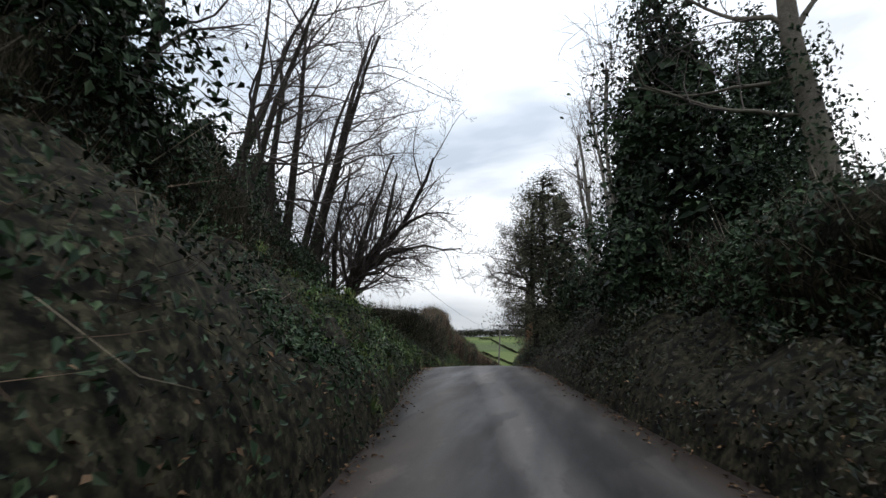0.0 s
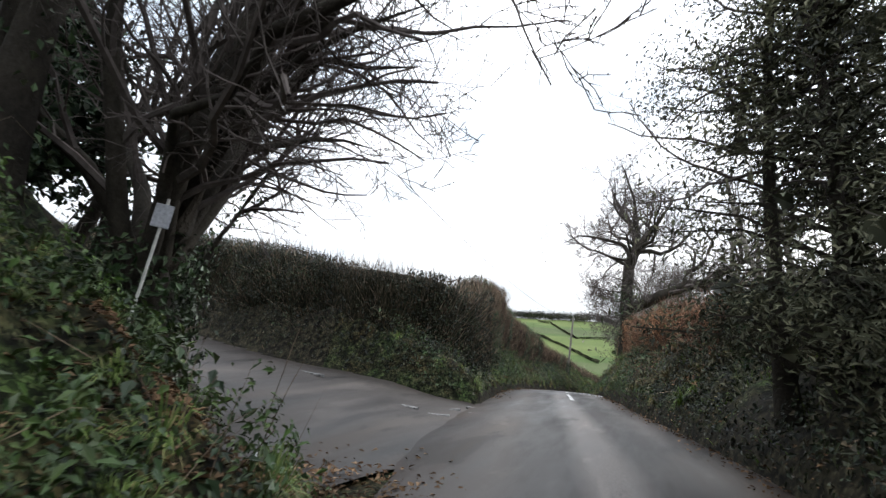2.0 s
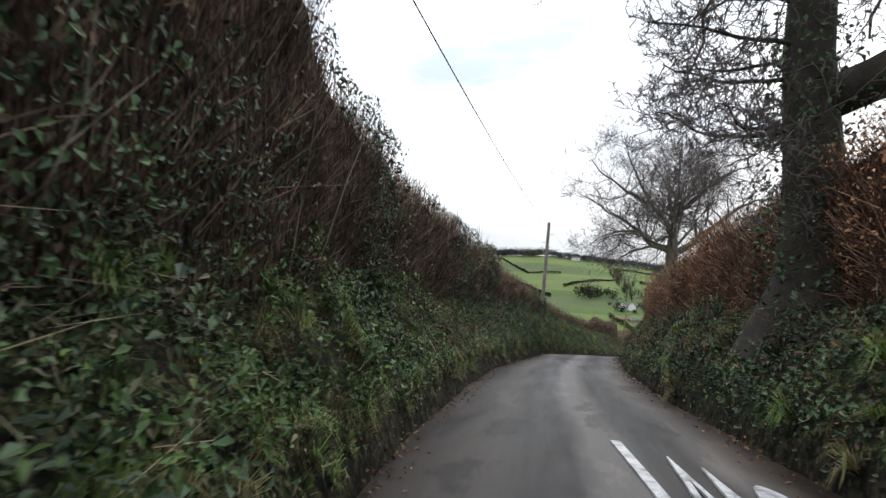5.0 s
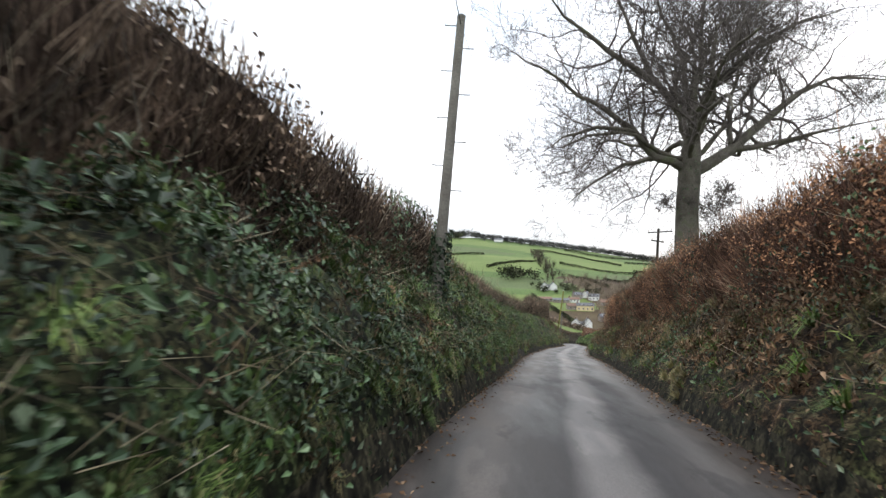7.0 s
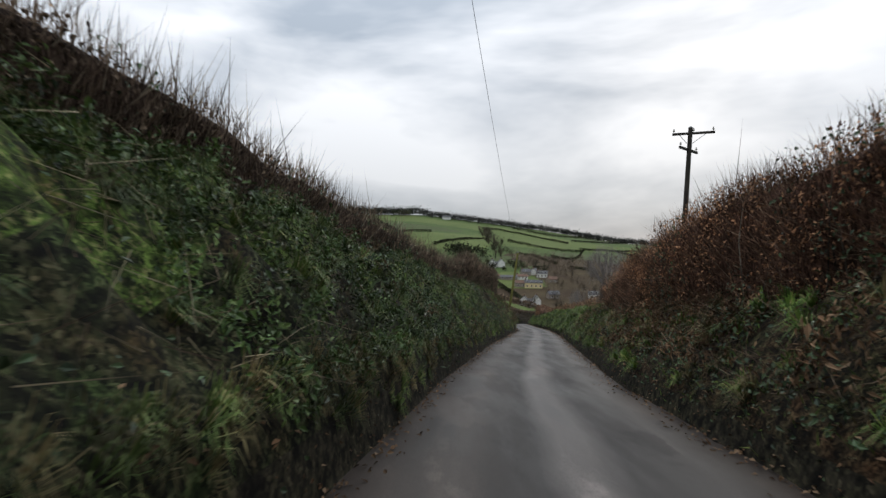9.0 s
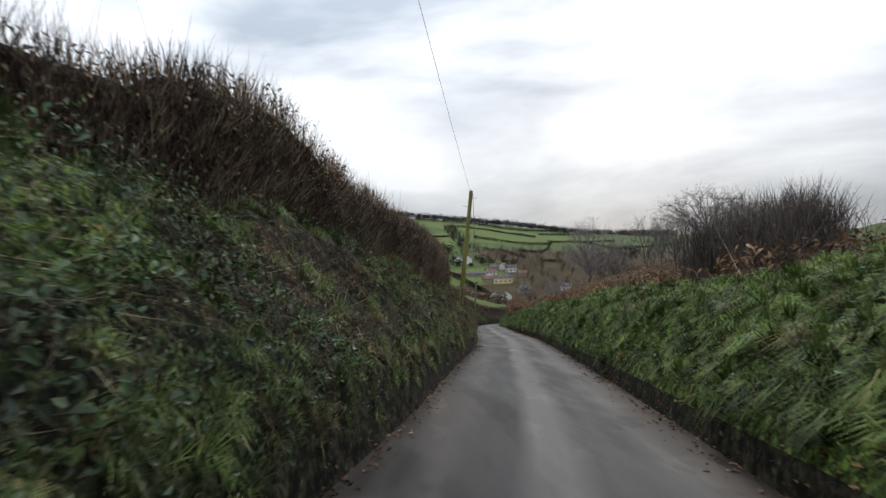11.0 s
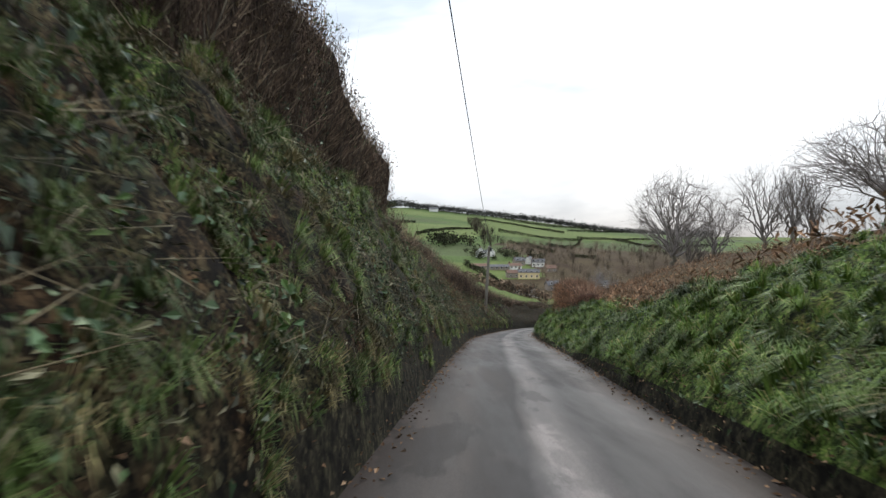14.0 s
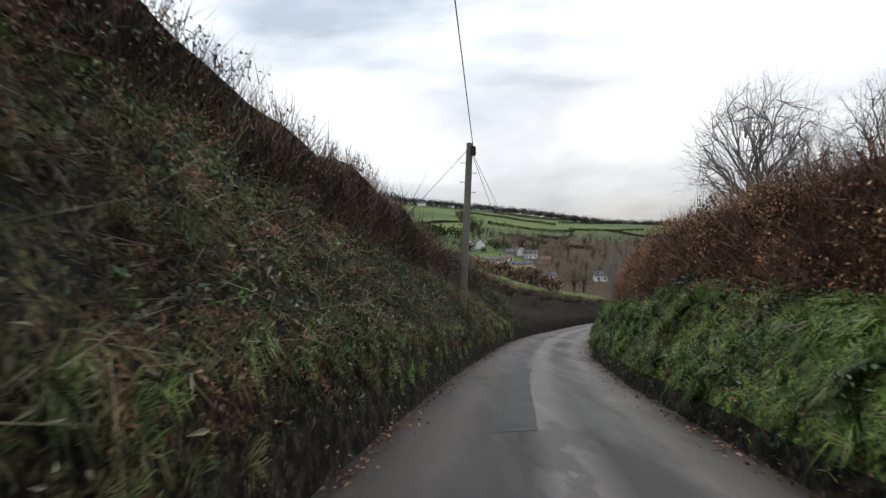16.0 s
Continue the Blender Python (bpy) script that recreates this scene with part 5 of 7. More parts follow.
def crown(seed, trunk, limbs, kids=(7, 6, 5, 4), wob=0.2, ratio=0.6, fine=0.0045, shrink=(0.5, 0.78), sag=0.0, thick=0.8, boughs=()):
    """Tubes of a bare tree whose chief limbs are given: trunk rows of x, y, z, r from the base; limbs of height, compass angle, rise, length, radius, bend; boughs of a radius and a course."""
    r = random.Random(seed)
    base = [Vector(q[:3]) for q in trunk]
    tubes = {0: [(base, [q[3] for q in trunk])]}

    def rnd(s):
        return Vector((r.gauss(0, s), r.gauss(0, s), r.gauss(0, s)))

    def grow(p, d, length, rad, level, bend):
        last = level == len(kids) + 1
        n = 9 if level == 1 else 6 if level == 2 else 4 if level == 3 else 3
        if last:
            n = 2
        pts, rads, q, dv = [p.copy()], [rad], p.copy(), d.normalized()
        for i in range(n):
            dv = (dv + rnd(wob if level > 1 else wob * 0.85) + Vector((0, 0, bend / n))).normalized()
            q = q + dv * (length / n)
            pts.append(q.copy())
            rads.append(max(rad * (1 - 0.72 * (i + 1) / n), fine))
        tubes.setdefault(level, []).append((pts, rads))
        if not last:
            branch(pts, rads, length, level)

    def branch(pts, rads, length, level, count=0):
        n = len(pts) - 1
        count = count or kids[level - 1]
        for c in range(count):
            u = 0.16 + 0.84 * (c + r.random()) / count
            k = min(int(u * n), n - 1)
            f = u * n - k
            o = pts[k].lerp(pts[k + 1], f)
            rr = rads[k] * (1 - f) + rads[k + 1] * f
            ax = (pts[k + 1] - pts[k]).normalized()
            side = ax.cross(rnd(1.0)).normalized()
            nd = ax * r.uniform(0.45, 0.9) + side * r.uniform(0.6, 1.0) + Vector((0, 0, 0.12))
            ln = length * r.uniform(*shrink) * (1.15 - 0.5 * u)
            grow(o, nd, ln, max(rr * ratio * r.uniform(0.7, 1.0), fine), level + 1, r.uniform(-0.2, 0.5) - sag * level)

    for rad, course in boughs:
        pts, rads = [], []
        for k in range(len(course) - 1):
            p, q = Vector(course[k]), Vector(course[k + 1])
            for f in (0.0, 0.5):
                pts.append(p.lerp(q, f) + (rnd(0.05) if pts else Vector()))
        pts.append(Vector(course[-1]))
        rads = [max(rad * (1 - 0.93 * i / (len(pts) - 1)), fine) for i in range(len(pts))]
        tubes.setdefault(1, []).append((pts, rads))
        length = sum((b - a).length for a, b in zip(pts, pts[1:]))
        branch(pts, rads, min(length, 5.0) * 0.9, 1, max(kids[0], int(length * 2.0)))

    zs = [q.z for q in base]
    for h, az, el, length, rad, bend in limbs:
        k = max(i for i in range(len(zs) - 1) if zs[i] <= h or i == 0)
        f = min(max((h - zs[k]) / (zs[k + 1] - zs[k]), 0), 1)
        e, az = radians(el), radians(az)
        grow(base[k].lerp(base[k + 1], f), Vector((math.cos(az) * math.cos(e), math.sin(az) * math.cos(e), math.sin(e))), length, rad * thick, 1, bend)
    return tubes


def plant(tubes, place, label, bark, twig_mat, split=2, name="tree", sides=(10, 7, 5, 4, 3, 3)):
    ob = thing(name, label, "tree", place)
    o = np.array(place, float)
    for lv in range(split):
        for pts, rads in tubes.get(lv, []):
            if lv == 0:
                rads = [rr * (1.0 + 0.9 * max(0, 0.16 - i / len(rads)) / 0.16) for i, rr in enumerate(rads)]
            v, f = tube(np.array(pts) + o, rads, sides[lv])
            part_np("trunk" if lv == 0 else "limb", v, f, bark, ob, "", True)
    top = max(tubes)
    rest = [tube(np.array(pts) + o, rads, sides[min(lv, 5)] if lv < 3 else 3) for lv in tubes if split <= lv < top for pts, rads in tubes[lv]]
    v, f = join(rest) if rest else (np.zeros((0, 3)), np.zeros((0, 4), int))
    # the finest twigs, pointed
    a = np.array([pts[0] for pts, _ in tubes[top]]) + o
    b = np.array([pts[-1] for pts, _ in tubes[top]]) + o
    rr = np.array([rads[0] for _, rads in tubes[top]])
    d = b - a
    v2, q2, t2 = spikes(a, d, np.linalg.norm(d, axis=1), rr[:, None], 0.25)
    part_np("twig_growth", np.concatenate([v, v2]), [f, t2 + len(v)], twig_mat, ob, "fine bare twigs", kind="stuff")
    return ob


def ivy_on(ob, tubes, place, upto, count, size=0.09, levels=(0, 1), mat=None, spread=0.16):
    """Ivy leaves climbing the lower trunk."""
    o = np.array(place, float)
    ps, ns = [], []
    for lv in levels:
        for pts, rads in tubes.get(lv, []):
            a, r = np.array(pts) + o, np.array(rads)
            k = count if lv == 0 else count // 6
            u = rng.uniform(0, len(a) - 1.001, k)
            i = u.astype(int)
            f = (u - i)[:, None]
            c = a[i] * (1 - f) + a[i + 1] * f
            out = unit(rng.normal(0, 1, (k, 3)) * np.array([1, 1, 0.4]))
            q = c + out * (r[i][:, None] + rng.uniform(0.0, spread, (k, 1)))
            keep = c[:, 2] - o[2] < upto
            ps.append(q[keep])
            ns.append(out[keep])
    p, n = np.concatenate(ps), np.concatenate(ns)
    v, f = leaves(p, n, size, 0.9, 0.4, 0.04)
    part_np("ivy", v, f, mat or M_IVY, ob, "dark ivy climbing the trunk", kind="stuff")


# the first oak: ivy-clad trunk, round crown and one long crooked low limb
OAK1 = on_land(-2.25, 40.6)
z1 = OAK1[2]
t = crown(11, [(0, 0, -0.5, 0.55), (0.0, 0, 0.6, 0.46), (-0.02, 0, 2.0, 0.36), (-0.06, 0, 3.7 - z1, 0.31), (0.04, 0, 5.1 - z1, 0.28), (0.3, 0, 5.8 - z1, 0.24), (0.5, 0, 6.25 - z1, 0.18)],
          [(6.1 - z1, 60, 66, 4.2, 0.14, 0.3), (6.2 - z1, 240, 68, 4.0, 0.14, 0.3), (6.1 - z1, 120, 58, 4.3, 0.14, 0.3), (5.8 - z1, 300, 45, 3.9, 0.13, 0.3), (5.6 - z1, 90, 30, 3.6, 0.12, 0.2), (5.2 - z1, 260, 28, 3.6, 0.12, 0.2),
           (5.3 - z1, 160, 36, 3.6, 0.12, 0.4), (6.2 - z1, 10, 74, 4.4, 0.14, 0.2), (6.2 - z1, 160, 72, 4.5, 0.14, 0.2),
           (2.7 - z1, 185, 12, 2.4, 0.05, -0.2), (3.3 - z1, 165, 15, 2.4, 0.05, 0.1), (3.8 - z1, 200, 14, 2.3, 0.05, 0.0), (2.4 - z1, 210, 10, 2.2, 0.045, 0.0), (3.0 - z1, 230, 16, 2.0, 0.045, 0.1), (3.5 - z1, 140, 14, 2.2, 0.045, 0.1),
           (4.4 - z1, 180, 22, 2.0, 0.045, 0.1), (4.3 - z1, 300, 15, 1.8, 0.04, 0.0), (2.9 - z1, 30, 25, 1.6, 0.04, 0.2)],
          (7, 6, 5, 4), 0.30, 0.58, 0.006, shrink=(0.42, 0.66), boughs=[
              (0.17, [(0, 0, 4.9 - z1), (0.1, -0.1, 5.7 - z1), (-0.1, -0.2, 6.2 - z1), (-0.75, -0.3, 6.5 - z1), (-1.6, -0.4, 6.65 - z1), (-2.5, -0.4, 6.7 - z1), (-3.4, -0.5, 6.3 - z1)]),
              (0.17, [(0.5, 0, 6.2 - z1), (0.2, 0.1, 7.0 - z1), (0.05, 0.2, 7.7 - z1), (-0.4, 0.2, 8.3 - z1), (-0.75, 0.3, 9.2 - z1), (-1.0, 0.3, 10.1 - z1)]),
              (0.17, [(0.5, 0, 6.2 - z1), (1.1, -0.2, 7.0 - z1), (1.75, -0.3, 7.9 - z1), (2.15, -0.3, 8.8 - z1), (2.7, -0.4, 9.5 - z1)]),
              (0.14, [(0.5, 0, 6.0 - z1), (1.6, 0.2, 5.9 - z1), (2.4, 0.3, 6.3 - z1), (3.0, 0.3, 6.9 - z1), (3.5, 0.3, 7.4 - z1)]),
              (0.08, [(-0.05, 0, 5.5 - z1), (-1.4, -0.5, 5.8 - z1), (-2.3, -0.7, 5.5 - z1)]),
              (0.30, [(0.0, 0, 3.0 - z1), (1.1, -0.6, 3.47 - z1), (2.1, -1.4, 3.9 - z1), (2.8, -1.9, 4.1 - z1), (3.6, -2.4, 4.15 - z1), (4.0, -2.7, 4.65 - z1), (4.55, -3.2, 5.0 - z1), (4.6, -3.5, 5.3 - z1), (4.3, -3.8, 5.75 - z1), (4.5, -4.1, 6.3 - z1)]),
              (0.13, [(3.6, -2.4, 4.12 - z1), (4.55, -3.0, 4.05 - z1), (5.2, -3.4, 3.85 - z1), (5.55, -3.7, 4.1 - z1), (5.9, -4.0, 4.3 - z1), (6.6, -4.6, 4.7 - z1)]),
              (0.14, [(2.6, -1.8, 4.05 - z1), (2.5, -1.8, 4.6 - z1), (3.35, -2.0, 5.2 - z1), (3.6, -2.2, 6.1 - z1), (3.25, -2.3, 6.7 - z1), (3.15, -2.4, 7.3 - z1)]),
              (0.09, [(4.5, -3.1, 5.0 - z1), (5.1, -3.6, 5.2 - z1), (5.6, -4.0, 5.9 - z1), (6.2, -4.3, 6.2 - z1)])])
oak = plant(t, OAK1, "bare spreading oak with ivy-clad trunk and long low limb", M_BARK_DARK, M_TWIGTREE, 2, "oak_tree")
ivy_on(oak, t, OAK1, 4.0, 4200, 0.085, (0,), spread=0.45)

# the second oak: clean grey trunk under a wide domed crown
OAK2 = on_land(0.9, 69.8)
z2 = OAK2[2]
t = crown(23, [(0, 0, -0.5, 0.56), (0.0, 0, 0.5, 0.46), (0.0, 0, 1.1 - z2, 0.38), (0.08, 0, 2.4 - z2, 0.38), (0.15, 0.0, 3.4 - z2, 0.32), (0.2, 0.1, 4.2 - z2, 0.2)],
          [(2.8 - z2, 255, 30, 5.4, 0.15, 0.3), (3.4 - z2, 285, 48, 5.8, 0.15, 0.2), (3.6 - z2, 235, 55, 5.6, 0.15, 0.2), (3.0 - z2, 75, 34, 5.8, 0.15, 0.3), (3.4 - z2, 105, 50, 6.2, 0.15, 0.2), (3.8 - z2, 50, 58, 5.8, 0.14, 0.2),
           (4.1 - z2, 320, 66, 5.6, 0.14, 0.1), (4.1 - z2, 170, 62, 5.8, 0.14, 0.2), (3.0 - z2, 205, 22, 5.2, 0.13, 0.1), (2.7 - z2, 150, 18, 5.0, 0.13, 0.1), (2.9 - z2, 325, 20, 5.2, 0.13, 0.1),
           (1.0 - z2, 350, 20, 1.6, 0.03, 0.2), (1.4 - z2, 10, 25, 1.9, 0.03, 0.0), (1.2 - z2, 200, 15, 1.0, 0.02, 0.0)],
          (8, 6, 5, 5), 0.29, 0.55, 0.0060, sag=0.03, boughs=[
              (0.17, [(-0.1, 0, 2.65 - z2), (-1.2, -0.2, 3.05 - z2), (-2.0, -0.3, 3.95 - z2), (-2.9, -0.4, 4.7 - z2), (-3.9, -0.5, 5.25 - z2), (-5.2, -0.6, 6.2 - z2), (-6.4, -0.6, 6.9 - z2)]),
              (0.17, [(0.1, 0, 3.6 - z2), (-0.3, -0.1, 4.5 - z2), (-1.4, -0.3, 6.0 - z2), (-1.9, -0.4, 7.1 - z2), (-2.7, -0.4, 9.0 - z2), (-3.0, -0.4, 10.6 - z2)]),
              (0.20, [(0.15, 0, 3.4 - z2), (0.2, 0.1, 5.0 - z2), (0.55, 0.2, 6.5 - z2), (0.6, 0.2, 8.1 - z2), (0.75, 0.2, 10.0 - z2)]),
              (0.18, [(0.2, 0, 3.6 - z2), (0.9, 0.3, 5.6 - z2), (2.2, 0.5, 6.8 - z2), (4.3, 0.7, 8.2 - z2), (5.9, 0.8, 8.7 - z2)]),
              (0.24, [(0.2, 0, 2.5 - z2), (1.75, 0.4, 3.45 - z2), (2.95, 0.7, 4.45 - z2), (4.3, 0.9, 5.7 - z2), (5.5, 1.0, 6.2 - z2), (7.9, 1.2, 6.1 - z2)]),
              (0.13, [(1.6, 0.3, 3.4 - z2), (3.2, 0.3, 3.75 - z2), (4.8, 0.3, 4.0 - z2), (7.0, 0.2, 4.5 - z2)]),
              (0.09, [(-1.2, -0.2, 3.05 - z2), (-2.4, -0.5, 2.7 - z2), (-3.5, -0.7, 2.0 - z2), (-4.5, -0.9, 1.1 - z2)]),
              (0.13, [(-1.4, -0.3, 5.8 - z2), (-2.9, -0.7, 6.7 - z2), (-4.5, -0.9, 7.9 - z2), (-5.3, -1.0, 9.0 - z2)]),
              (0.11, [(1.7, 0.4, 3.5 - z2), (1.6, 0.4, 4.7 - z2), (2.7, 0.5, 6.0 - z2), (3.0, 0.5, 7.0 - z2), (3.6, 0.5, 8.4 - z2)]),
              (0.10, [(-2.0, -0.3, 3.95 - z2), (-3.4, -0.9, 3.9 - z2), (-4.6, -1.3, 3.5 - z2), (-5.4, -1.5, 2.9 - z2)])])
oak = plant(t, OAK2, "large bare oak with a clean grey trunk behind the hedge", M_BARK, M_TWIGTREE, 2, "oak_tree")
ivy_on(oak, t, OAK2, 5.2, 700, 0.07, (0,), spread=0.06)

# coppiced ashes on the corner bank, their stems fanning out over the junction
def coppice(x, y, stems, az0, az1, lean0, lean1, tall, seed, ivy, stout=(0.06, 0.12)):
    pl = on_land(x, y, 0.1)
    rt = random.Random(seed)
    everything = {}
    for k in range(stems):
        az = radians(az0 + (az1 - az0) * (k + rt.random()) / stems)
        lean = rt.uniform(lean0, lean1)
        h = tall * rt.uniform(0.8, 1.1) * (1.05 - 0.22 * lean)
        rr = rt.uniform(*stout)
        bx, by = rt.gauss(0, 0.4), rt.gauss(0, 0.4)
        trunk = [(bx + math.cos(az) * lean * h * u ** 1.25 + rt.gauss(0, 0.05) * (u > 0), by + math.sin(az) * lean * h * u ** 1.25, -0.4 + h * (u - 0.12 * lean * u * u) + rt.gauss(0, 0.04), rr * (1 - 0.8 * u)) for u in (0, 0.1, 0.22, 0.36, 0.5, 0.64, 0.78, 0.9, 1.0)]
        boughs = [(h * u * (1 - 0.12 * lean * u), math.degrees(az) + rt.uniform(-85, 85), rt.uniform(5, 55), h * rt.uniform(0.22, 0.42), 0.05 * (1.1 - u) + 0.012, rt.uniform(-0.3, 0.3)) for u in (0.3, 0.38, 0.46, 0.54, 0.61, 0.68, 0.75, 0.82, 0.88, 0.95)]
        for lv, items in crown(seed * 50 + k, trunk, boughs, (5, 4, 4), 0.22, 0.6, 0.004, (0.45, 0.74), 0.05, 0.85).items():
            everything.setdefault(lv, []).extend(items)
    ob = plant(everything, pl, "bare stout ash stems rising from the junction bank", M_BARK_DARK, M_TWIGTREE, 1, "ash_tree", (8, 4, 3, 3, 3, 3))
    ivy_on(ob, everything, pl, ivy, 700, 0.08, (0,), spread=0.3)


coppice(-8.1, 13.4, 2, -20, 60, 0.03, 0.2, 9.5, 4, 3.0, (0.16, 0.22))
coppice(-7.9, 14.9, 3, -30, 40, 0.1, 0.5, 9.0, 14, 2.6, (0.13, 0.19))
coppice(-9.6, 17.8, 5, 0, 120, 0.15, 0.6, 6.5, 5, 2.2)
coppice(-7.9, 10.4, 4, -20, 120, 0.05, 0.3, 9.0, 6, 3.4, (0.1, 0.16))
coppice(-6.9, 6.6, 3, 0, 180, 0.05, 0.22, 9.0, 7, 3.4, (0.12, 0.18))


# the spreading stool on the corner: low boughs reach far out over the lane and droop at their ends
STOOL = on_land(-7.3, 16.3, 0.1)
z0 = STOOL[2]
rt = random.Random(31)
risers = [(rt.uniform(0.4, 0.9), az, el, ln, rad, 0.05) for az, el, ln, rad in [
    (-40, 48, 5.0, 0.11), (-8, 52, 6.0, 0.13), (22, 55, 5.8, 0.12), (-25, 62, 6.4, 0.13), (-2, 70, 6.8, 0.14), (40, 66, 6.2, 0.12), (90, 58, 5.4, 0.11), (130, 64, 5.8, 0.11), (-60, 64, 5.8, 0.11), (200, 66, 5.8, 0.10)]]
t = crown(33, [(0, 0, -0.5, 0.52), (0.05, 0, 0.15, 0.42), (0.12, 0, 0.6, 0.36), (0.2, -0.05, 1.0, 0.2)], risers, (8, 5, 5, 3), 0.18, 0.55, 0.0042, (0.34, 0.56), 0.02, 1.0, boughs=[
    (0.13, [(0.15, 0, 0.7), (1.0, -0.35, 2.9 - z0), (2.2, -0.8, 3.3 - z0), (3.4, -1.1, 3.45 - z0), (4.6, -1.5, 3.25 - z0)]),
    (0.13, [(0.15, 0, 0.8), (0.9, -0.2, 3.2 - z0), (2.2, -0.5, 4.1 - z0), (3.4, -0.9, 4.6 - z0), (4.4, -1.1, 4.4 - z0)]),
    (0.11, [(0.15, 0, 0.6), (0.8, 0.0, 2.8 - z0), (1.9, -0.1, 3.6 - z0), (3.2, -0.3, 3.8 - z0)]),
    (0.11, [(0.15, 0, 0.7), (0.8, 0.2, 3.1 - z0), (1.8, 0.4, 3.7 - z0), (2.8, 0.5, 3.7 - z0)]),
    (0.10, [(0.1, 0.1, 0.6), (0.4, 0.8, 2.9 - z0), (0.9, 1.6, 3.5 - z0), (1.4, 2.4, 3.6 - z0)]),
    (0.09, [(0.15, -0.1, 0.5), (0.9, -0.6, 2.5 - z0), (1.9, -1.1, 2.75 - z0), (2.5, -1.3, 2.9 - z0)])])
floor_z = 2.0 - z0
for lv in range(2, 6):
    t[lv] = [(q, r) for q, r in t.get(lv, []) if q[-1].x < 1.2 or min(w.z for w in q) > floor_z]
stool = plant(t, STOOL, "old bare ash with low boughs arching over the lane", M_BARK_DARK, M_TWIGTREE, 2, "ash_tree", (12, 7, 5, 3, 3, 3))
ivy_on(stool, t, STOOL, 1.4, 2200, 0.08, (0,), spread=0.25)


def evergreen(x, y, height, width, seed, label, mat, count, size, foot=0.03, power=0.75, stems=26, slim=0.6):
    """Trunk, boughs and a ragged crown of separate leaves in sprays."""
    r = np.random.default_rng(seed)
    pl = on_land(x, y, 0.1)
    o = np.array(pl)
    ob = thing("evergreen_tree", label, "tree", pl)
    zz = np.linspace(-0.3, height * 0.96, 9)
    tr = np.column_stack([o[0] + 0.05 * np.sin(zz), o[1] + 0.04 * np.cos(zz * 1.3), o[2] + zz])
    v, f = tube(tr, np.linspace(0.03 * height ** 0.7, 0.02, 9), 8)
    part_np("trunk", v, f, M_BARK_DARK, ob, "", True)
    boughs, ps, ns = [], [], []
    nb = stems * 5
    for k in range(nb):
        u = foot + (1 - foot) * (k + r.uniform()) / nb
        reach = width * 0.5 * ((1 - u) ** power + 0.12) * r.uniform(0.55, 1.2)
        a = r.uniform(0, 2 * np.pi)
        st = o + np.array([0, 0, u * height])
        tip = st + np.array([np.cos(a) * reach, np.sin(a) * reach, reach * r.uniform(-0.25, 0.35)])
        mid = (st + tip) / 2 + np.array([0, 0, reach * 0.10])
        boughs.append(tube(np.stack([st, mid, tip]), [0.035, 0.02, 0.006], 3))
        n = max(5, int(0.75 * count * reach / (width * nb * 0.25)))
        w = r.uniform(0.25, 1.05, n)[:, None] ** 0.7
        c = st * (1 - w) + tip * w + r.normal(0, 0.16 + 0.05 * reach, (n, 3))
        ps.append(c)
        ns.append(unit(np.tile([np.cos(a) * 0.6, np.sin(a) * 0.6, 0.7], (n, 1))))
    # the shaded inside of the crown
    n = 1100 if mat is M_EVERGREEN else 60
    u = r.uniform(max(foot, 0.05), 0.78 if x > 0 and mat is M_EVERGREEN else 0.95, n)
    a = r.uniform(0, 2 * np.pi, n)
    reach = width * 0.38 * ((1 - u) ** power + 0.05) * r.uniform(0, 1, n) ** 0.5
    inner = o + np.column_stack([np.cos(a) * reach, np.sin(a) * reach, u * height])
    v, f = leaves(inner, unit(r.normal(0, 1, (n, 3))), 0.34, 1.0, 0.2, 0.05, 0.8)
    part_np("inner_foliage", v, f, mat, ob, "", kind="stuff")
    v, f = join(boughs)
    part_np("bough_growth", v, f, M_BARK_DARK, ob, "", kind="stuff")
    v, f = leaves(np.concatenate(ps), np.concatenate(ns), size, 1.1, 0.2, 0.05, slim)
    part_np("foliage", v, f, mat, ob, "", kind="stuff")
    return ob


for x, y, h, w, sd, mat, n, s, lab in [
        (2.5, 11.0, 7.2, 4.6, 1, M_EVERGREEN, 17000, 0.12, "dark holly crowding the lane bank"),
        (-0.35, 18.7, 6.2, 3.2, 3, M_CONIFER, 22000, 0.085, "grey-green cypress beside the lane"),
        (0.3, 20.2, 5.6, 3.0, 4, M_CONIFER, 7000, 0.07, "ragged grey-green evergreen leaning to the lane"),
        (2.6, 16.4, 6.5, 3.2, 10, M_EVERGREEN, 9000, 0.10, "dark evergreen behind the cypress"),
        (5.6, 14.5, 8.5, 4.6, 5, M_EVERGREEN, 12000, 0.12, "tall dark evergreen behind the holly"),
        (-6.2, 4.2, 7.0, 4.0, 7, M_EVERGREEN, 13000, 0.14, "dark evergreen crowding the high bank"),
        (-5.0, -0.5, 8.5, 5.4, 8, M_EVERGREEN, 16000, 0.15, "dark evergreen hanging over the bank"),
        # Stands behind the start, out of view; added to shade the left bank.
        (-4.4, -5.0, 8.5, 6.0, 13, M_EVERGREEN, 12000, 0.17, "unseen evergreen behind the start, added to shade the bank"),
        (-11.0, 17.0, 5.0, 4.0, 11, M_EVERGREEN, 9000, 0.13, "dark ivy-smothered tree behind the leaning stems"),
        (-9.8, 12.2, 3.6, 3.4, 12, M_EVERGREEN, 6000, 0.12, "dark ivy-smothered shrub on the bank top")]:
    evergreen(x, y, h, w, sd, lab, mat, n, s, slim=0.35 if mat is M_CONIFER else 0.6, foot=0.3 if sd == 4 else 0.03, power=0.6 if sd == 4 else 0.45 if sd == 3 else 0.75)

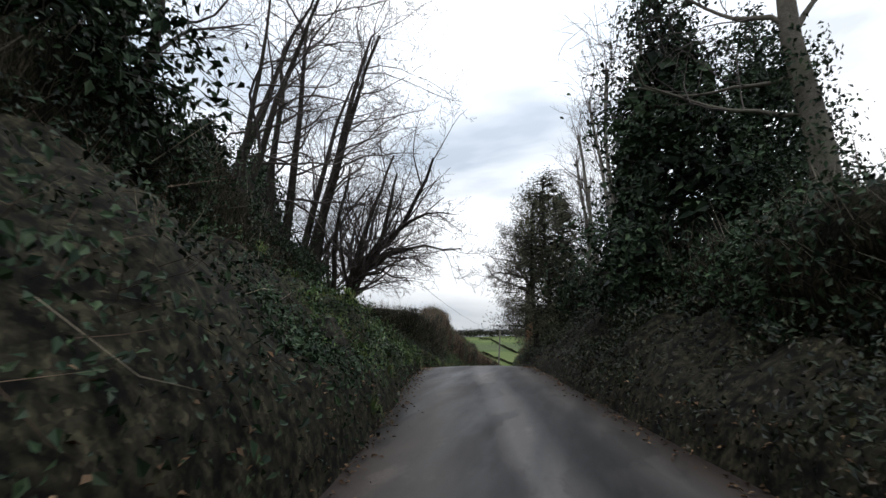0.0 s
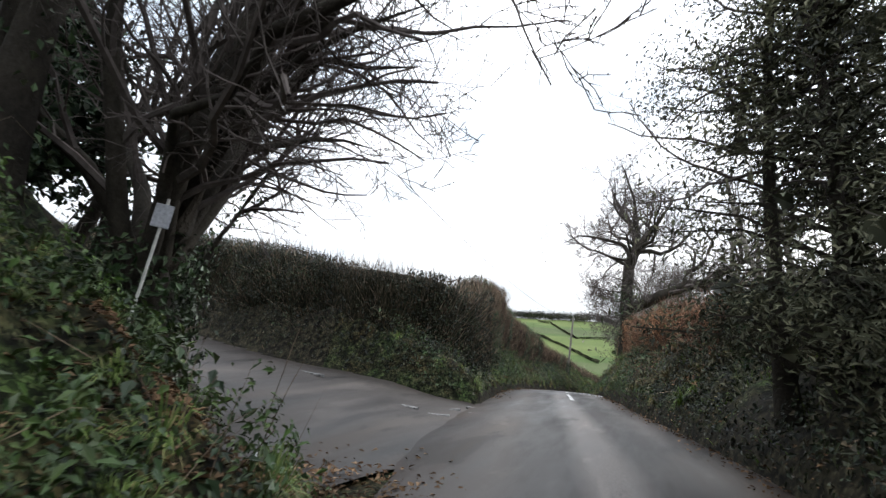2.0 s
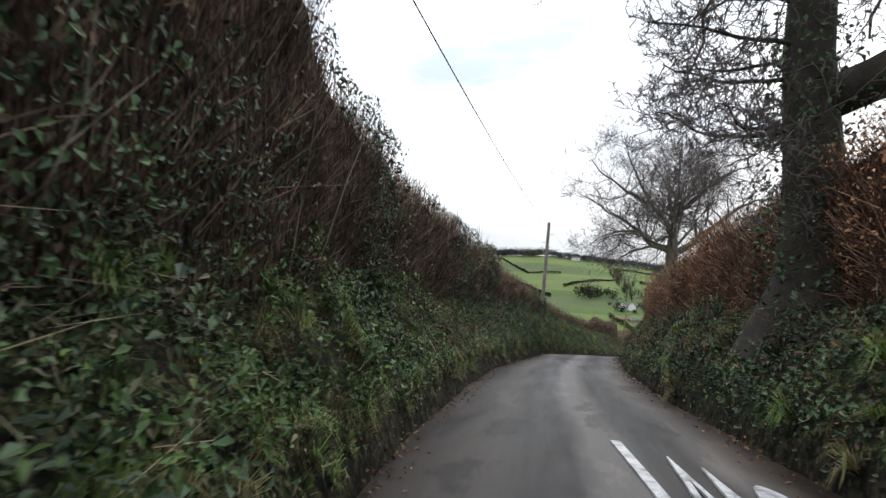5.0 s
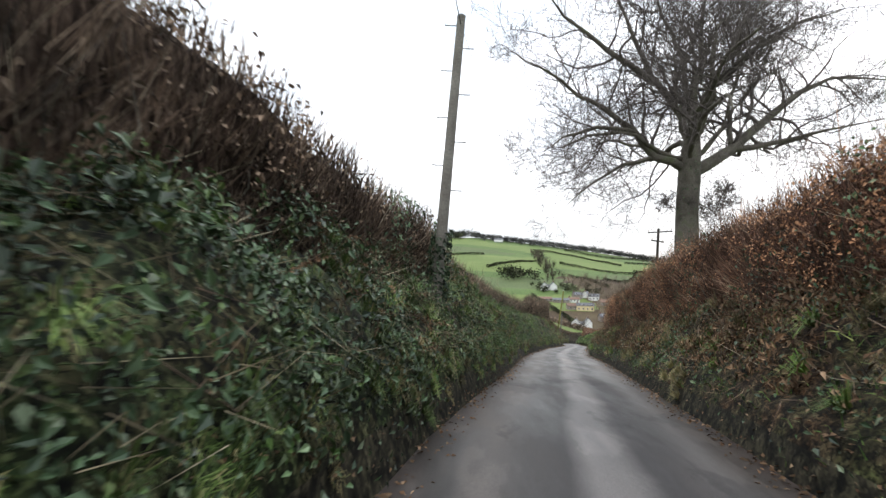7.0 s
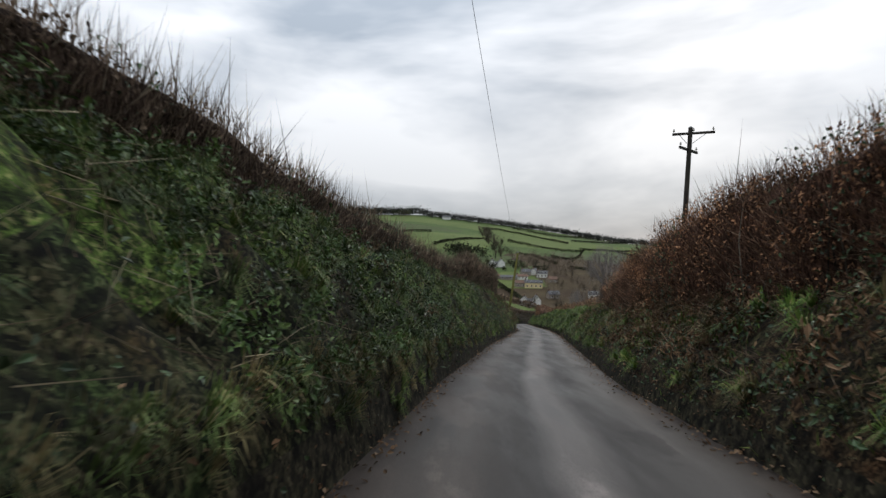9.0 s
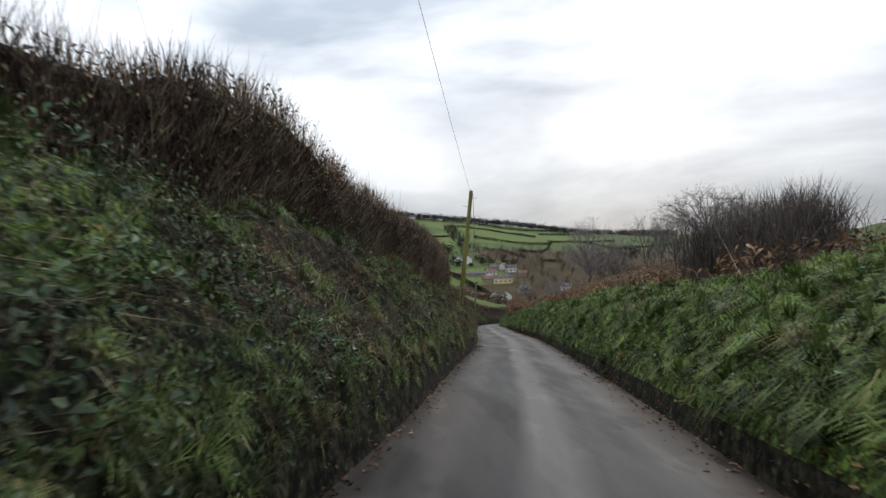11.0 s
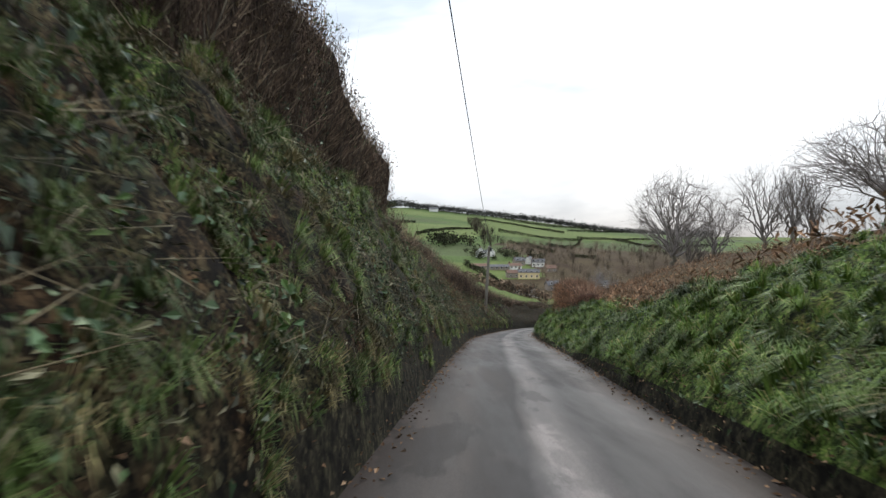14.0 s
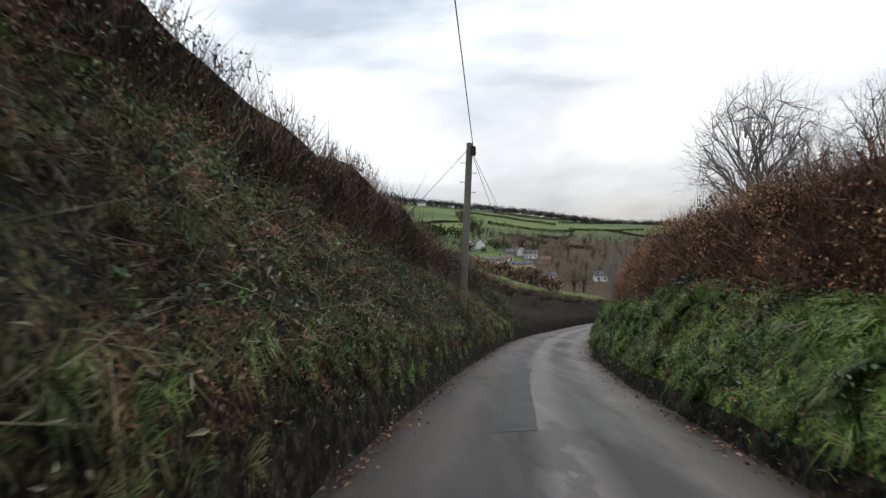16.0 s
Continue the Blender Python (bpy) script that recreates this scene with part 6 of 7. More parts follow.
# a leafy evergreen whose loose sprays hang out over the lane
SPRAY = on_land(-0.75, 18.9, 0.1)
zs0 = SPRAY[2]
rt = random.Random(57)
t = crown(57, [(0, 0, -0.4, 0.10), (-0.1, 0, 1.2, 0.085), (-0.15, -0.05, 2.6, 0.07), (-0.1, 0, 4.2, 0.05), (0.0, 0, 5.4, 0.02)],
          [(2.5 + 0.22 * k, 180 + rt.uniform(-70, 30), rt.uniform(8, 38), rt.uniform(1.1, 2.0), 0.03, rt.uniform(0.0, 0.3)) for k in range(12)] + [(2.1 + 0.26 * k, rt.uniform(-60, 150), rt.uniform(0, 40), rt.uniform(0.8, 1.5), 0.025, 0.1) for k in range(12)], (6, 4), 0.22, 0.6, 0.003, (0.3, 0.5))
spray = plant(t, SPRAY, "loose-leaved dark evergreen reaching out over the lane", M_BARK_DARK, M_TWIGTREE, 1, "evergreen_tree", (7, 4, 3, 3))
tips = np.array([q[-1] for q, _ in t[3]]) + np.array(SPRAY)
tips = tips[(rng.uniform(0, 1, len(tips)) < 0.7) & (tips[:, 2] > 3.35) & (tips[:, 0] > -2.3)]
p = np.repeat(tips, 15, 0) + rng.normal(0, 0.11, (len(tips) * 15, 3))
v, f = leaves(p, unit(rng.normal(0, 1, p.shape) + np.array([0, 0, 0.6])), 0.06, 1.0, 0.3, 0.03, 0.42)
part_np("foliage", v, f, M_SPRAY, spray, "clusters of dull dark leaves", kind="stuff")

# the ivy-clad tree by the holly, its bare boughs reaching across
IVYTREE = on_land(3.9, 8.2, 0.1)
t = crown(61, [(0, 0, -0.5, 0.26), (0, 0, 1.0, 0.21), (-0.05, 0, 2.6, 0.18), (-0.15, 0.1, 4.2, 0.15), (-0.1, 0.1, 6.0, 0.11), (0.1, 0.2, 8.0, 0.05)],
          [(2.9, 160, 6, 3.2, 0.05, 0.1), (3.6, 140, 20, 3.0, 0.05, 0.1), (4.4, 165, 55, 3.0, 0.06, 0.1), (4.2, 40, 45, 3.0, 0.07, 0.1), (5.0, 100, 50, 3.0, 0.06, 0.2), (5.4, 300, 50, 2.8, 0.05, 0.2), (6.0, 200, 50, 2.6, 0.05, 0.2), (6.6, 20, 55, 2.4, 0.04, 0.2)],
          (5, 4, 4), 0.24, 0.58, 0.004)
ivytree = plant(t, IVYTREE, "bare grey tree with an ivy-clad trunk beside the holly", M_BARK, M_TWIGTREE, 2, "ash_tree", (9, 6, 4, 3, 3))
ivy_on(ivytree, t, IVYTREE, 4.2, 3200, 0.085, (0,), M_EVERGREEN, 0.34)

# bare poles of young trees among the evergreens
for k, (x, y, h) in enumerate([(1.6, 14.2, 8.5), (2.1, 17.6, 8.0), (3.2, 18.8, 8.5), (1.4, 20.8, 6.5), (2.6, 22.4, 6.5), (4.0, 21.0, 7.5), (1.0, 23.6, 5.0), (4.6, 24.5, 6.0), (3.0, 26.5, 5.0), (-0.1, 26.2, 3.4), (0.5, 25.0, 4.4), (1.3, 27.4, 3.6), (1.2, 16.9, 7.5), (2.0, 15.4, 8.5), (2.7, 13.0, 9.0), (0.9, 19.8, 6.5), (1.8, 19.0, 7.5)]):
    t = grow_tree(70 + k, h * 0.35, 0.45, 0.075, h * 0.85, 4, (rng.normal(0, 0.06) - 0.05, rng.normal(0, 0.06)), 14, 0.10, 0.4, 0.45, (6, 5), 0, 0.003, 0.3)
    plant(t, on_land(x, y, 0.1), "slender pale-barked bare young tree behind the bank", M_BARK_PALE, M_TWIGTREE, 1, "young_tree", (7, 4, 3, 3))


def field_tree(seed, x, y, height, label, wide=0.8, fork=0.2, squat=0.0, limbs=22, fine=0.014):
    """A bare tree whose limbs and twigs end on a rounded crown: wide is its half width over its height, fork where the limbs part."""
    r = np.random.default_rng(seed)
    h = height
    z_mid, up, out = h * (0.5 + 0.5 * squat), h * (0.5 - 0.5 * squat), h * wide
    trunk = np.array([(r.normal(0, 0.02) * h * k * 0.2, r.normal(0, 0.02) * h * k * 0.2, z * h) for k, z in enumerate((-0.05, 0.04, 0.12, fork, fork + 0.12))])
    tubes = {0: [([Vector(q) for q in trunk], [0.034 * h, 0.027 * h, 0.024 * h, 0.021 * h, 0.012 * h])]}

    def shell(az, el, f):
        """A place in the crown, f of the way out to its rounded skin."""
        rough = 1 + 0.16 * math.sin(3 * az + seed) * math.cos(2 * el) + r.normal(0, 0.045)
        return np.array([math.cos(az) * math.cos(el) * out, math.sin(az) * math.cos(el) * out, z_mid + math.sin(el) * up]) * np.array([f * rough, f * rough, 1]) - np.array([0, 0, math.sin(el) * up * (1 - f * rough)])

    def course(p, q, n, rise, kink):
        u = np.linspace(0, 1, n + 1)[:, None]
        c = p * (1 - u) + q * u + np.array([0, 0, 1.0]) * rise * u * (1 - u)
        c[1:-1] += r.normal(0, kink, (n - 1, 3))
        return c

    def put(level, c, r0, r1):
        tubes.setdefault(level, []).append(([Vector(w) for w in c], list(np.maximum(np.linspace(r0, r1, len(c)), fine * 0.6))))

    for k in range(limbs):
        az = 2.39996 * k + r.normal(0, 0.2)
        el = math.asin(min(1, max(-1, -0.28 + 1.26 * (k + 0.5) / limbs)))
        st = trunk[3] * (1 - k / limbs) + trunk[4] * k / limbs
        a = course(st, shell(az, el, 0.78), 7, h * 0.10, h * 0.018)
        put(1, a, 0.011 * h, 0.003 * h)
        for c in range(9):
            j = int(r.integers(2, 8))
            e2 = el + r.normal(0, 0.3)
            b = course(a[j], shell(az + r.normal(0, 0.34) / max(0.35, math.cos(el)), e2, r.uniform(0.82, 0.98)), 4, h * 0.03, h * 0.014)
            put(2, b, 0.0045 * h, fine)
            for d in range(6):
                jj = int(r.integers(1, 5))
                e = b[jj] + unit(b[-1] - b[0]) * h * r.uniform(0.03, 0.1) + r.normal(0, 0.045 * h, 3)
                m = course(b[jj], e, 2, 0.0, h * 0.008)
                put(3, m, fine * 1.1, fine * 0.7)
                for g in range(3):
                    g0 = m[1] if g < 2 else m[2]
                    put(4, np.stack([g0, g0 + unit(e - b[jj]) * h * 0.03 + r.normal(0, 0.028 * h, 3)]), fine * 0.8, fine * 0.5)
    return plant(tubes, on_land(x, y, 0.1), label, M_BARK, M_FARTWIG, 1, "field_tree", (8, 5, 3, 3, 3))


field_tree(201, 53.5, 184.5, 12.0, "rounded bare oak on the hillside", 0.72, 0.22, 0.12, 26)
field_tree(202, 61.5, 188, 10.5, "bare oak beside its neighbour on the hillside", 0.66, 0.22, 0.12)
field_tree(203, 34.5, 193.5, 13.0, "tall bare ash with a fan of upright limbs", 0.42, 0.14, 0.06, 20, 0.009)
for k, (x, y, h) in enumerate([(37.8, 196, 7.5), (41.0, 195.5, 9.5), (45.8, 193.5, 11), (48.0, 191.5, 10.5), (38, 234, 8), (41, 240, 9), (51.5, 193, 10)]):
    field_tree(210 + k, x, y, h, "bare young tree in a line on the hillside", 0.24 + 0.06 * (k % 3), 0.14, 0.05, 10, 0.009)


def bare_shrub(x, y, height, width, label):
    """A clump of upright bare stems."""
    pl = on_land(x, y, 0.05)
    ob = thing("bare_shrub", label, "shrub", pl, "shrubs on the bank")
    k = 1100
    p = np.array(pl) + rng.normal(0, 1, (k, 3)) * np.array([width * 0.3, width * 0.3, 0]) + np.array([0, 0, 1.0]) * rng.uniform(0, height * 0.6, (k, 1)) ** 1.1
    v, q, t = spikes(p, np.array([0, 0, 1.0]) + rng.normal(0, 0.26, (k, 3)), height * 0.36, 0.008, 0.25, True)
    part_np("stem_growth", v, [q, t], M_TWIGTREE, ob, "upright bare stems", kind="stuff")
    k = 460
    p = np.array(pl) + rng.normal(0, 1, (k, 3)) * np.array([width * 0.36, width * 0.36, 0]) + np.array([0, 0, 1.0]) * rng.uniform(0, height * 0.75, (k, 1))
    v, f = leaves(p, unit(rng.normal(0, 1, (k, 3))), 0.035, 1.1, 0.3, 0.03)
    part_np("leaf_growth", v, f, M_BEECH, ob, "", kind="stuff")


for x, y, h, w in [(7.6, 106.8, 2.1, 1.1), (8.1, 106.0, 2.4, 1.2), (8.0, 104.9, 2.3, 1.2), (8.9, 105.2, 2.3, 1.3), (7.9, 103.6, 2.0, 1.2)]:
    bare_shrub(x, y, h, w, "bare upright shrub on the edge of the grass bank")


# ---- poles and wires ----
def lerp3(a, b, u):
    return np.array(a) * (1 - u) + np.array(b) * u


def timber_pole(base, top, r0, r1, mat, label):
    ob = thing("telegraph_pole", label, "pole", tuple(base))
    u = np.linspace(-0.08, 1, 9)
    v, f = tube(np.array([lerp3(base, top, k) for k in u]), np.interp(u, [0, 1], [r0, r1]), 14)
    part_np("shaft", v, f, mat, ob, "", True)
    v, f = tube(np.array([lerp3(base, top, k) for k in (1.0, 1.003, 1.012)]), [r1 * 1.06, r1 * 1.08, 0.01], 14)
    part_np("cap", v, f, M_STEEL, ob, "dull metal cap")
    return ob


def rungs(ob, base, top, us, reach=0.17, flip=1):
    a = unit(np.array(top) - np.array(base))
    s = unit(np.cross(a, np.array([0, 1.0, 0])))
    for k, u in enumerate(us):
        p = lerp3(base, top, u)
        e = s * flip * (1 if k % 2 else -1)
        v, f = tube(np.stack([p + e * 0.06, p + e * (0.1 + reach), p + e * (0.1 + reach) + np.array([0, 0, 0.035])]), [0.011, 0.011, 0.009], 6)
        part_np("step_iron", v, f, M_STEEL, ob, "")


P1A, P1B = (-6.99, 58.57, -3.0), (-6.58, 59.33, 3.42)
P2A, P2B = (1.77, 116.22, -10.6), (2.63, 116.28, -4.07)
P3A, P3B = (8.72, 167.6, -16.5), (9.02, 167.68, -11.72)
P4A, P4B = (7.45, 95.95, -6.2), (7.83, 96.0, 2.3)

pole = timber_pole(P1A, P1B, 0.105, 0.074, M_POLE, "weathered grey telegraph pole with step irons and ivy at its foot")
rungs(pole, P1A, P1B, np.arange(0.52, 0.98, 0.065))
k = 1500
u = rng.uniform(0, 0.5, k) ** 1.3
out = unit(rng.normal(0, 1, (k, 3)) * np.array([1, 1, 0.3]))
p = np.array([lerp3(P1A, P1B, q) for q in u]) + out * (0.13 + rng.uniform(0, 0.13, (k, 1)) * (0.9 - u[:, None] * 1.5))
v, f = leaves(p, out, 0.075, 0.9, 0.4, 0.03)
part_np("ivy", v, f, M_IVY, pole, "dark ivy round the foot", kind="stuff")

pole = timber_pole(P2A, P2B, 0.108, 0.082, M_POLE_ALGAE, "yellow-green algae-stained telegraph pole with step irons")
rungs(pole, P2A, P2B, np.arange(0.60, 0.98, 0.06))
v, f = tube(np.array([lerp3(P2A, P2B, q) + np.array([0.03, -0.115 + 0.02 * q, 0]) for q in (0.05, 0.15, 0.22, 0.3, 0.36)]), [0.02] * 5, 6)
part_np("cable_guard", v, f, M_WIRE, pole, "black cable guard near the ground")
for q in (0.25, 0.268):
    v, f = tube(np.array([lerp3(P2A, P2B, q), lerp3(P2A, P2B, q + 0.006)]), [0.109, 0.109], 14)
    part_np("band", v, f, M_STEEL, pole, "steel band")

pole = timber_pole(P3A, P3B, 0.12, 0.095, M_POLE, "grey telegraph pole with a junction box, ivy-stained foot")
rungs(pole, P3A, P3B, np.arange(0.7, 0.93, 0.06), 0.14)
bm = bmesh.new()
box(bm, 0.12, -0.1, 4.42, 0.27, 0.06, 4.7)
bmesh.ops.bevel(bm, geom=bm.edges[:], offset=0.02, segments=2, affect="EDGES")
jb = part("junction_box", bm, M_WIRE, pole, "black junction box")
jb.location = (0.2, 0.05, 0)

pole = timber_pole(P4A, P4B, 0.14, 0.10, M_POLE_DARK, "dark tarred power pole with two crossarms behind the hedge")


def crossarm(a, b, posts):
    a, b = np.array(a), np.array(b)
    d = unit(b - a)
    s = unit(np.cross(d, [0, 0, 1.0])) * 0.045
    z = np.array([0, 0, 0.055])
    c = [a - s - z, a + s - z, a + s + z, a - s + z, b - s - z, b + s - z, b + s + z, b - s + z]
    f = [[0, 1, 2, 3], [7, 6, 5, 4], [0, 4, 5, 1], [1, 5, 6, 2], [2, 6, 7, 3], [3, 7, 4, 0]]
    arm = part_np("crossarm", np.array(c), np.array(f), M_POLE_DARK, pole, "")
    for q in posts:
        o = a + (b - a) * q + z
        v, ff = tube(np.array([o, o + [0, 0, 0.05], o + [0, 0, 0.07], o + [0, 0, 0.12], o + [0, 0, 0.14], o + [0, 0, 0.2]]), [0.012, 0.012, 0.05, 0.05, 0.035, 0.02], 8)
        part_np("insulator", v, ff, M_PORCELAIN, pole, "pale insulator")


crossarm((6.98, 96.0, 1.98), (8.93, 95.9, 2.12), (0.03, 0.5, 0.97))
crossarm((7.15, 95.6, 1.32), (8.4, 96.5, 1.22), (0.05, 0.95))
v, f = tube(np.array([(7.3, 95.98, 1.95), (7.78, 96.0, 1.45)]), [0.015, 0.015], 5)
part_np("brace", v, f, M_STEEL, pole, "")
v, f = tube(np.array([(8.5, 95.93, 2.02), (7.82, 96.0, 1.5)]), [0.015, 0.015], 5)
part_np("brace", v, f, M_STEEL, pole, "")


def wire(a, b, sag, label, r=0.011):
    u = np.linspace(0, 1, 40)
    p = np.array([lerp3(a, b, k) for k in u])
    p[:, 2] -= sag * 4 * u * (1 - u)
    v, f = tube(p, [r] * 40, 5)
    ob = new("overhead_wire", mesh_from("overhead_wire", v, f, M_WIRE, True))
    return tagged(ob, label, "cable", "overhead wires")


top1, top2, top3 = np.array(P1B) - [0, 0, 0.15], np.array(P2B) - [0, 0, 0.12], np.array(P3B) - [0, 0, 0.1]
wire((-8.4, -14, 11.95), top1, 2.91, "black telephone wire running down to the first pole", 0.009)
wire(top1, top2, 0.9, "thin telephone wire slung between two poles", 0.004)
wire(top2 + np.array([0.07, 0, 0]), top3 + np.array([0.1, 0, 0]), 0.6, "black telephone wire slung between two poles above the lane", 0.011)
wire(top3, (24, 240, -20), 1.2, "thin telephone wire running on into the valley", 0.010)
wire(top3, (13.5, 185, -15.2), 0.05, "thin telephone wire dropping to the roadside", 0.008)
wire(top3, (5.6, 176, -14.6), 0.05, "thin stay wire dropping behind the hedge", 0.008)

# ---- paint on the road ----
def on_road(pts, lift=0.008):
    p = np.array(pts, float)
    t = np.clip((p[:, 0] - edge_left(p[:, 1])) / (edge_right(p[:, 1]) - edge_left(p[:, 1])), 0, 1)
    z = road_z(p[:, 1]) + 0.045 * (1 - (2 * t - 1) ** 2) + 0.0125 + lift
    return np.column_stack([p, z])


def centre_dash(x0, y0, x1, y1, w=0.10):
    n = 8
    c = np.stack([np.linspace(x0, x1, n), np.linspace(y0, y1, n)], 1)
    d = unit(c[-1] - c[0])
    s = np.array([d[1], -d[0]]) * w / 2
    L, R = on_road(c - s), on_road(c + s)
    v = np.concatenate([L, R, L - [0, 0, 0.03], R - [0, 0, 0.03]])
    i = np.arange(n - 1)
    f = np.concatenate([np.stack([i, i + n, i + n + 1, i + 1], 1), np.stack([i + 2 * n, i, i + 1, i + 2 * n + 1], 1), np.stack([i + n, i + 3 * n, i + 3 * n + 1, i + n + 1], 1)])
    ob = new("centre_line", mesh_from("centre_line", v, f, M_PAINT))
    ob.parent = road
    return ob


centre_dash(-3.75, 27.3, -4.27, 31.4)
centre_dash(-4.55, 34.2, -4.99, 38.5)

font = bpy.data.curves.new("slow_lettering", "FONT")
font.body = "SLOW"
font.extrude = 0.012
font.align_x = "CENTER"
tmp = new("slow_tmp", font)
bpy.context.view_layer.update()
me = bpy.data.meshes.new_from_object(tmp.evaluated_get(bpy.context.evaluated_depsgraph_get()))
bpy.data.objects.remove(tmp)
co = np.zeros(len(me.vertices) * 3)
me.vertices.foreach_get("co", co)
co = co.reshape(-1, 3)
co[:, 0] *= 1.42 / (co[:, 0].max() - co[:, 0].min())
h = co[:, 1].max()
gx, gy = -co[:, 0], -co[:, 1] / h * 2.4
wx = -3.93 + gx - (gy + 1.2) * 0.05
wy = 38.1 + gy - 1.2 * (gx + 0.7)
g = on_road(np.stack([wx, wy], 1), 0.006)
g[:, 2] += co[:, 2]
me.vertices.foreach_set("co", g.ravel())
me.materials.append(M_PAINT)
me.update()
slow = new("slow_lettering", me)
slow.parent = road
tagged(slow, "worn white word SLOW painted for oncoming traffic")

for x, y, long, wide, turn in [(-5.95, 20.75, 0.55, 0.09, -23), (-5.3, 20.5, 0.42, 0.1, 12), (-5.15, 22.45, 0.42, 0.1, -8), (-4.9, 21.3, 0.26, 0.09, -35), (-5.35, 21.65, 0.24, 0.09, 70), (-8.9, 22.2, 1.5, 0.07, -30)]:
    bm = bmesh.new()
    for k in range(4):
        u0, u1 = -long / 2 + long * k / 4, -long / 2 + long * (k + 1) / 4
        box(bm, u0, -wide / 2 * (0.8 + 0.1 * k), -0.03, u1, wide / 2, 0.004)
    ob = part("give_way_mark", bm, M_PAINT_WORN, side_road, "worn white give-way dash")
    ob.matrix_basis = pose(x, y, float(junction_z(x, y, side_road_place(np.array(x), np.array(y))[1]) + (vnoise(x, y, 0.9, 21) - 0.5) * 0.025), 0, 0, turn)


def road_patch(y0, y1, s0, s1, mat, label):
    """A repair in the road between two places across its width."""
    n, k = max(3, int((y1 - y0) / 0.25)), 5
    Y, S = np.meshgrid(np.linspace(y0, y1, n), np.linspace(s0, s1, k), indexing="ij")
    S = S + (vnoise(Y, S * 9, 1.3, 88) - 0.5) * 0.02
    X = edge_left(Y) + (edge_right(Y) - edge_left(Y)) * S
    z = road_z(Y) + 0.045 * (1 - (2 * S - 1) ** 2) + (vnoise(X, Y, 0.9, 21) - 0.5) * 0.025 + 0.004
    i, j = np.meshgrid(np.arange(n - 1), np.arange(k - 1), indexing="ij")
    a = (i * k + j).ravel()
    ob = new("road_patch", mesh_from("road_patch", np.stack([X, Y, z], -1).reshape(-1, 3), np.stack([a, a + 1, a + k + 1, a + k], 1), mat, True))
    ob.parent = road
    return tagged(ob, label)


road_patch(157.5, 163.5, 0.36, 0.49, M_PATCH_DARK, "dark square-cut asphalt repair")

# a drain at the road edge below the yellow-green pole
gx, gy = 2.62, 115.5
drain = thing("drain_grate", "rusty iron drain grate at the road edge", "drain", (gx, gy, float(road_z(gy)) + 0.012))
bm = bmesh.new()
for x0, y0, x1, y1 in [(-0.22, -0.2, -0.19, 0.2), (0.19, -0.2, 0.22, 0.2), (-0.19, -0.2, 0.19, -0.17), (-0.19, 0.17, 0.19, 0.2)]:
    box(bm, x0, y0, -0.05, x1, y1, 0.016)
part("frame", bm, M_POLE_DARK, drain)
for k in range(7):
    bm = bmesh.new()
    box(bm, -0.165 + k * 0.05, -0.17, -0.05, -0.135 + k * 0.05, 0.17, 0.012)
    part("bar", bm, M_POLE_DARK, drain)

# ---- sign, posts and litter ----
sx, sy, sz = on_land(-6.7, 15.75)
sign = thing("road_sign", "small pale blue sign on a leaning white post beneath the trees", "sign", (sx, sy, sz))
bm = bmesh.new()
bmesh.ops.create_cone(bm, cap_ends=True, segments=10, radius1=0.014, radius2=0.014, depth=2.3 - sz, matrix=Matrix.Translation((0, 0, (1.9 - sz) / 2)))
part("post", bm, M_WHITE, sign, "thin white post")
bm = bmesh.new()
box(bm, -0.085, -0.034, 1.82 - sz, 0.085, -0.022, 2.04 - sz)
bmesh.ops.bevel(bm, geom=bm.edges[:], offset=0.005, segments=1, affect="EDGES")
part("plate", bm, M_SIGN, sign, "pale blue-grey rectangular plate")
sign.rotation_euler = (0, radians(9), radians(25))
for x, y, h, w in [(-6.2, 15.9, 0.75, 0.09), (-6.0, 16.1, 0.72, 0.05)]:
    bm = bmesh.new()
    box(bm, -w / 2, -w / 2, -0.3, w / 2, w / 2, h)
    bmesh.ops.bevel(bm, geom=bm.edges[:], offset=0.01, segments=1, affect="EDGES")
    me = bpy.data.meshes.new("marker_post")
    bm.to_mesh(me)
    bm.free()
    me.materials.append(M_POLE)
    ob = tagged(new("marker_post", me), "short weathered pale post at the junction corner", "post", "marker posts")
    ob.location = on_land(x, y)
    ob.rotation_euler = (0, radians(6), radians(30))


def litter(x, y, size, seed, label):
    r = random.Random(seed)
    bm = bmesh.new()
    bmesh.ops.create_icosphere(bm, subdivisions=2, radius=size)
    for v in bm.verts:
        v.co = Vector((v.co.x * r.uniform(0.8, 1.3), v.co.y * r.uniform(0.6, 1.0), abs(v.co.z) * r.uniform(0.25, 0.75)))
    me = bpy.data.meshes.new("plastic_bag")
    bm.to_mesh(me)
    bm.free()
    me.materials.append(M_BAG)
    ob = tagged(new("plastic_bag", me), label, "litter", "litter on the bank")
    px, py, pz = on_land(x, y)
    ob.location = (px, py, pz + 0.08)
    ob.rotation_euler = (0, radians(-30), r.uniform(0, 3))


litter(10.95, 145.6, 0.16, 1, "crumpled white plastic bag lying in the grass")
litter(11.45, 145.9, 0.15, 2, "torn white plastic bag among bank grass")
litter(11.8, 146.6, 0.10, 4, "scrap of white plastic in the grass")
litter(-5.05, 15.5, 0.07, 5, "scrap of white paper on the verge")
litter(-5.45, 16.2, 0.06, 6, "torn white wrapper lying on the verge")

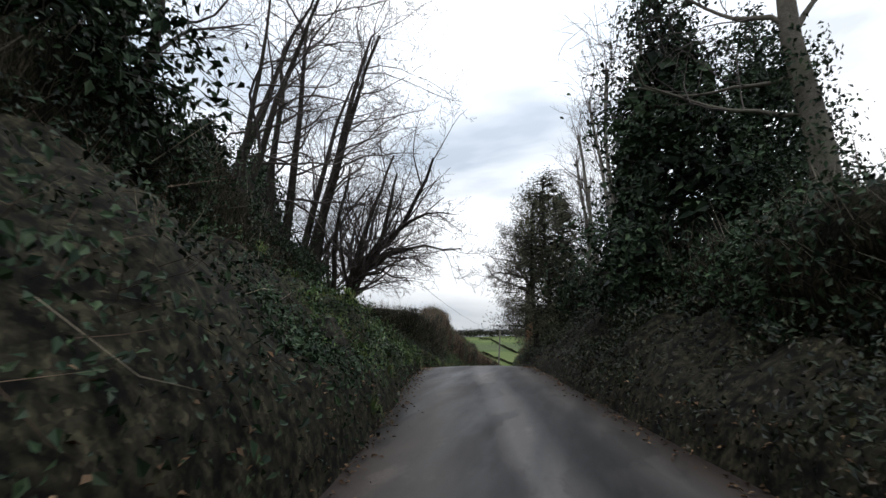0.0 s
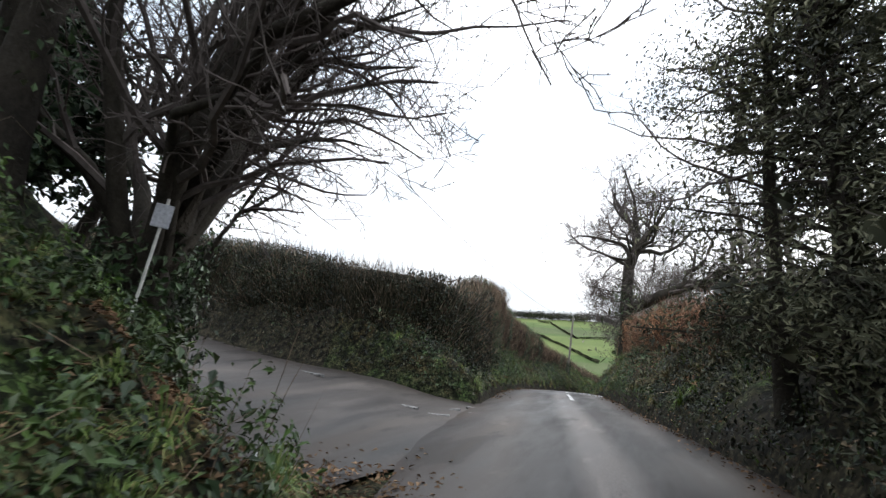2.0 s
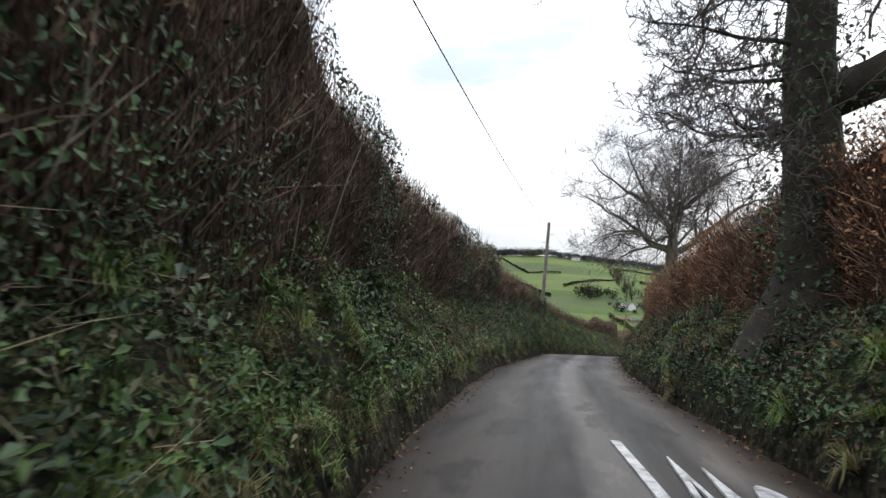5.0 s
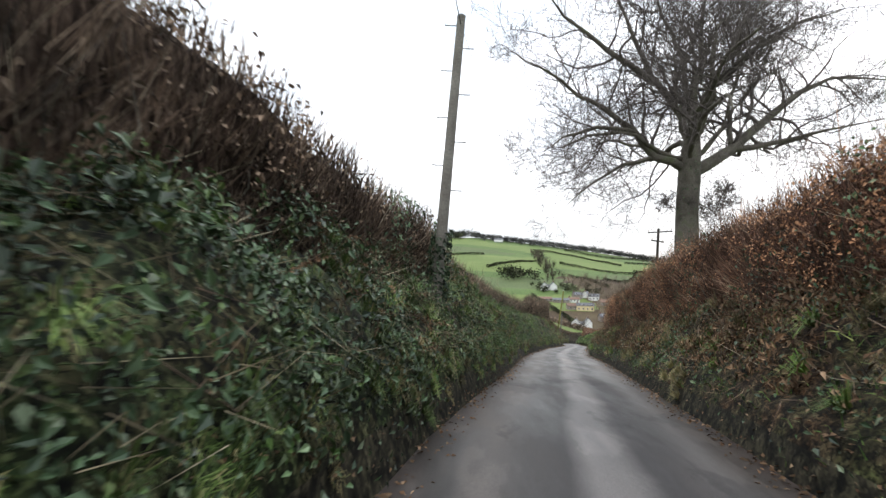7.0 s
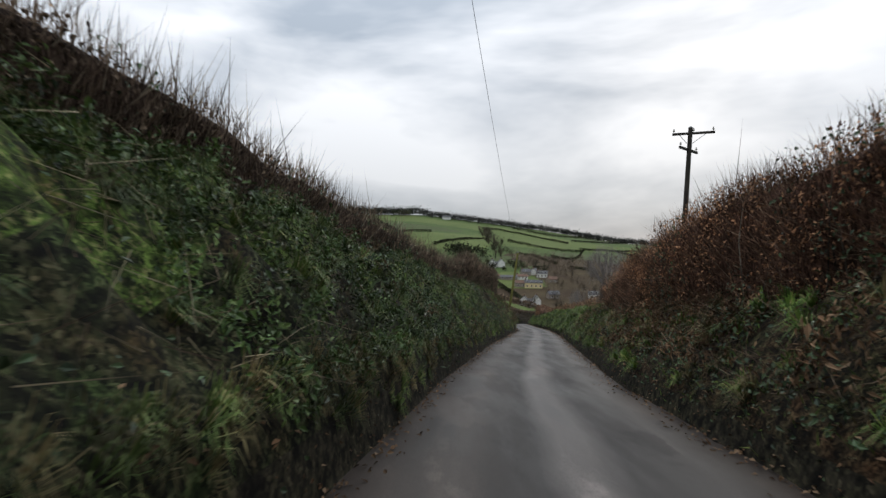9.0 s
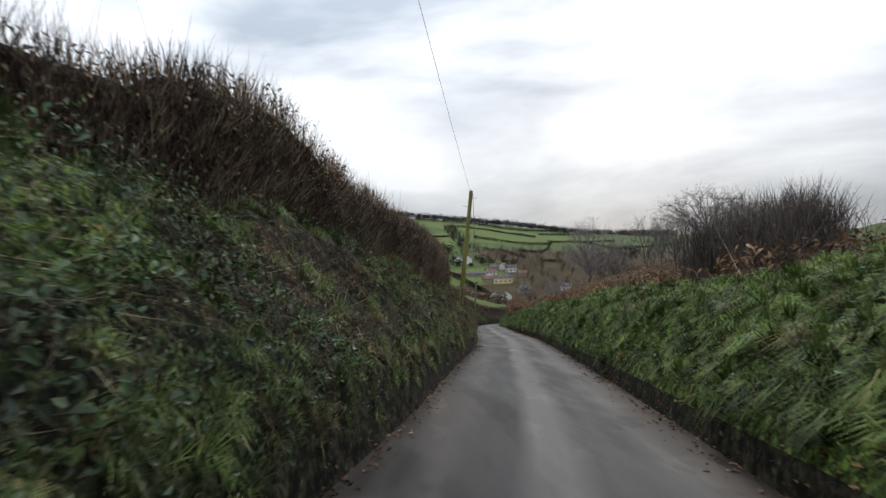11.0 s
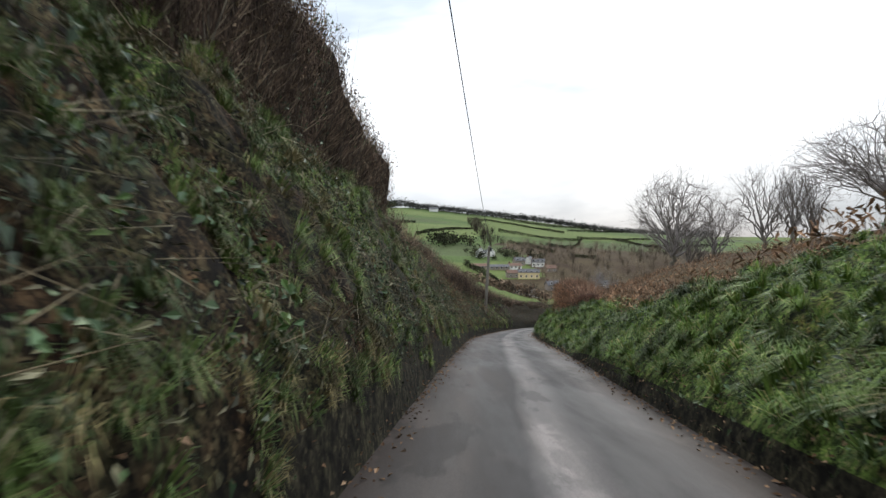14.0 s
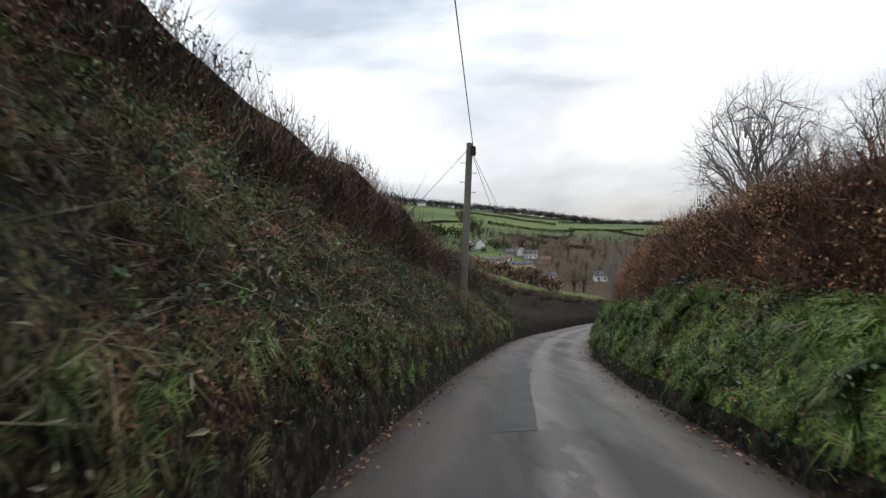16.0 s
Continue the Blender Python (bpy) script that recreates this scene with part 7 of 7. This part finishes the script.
# ---- village ----
def house(x, y, w, d, h, pitch, turn, wall, roof, rows, label, chimneys=1, z=None, porch=False):
    pz = on_land(x, y)[2] - 0.3 if z is None else z
    ob = thing("house", label, "house", (x, y, pz), "village houses")
    ob.rotation_euler = (0, 0, radians(turn))
    rh = d * 0.5 * math.tan(radians(pitch))
    bm = bmesh.new()
    v = [bm.verts.new(c) for c in [(-w / 2, -d / 2, 0), (w / 2, -d / 2, 0), (w / 2, d / 2, 0), (-w / 2, d / 2, 0), (-w / 2, -d / 2, h), (w / 2, -d / 2, h), (w / 2, d / 2, h), (-w / 2, d / 2, h), (-w / 2, 0, h + rh), (w / 2, 0, h + rh)]]
    for f in [(0, 1, 5, 4), (1, 2, 6, 9, 5), (2, 3, 7, 6), (3, 0, 4, 8, 7)]:
        bm.faces.new([v[k] for k in f])
    part("wall", bm, wall, ob)
    for s in (-1, 1):
        bm = bmesh.new()
        e, t = 0.35, 0.16
        q = []
        for dz in (0.02, t):
            q += [bm.verts.new((-w / 2 - e, s * (d / 2 + e), h - e * math.tan(radians(pitch)) + dz)), bm.verts.new((w / 2 + e, s * (d / 2 + e), h - e * math.tan(radians(pitch)) + dz)),
                  bm.verts.new((w / 2 + e, 0, h + rh + dz)), bm.verts.new((-w / 2 - e, 0, h + rh + dz))]
        for f in [(0, 1, 2, 3), (7, 6, 5, 4), (0, 4, 5, 1), (1, 5, 6, 2), (2, 6, 7, 3), (3, 7, 4, 0)]:
            bm.faces.new([q[k] for k in f])
        bmesh.ops.recalc_face_normals(bm, faces=bm.faces[:])
        part("roof", bm, roof, ob)
    for c in range(chimneys):
        cx = (-w / 2 + 0.6) if c == 0 else (w / 2 - 0.6)
        bm = bmesh.new()
        box(bm, cx - 0.4, -0.35, h + rh - 0.8, cx + 0.4, 0.35, h + rh + 1.1)
        box(bm, cx - 0.48, -0.43, h + rh + 1.0, cx + 0.48, 0.43, h + rh + 1.16)
        part("chimney", bm, M_TILE, ob)
    n = max(2, int(w / 2.6))
    for r in range(rows):
        for c in range(n):
            wx, wz = -w / 2 + (c + 0.5) * w / n, 0.95 + r * 2.6
            bm = bmesh.new()
            box(bm, wx - 0.55, -d / 2 - 0.05, wz, wx + 0.55, -d / 2 + 0.05, wz + 1.15)
            fr = part("window", bm, M_WHITE, ob)
            bm = bmesh.new()
            box(bm, wx - 0.46, -d / 2 - 0.07, wz + 0.08, wx + 0.46, -d / 2 - 0.045, wz + 1.07)
            part("pane", bm, M_GLASS, fr)
    return ob


M_GLASS = grain_material("dark_window", [(0.3, (0.02, 0.024, 0.03)), (0.7, (0.04, 0.046, 0.055))], 1, 5, 0.08, 0.6, 0.0, 0.001)
for x, y, w, d, h, pt, turn, wall, roof, rows, lab, ch in [
        (43.8, 374, 4.6, 5.0, 4.0, 45, 78, M_WHITE, M_SLATE, 2, "white gabled house in the valley", 1),
        (50.4, 372, 4.4, 5.0, 4.6, 48, 84, M_WHITE, M_SLATE, 2, "tall white gabled house in the valley", 1),
        (47.2, 375, 4.0, 4.0, 3.2, 38, 5, M_WHITE, M_SLATE, 1, "low white link between two gables", 0),
        (59.0, 432, 12, 5, 3.8, 35, -4, M_CREAM, M_SLATE, 2, "long cream terrace with slate roof", 2),
        (50.0, 434, 7, 5, 3.0, 32, 6, M_STONE, M_TILE, 1, "low brown-roofed outhouse by the terrace", 0),
        (37.5, 507, 5, 6, 3.8, 46, 78, M_WHITE, M_SLATE, 2, "white gabled cottage under the hill", 1),
        (45.0, 511, 5, 6, 3.8, 46, 95, M_WHITE, M_SLATE, 2, "white gabled cottage beside its neighbour", 1),
        (41.2, 512, 7, 5, 2.6, 40, 0, M_WHITE, M_SLATE, 1, "low white wing between cottages", 0),
        (33, 459, 11, 5, 2.2, 28, 8, M_STONE, M_TILE, 1, "low stone barn with tiled roof", 0),
        (45, 457, 12, 5, 2.2, 26, -6, M_STONE, M_SLATE, 1, "low stone outbuilding with slate roof", 0),
        (55, 460, 8, 5, 2.4, 30, 12, M_WHITE, M_TILE, 1, "low white bungalow with brown roof", 1),
        (60, 474, 7, 5, 3.4, 38, 15, M_STONE, M_SLATE, 2, "stone house with slate roof among trees", 2),
        (72, 470, 8, 5, 3.2, 38, -10, M_WHITE, M_SLATE, 2, "pale house with slate roof", 1),
        (76, 452, 7, 5, 2.6, 35, 12, M_STONE, M_TILE, 1, "small stone house with brown roof", 1),
        (68, 480, 6, 5, 3.0, 40, 60, M_WHITE, M_SLATE, 1, "small white cottage end-on to the lane", 1),
        (66, 400, 7, 5, 3.0, 38, 10, M_STONE, M_SLATE, 2, "stone house low in the valley", 1),
        (92, 402, 6, 5, 3.0, 38, -8, M_WHITE, M_SLATE, 2, "pale house among bare trees", 1)]:
    house(x, y, w, d, h, pt, turn, wall, roof, rows, lab, ch)


# ---- far hedges, woods and scrub ----
def field_hedge(pts, high, label, thick=1.1, dense=24, leaf=0.85, mat=None):
    a = np.array(pts, float)
    run = np.concatenate([[0], np.cumsum(np.linalg.norm(np.diff(a, axis=0), axis=1))])
    k = int(run[-1] * dense)
    s = rng.uniform(0, run[-1], k)
    x = np.interp(s, run, a[:, 0]) + rng.normal(0, thick * 0.4, k)
    y = np.interp(s, run, a[:, 1]) + rng.normal(0, thick * 0.4, k)
    tall = high * (0.7 + 0.7 * vnoise(s, s * 0, 0.07, 5))
    z = land(x, y) + tall * rng.uniform(0, 1, k) ** 0.7
    v, f = leaves(np.stack([x, y, z], -1), np.tile([0, -0.5, 0.8], (k, 1)), leaf, 1.2, 0.1, 0.1, 0.8)
    ob = new("field_hedge", mesh_from("field_hedge", v, f, mat or M_FARHEDGE))
    return tagged(ob, label, "hedge", "field hedges")


for pts, h in [([(-14, 636), (5, 683), (27, 723), (50, 754)], 3.0), ([(58, 927), (89, 939), (114, 915), (136, 883), (161, 836), (174, 813)], 3.0),
               ([(80, 750), (102, 723), (124, 713), (139, 702), (165, 713)], 3.2), ([(72, 610), (88, 599), (95, 565), (99, 541)], 2.2),
               ([(105, 600), (123, 581), (145, 640), (163, 702), (175, 735)], 2.5), ([(190, 862), (237, 868), (275, 872)], 2.5),
               ([(120, 1010), (178, 940), (252, 985), (330, 1020)], 4.0), ([(170, 738), (213, 742), (260, 748)], 2.5), ([(105, 514), (122, 509)], 2.0),
               ([(-150, 985), (-124, 965), (-90, 850), (-63, 763), (-20, 795)], 3.2), ([(-110, 760), (-80, 690), (-51, 618), (-25, 560)], 3.2), ([(-200, 880), (-150, 800), (-105, 753)], 3.2),
               ([(210, 640), (260, 660), (320, 690)], 2.5), ([(200, 560), (230, 610), (215, 745)], 2.5), ([(300, 880), (360, 900), (430, 940)], 3)]:
    field_hedge(pts, h, "dark field hedge on the far hillside")
field_hedge([(22, 208), (17, 204), (11, 202), (5, 200), (-3, 198), (-20, 195)], 1.3, "brown hedge along the top of the green strip field", 0.8, 160, 0.28, M_GREYLEAF)
field_hedge([(24, 470), (33, 440), (40, 415), (45, 385)], 3.0, "dark hedge running down to the village", 1.6, 24)


def bare_clump(places, height, spread, name, label, mat, per=60, leaf=26, radius=0.05):
    """Far leafless trees: a spray of thin branches and twig haze each."""
    P, D, LN, LP = [], [], [], []
    for x, y in places:
        h = height * rng.uniform(0.65, 1.3)
        z = float(land(np.array([x]), np.array([y]))[0])
        k = per
        hh = rng.uniform(0.05, 0.55, k) * h
        P.append(np.column_stack([np.full(k, x), np.full(k, y), z + hh]))
        D.append(np.column_stack([rng.normal(0, spread, k), rng.normal(0, spread, k), rng.uniform(0.5, 1.0, k)]))
        LN.append(h * rng.uniform(0.3, 0.6, k))
        c = rng.normal(0, 1, (leaf, 3)) * np.array([0.2, 0.2, 0.2]) * h + np.array([x, y, z + 0.62 * h])
        LP.append(c)
    p, d, ln = np.concatenate(P), np.concatenate(D), np.concatenate(LN)
    v, q, t = spikes(p, d, ln, radius, 0.2)
    parts = [(v, q, t)]
    lp = np.concatenate(LP)
    if len(lp):
        v2, q2, t2 = spikes(lp, rng.normal(0, 1, lp.shape) + np.array([0, 0, 0.5]), height * 0.16, radius * 0.8, 0.3)
        m = len(v)
        v, q, t = np.concatenate([v, v2]), np.concatenate([q, q2 + m]), np.concatenate([t, t2 + m])
    return stuff(name, v, [q, t], mat, label, "trees")


bare_clump([(60 + rng.normal(0, 5) - (940 - yy) * 0.02, yy + rng.normal(0, 10)) for yy in np.linspace(560, 915, 70)], 10, 0.5, "bare_wood", "grey bare wood in a gully on the far hill", M_FARWOOD, 40, 60, 0.10)
bare_clump([(rng.uniform(64, 215), rng.uniform(385, 590)) for _ in range(300)], 9, 0.45, "bare_wood", "brown bare trees filling the valley floor", M_VALLEYWOOD, 34, 90, 0.055)
bare_clump([(rng.uniform(30, 90), rng.uniform(285, 352)) for _ in range(90)], 5, 0.6, "bare_scrub", "brown bare scrub at the foot of the lane", M_VALLEYWOOD, 50, 80, 0.04)
bare_clump([(rng.uniform(78, 130), rng.uniform(225, 330)) for _ in range(50)], 8, 0.45, "bare_scrub", "grey-brown bare scrub on the near slope", M_FARWOOD, 45, 60, 0.05)
bare_clump([(rng.uniform(24, 62), rng.uniform(206, 262)) for _ in range(26)], 5.5, 0.5, "bare_scrub", "brown thicket beside the lower lane", M_FARWOOD, 50, 70, 0.035)


def leafy_clump(places, height, name, label, mat, per=70, size=1.6):
    P = []
    for x, y, s in places:
        z = float(land(np.array([x]), np.array([y]))[0])
        h = height * s
        c = rng.normal(0, 1, (per, 3)) * np.array([0.3, 0.3, 0.24]) * h + np.array([x, y, z + 0.55 * h])
        P.append(c)
    p = np.concatenate(P)
    v, f = leaves(p, np.tile([0, -0.4, 0.8], (len(p), 1)), size, 1.3, 0.1, 0.1, 0.8)
    return stuff(name, v, f, mat, label, "trees")


leafy_clump([(rng.uniform(0, 36) , rng.uniform(560, 596), rng.uniform(0.7, 1.3)) for _ in range(22)], 9, "conifer_belt", "dark conifers above the village", M_FARHEDGE, 90, 1.4)
leafy_clump([(rng.uniform(28, 80), rng.uniform(485, 535), rng.uniform(0.5, 1.0)) for _ in range(26)], 6, "garden_trees", "dark garden trees round the houses", M_FARHEDGE, 60, 1.1)
leafy_clump([(x + rng.normal(0, 4), 1088 + rng.normal(0, 12), rng.uniform(0.7, 1.2) * (1.3 if x < -40 else 0.9)) for x in np.arange(-420, 520, 1.1)], 11, "skyline_wood", "dark wood along the far hill's skyline", M_SKYWOOD, 44, 2.0)
leafy_clump([(rng.uniform(-330, -60), rng.uniform(1030, 1085), rng.uniform(0.8, 1.3)) for _ in range(60)], 13, "skyline_wood", "dark wood on the crest of the hill", M_FARHEDGE, 60, 2.2)

# a house on the crest
house(2, 1060, 16, 8, 5, 35, 0, M_WHITE, M_SLATE, 2, "pale farmhouse on the far crest", 1)
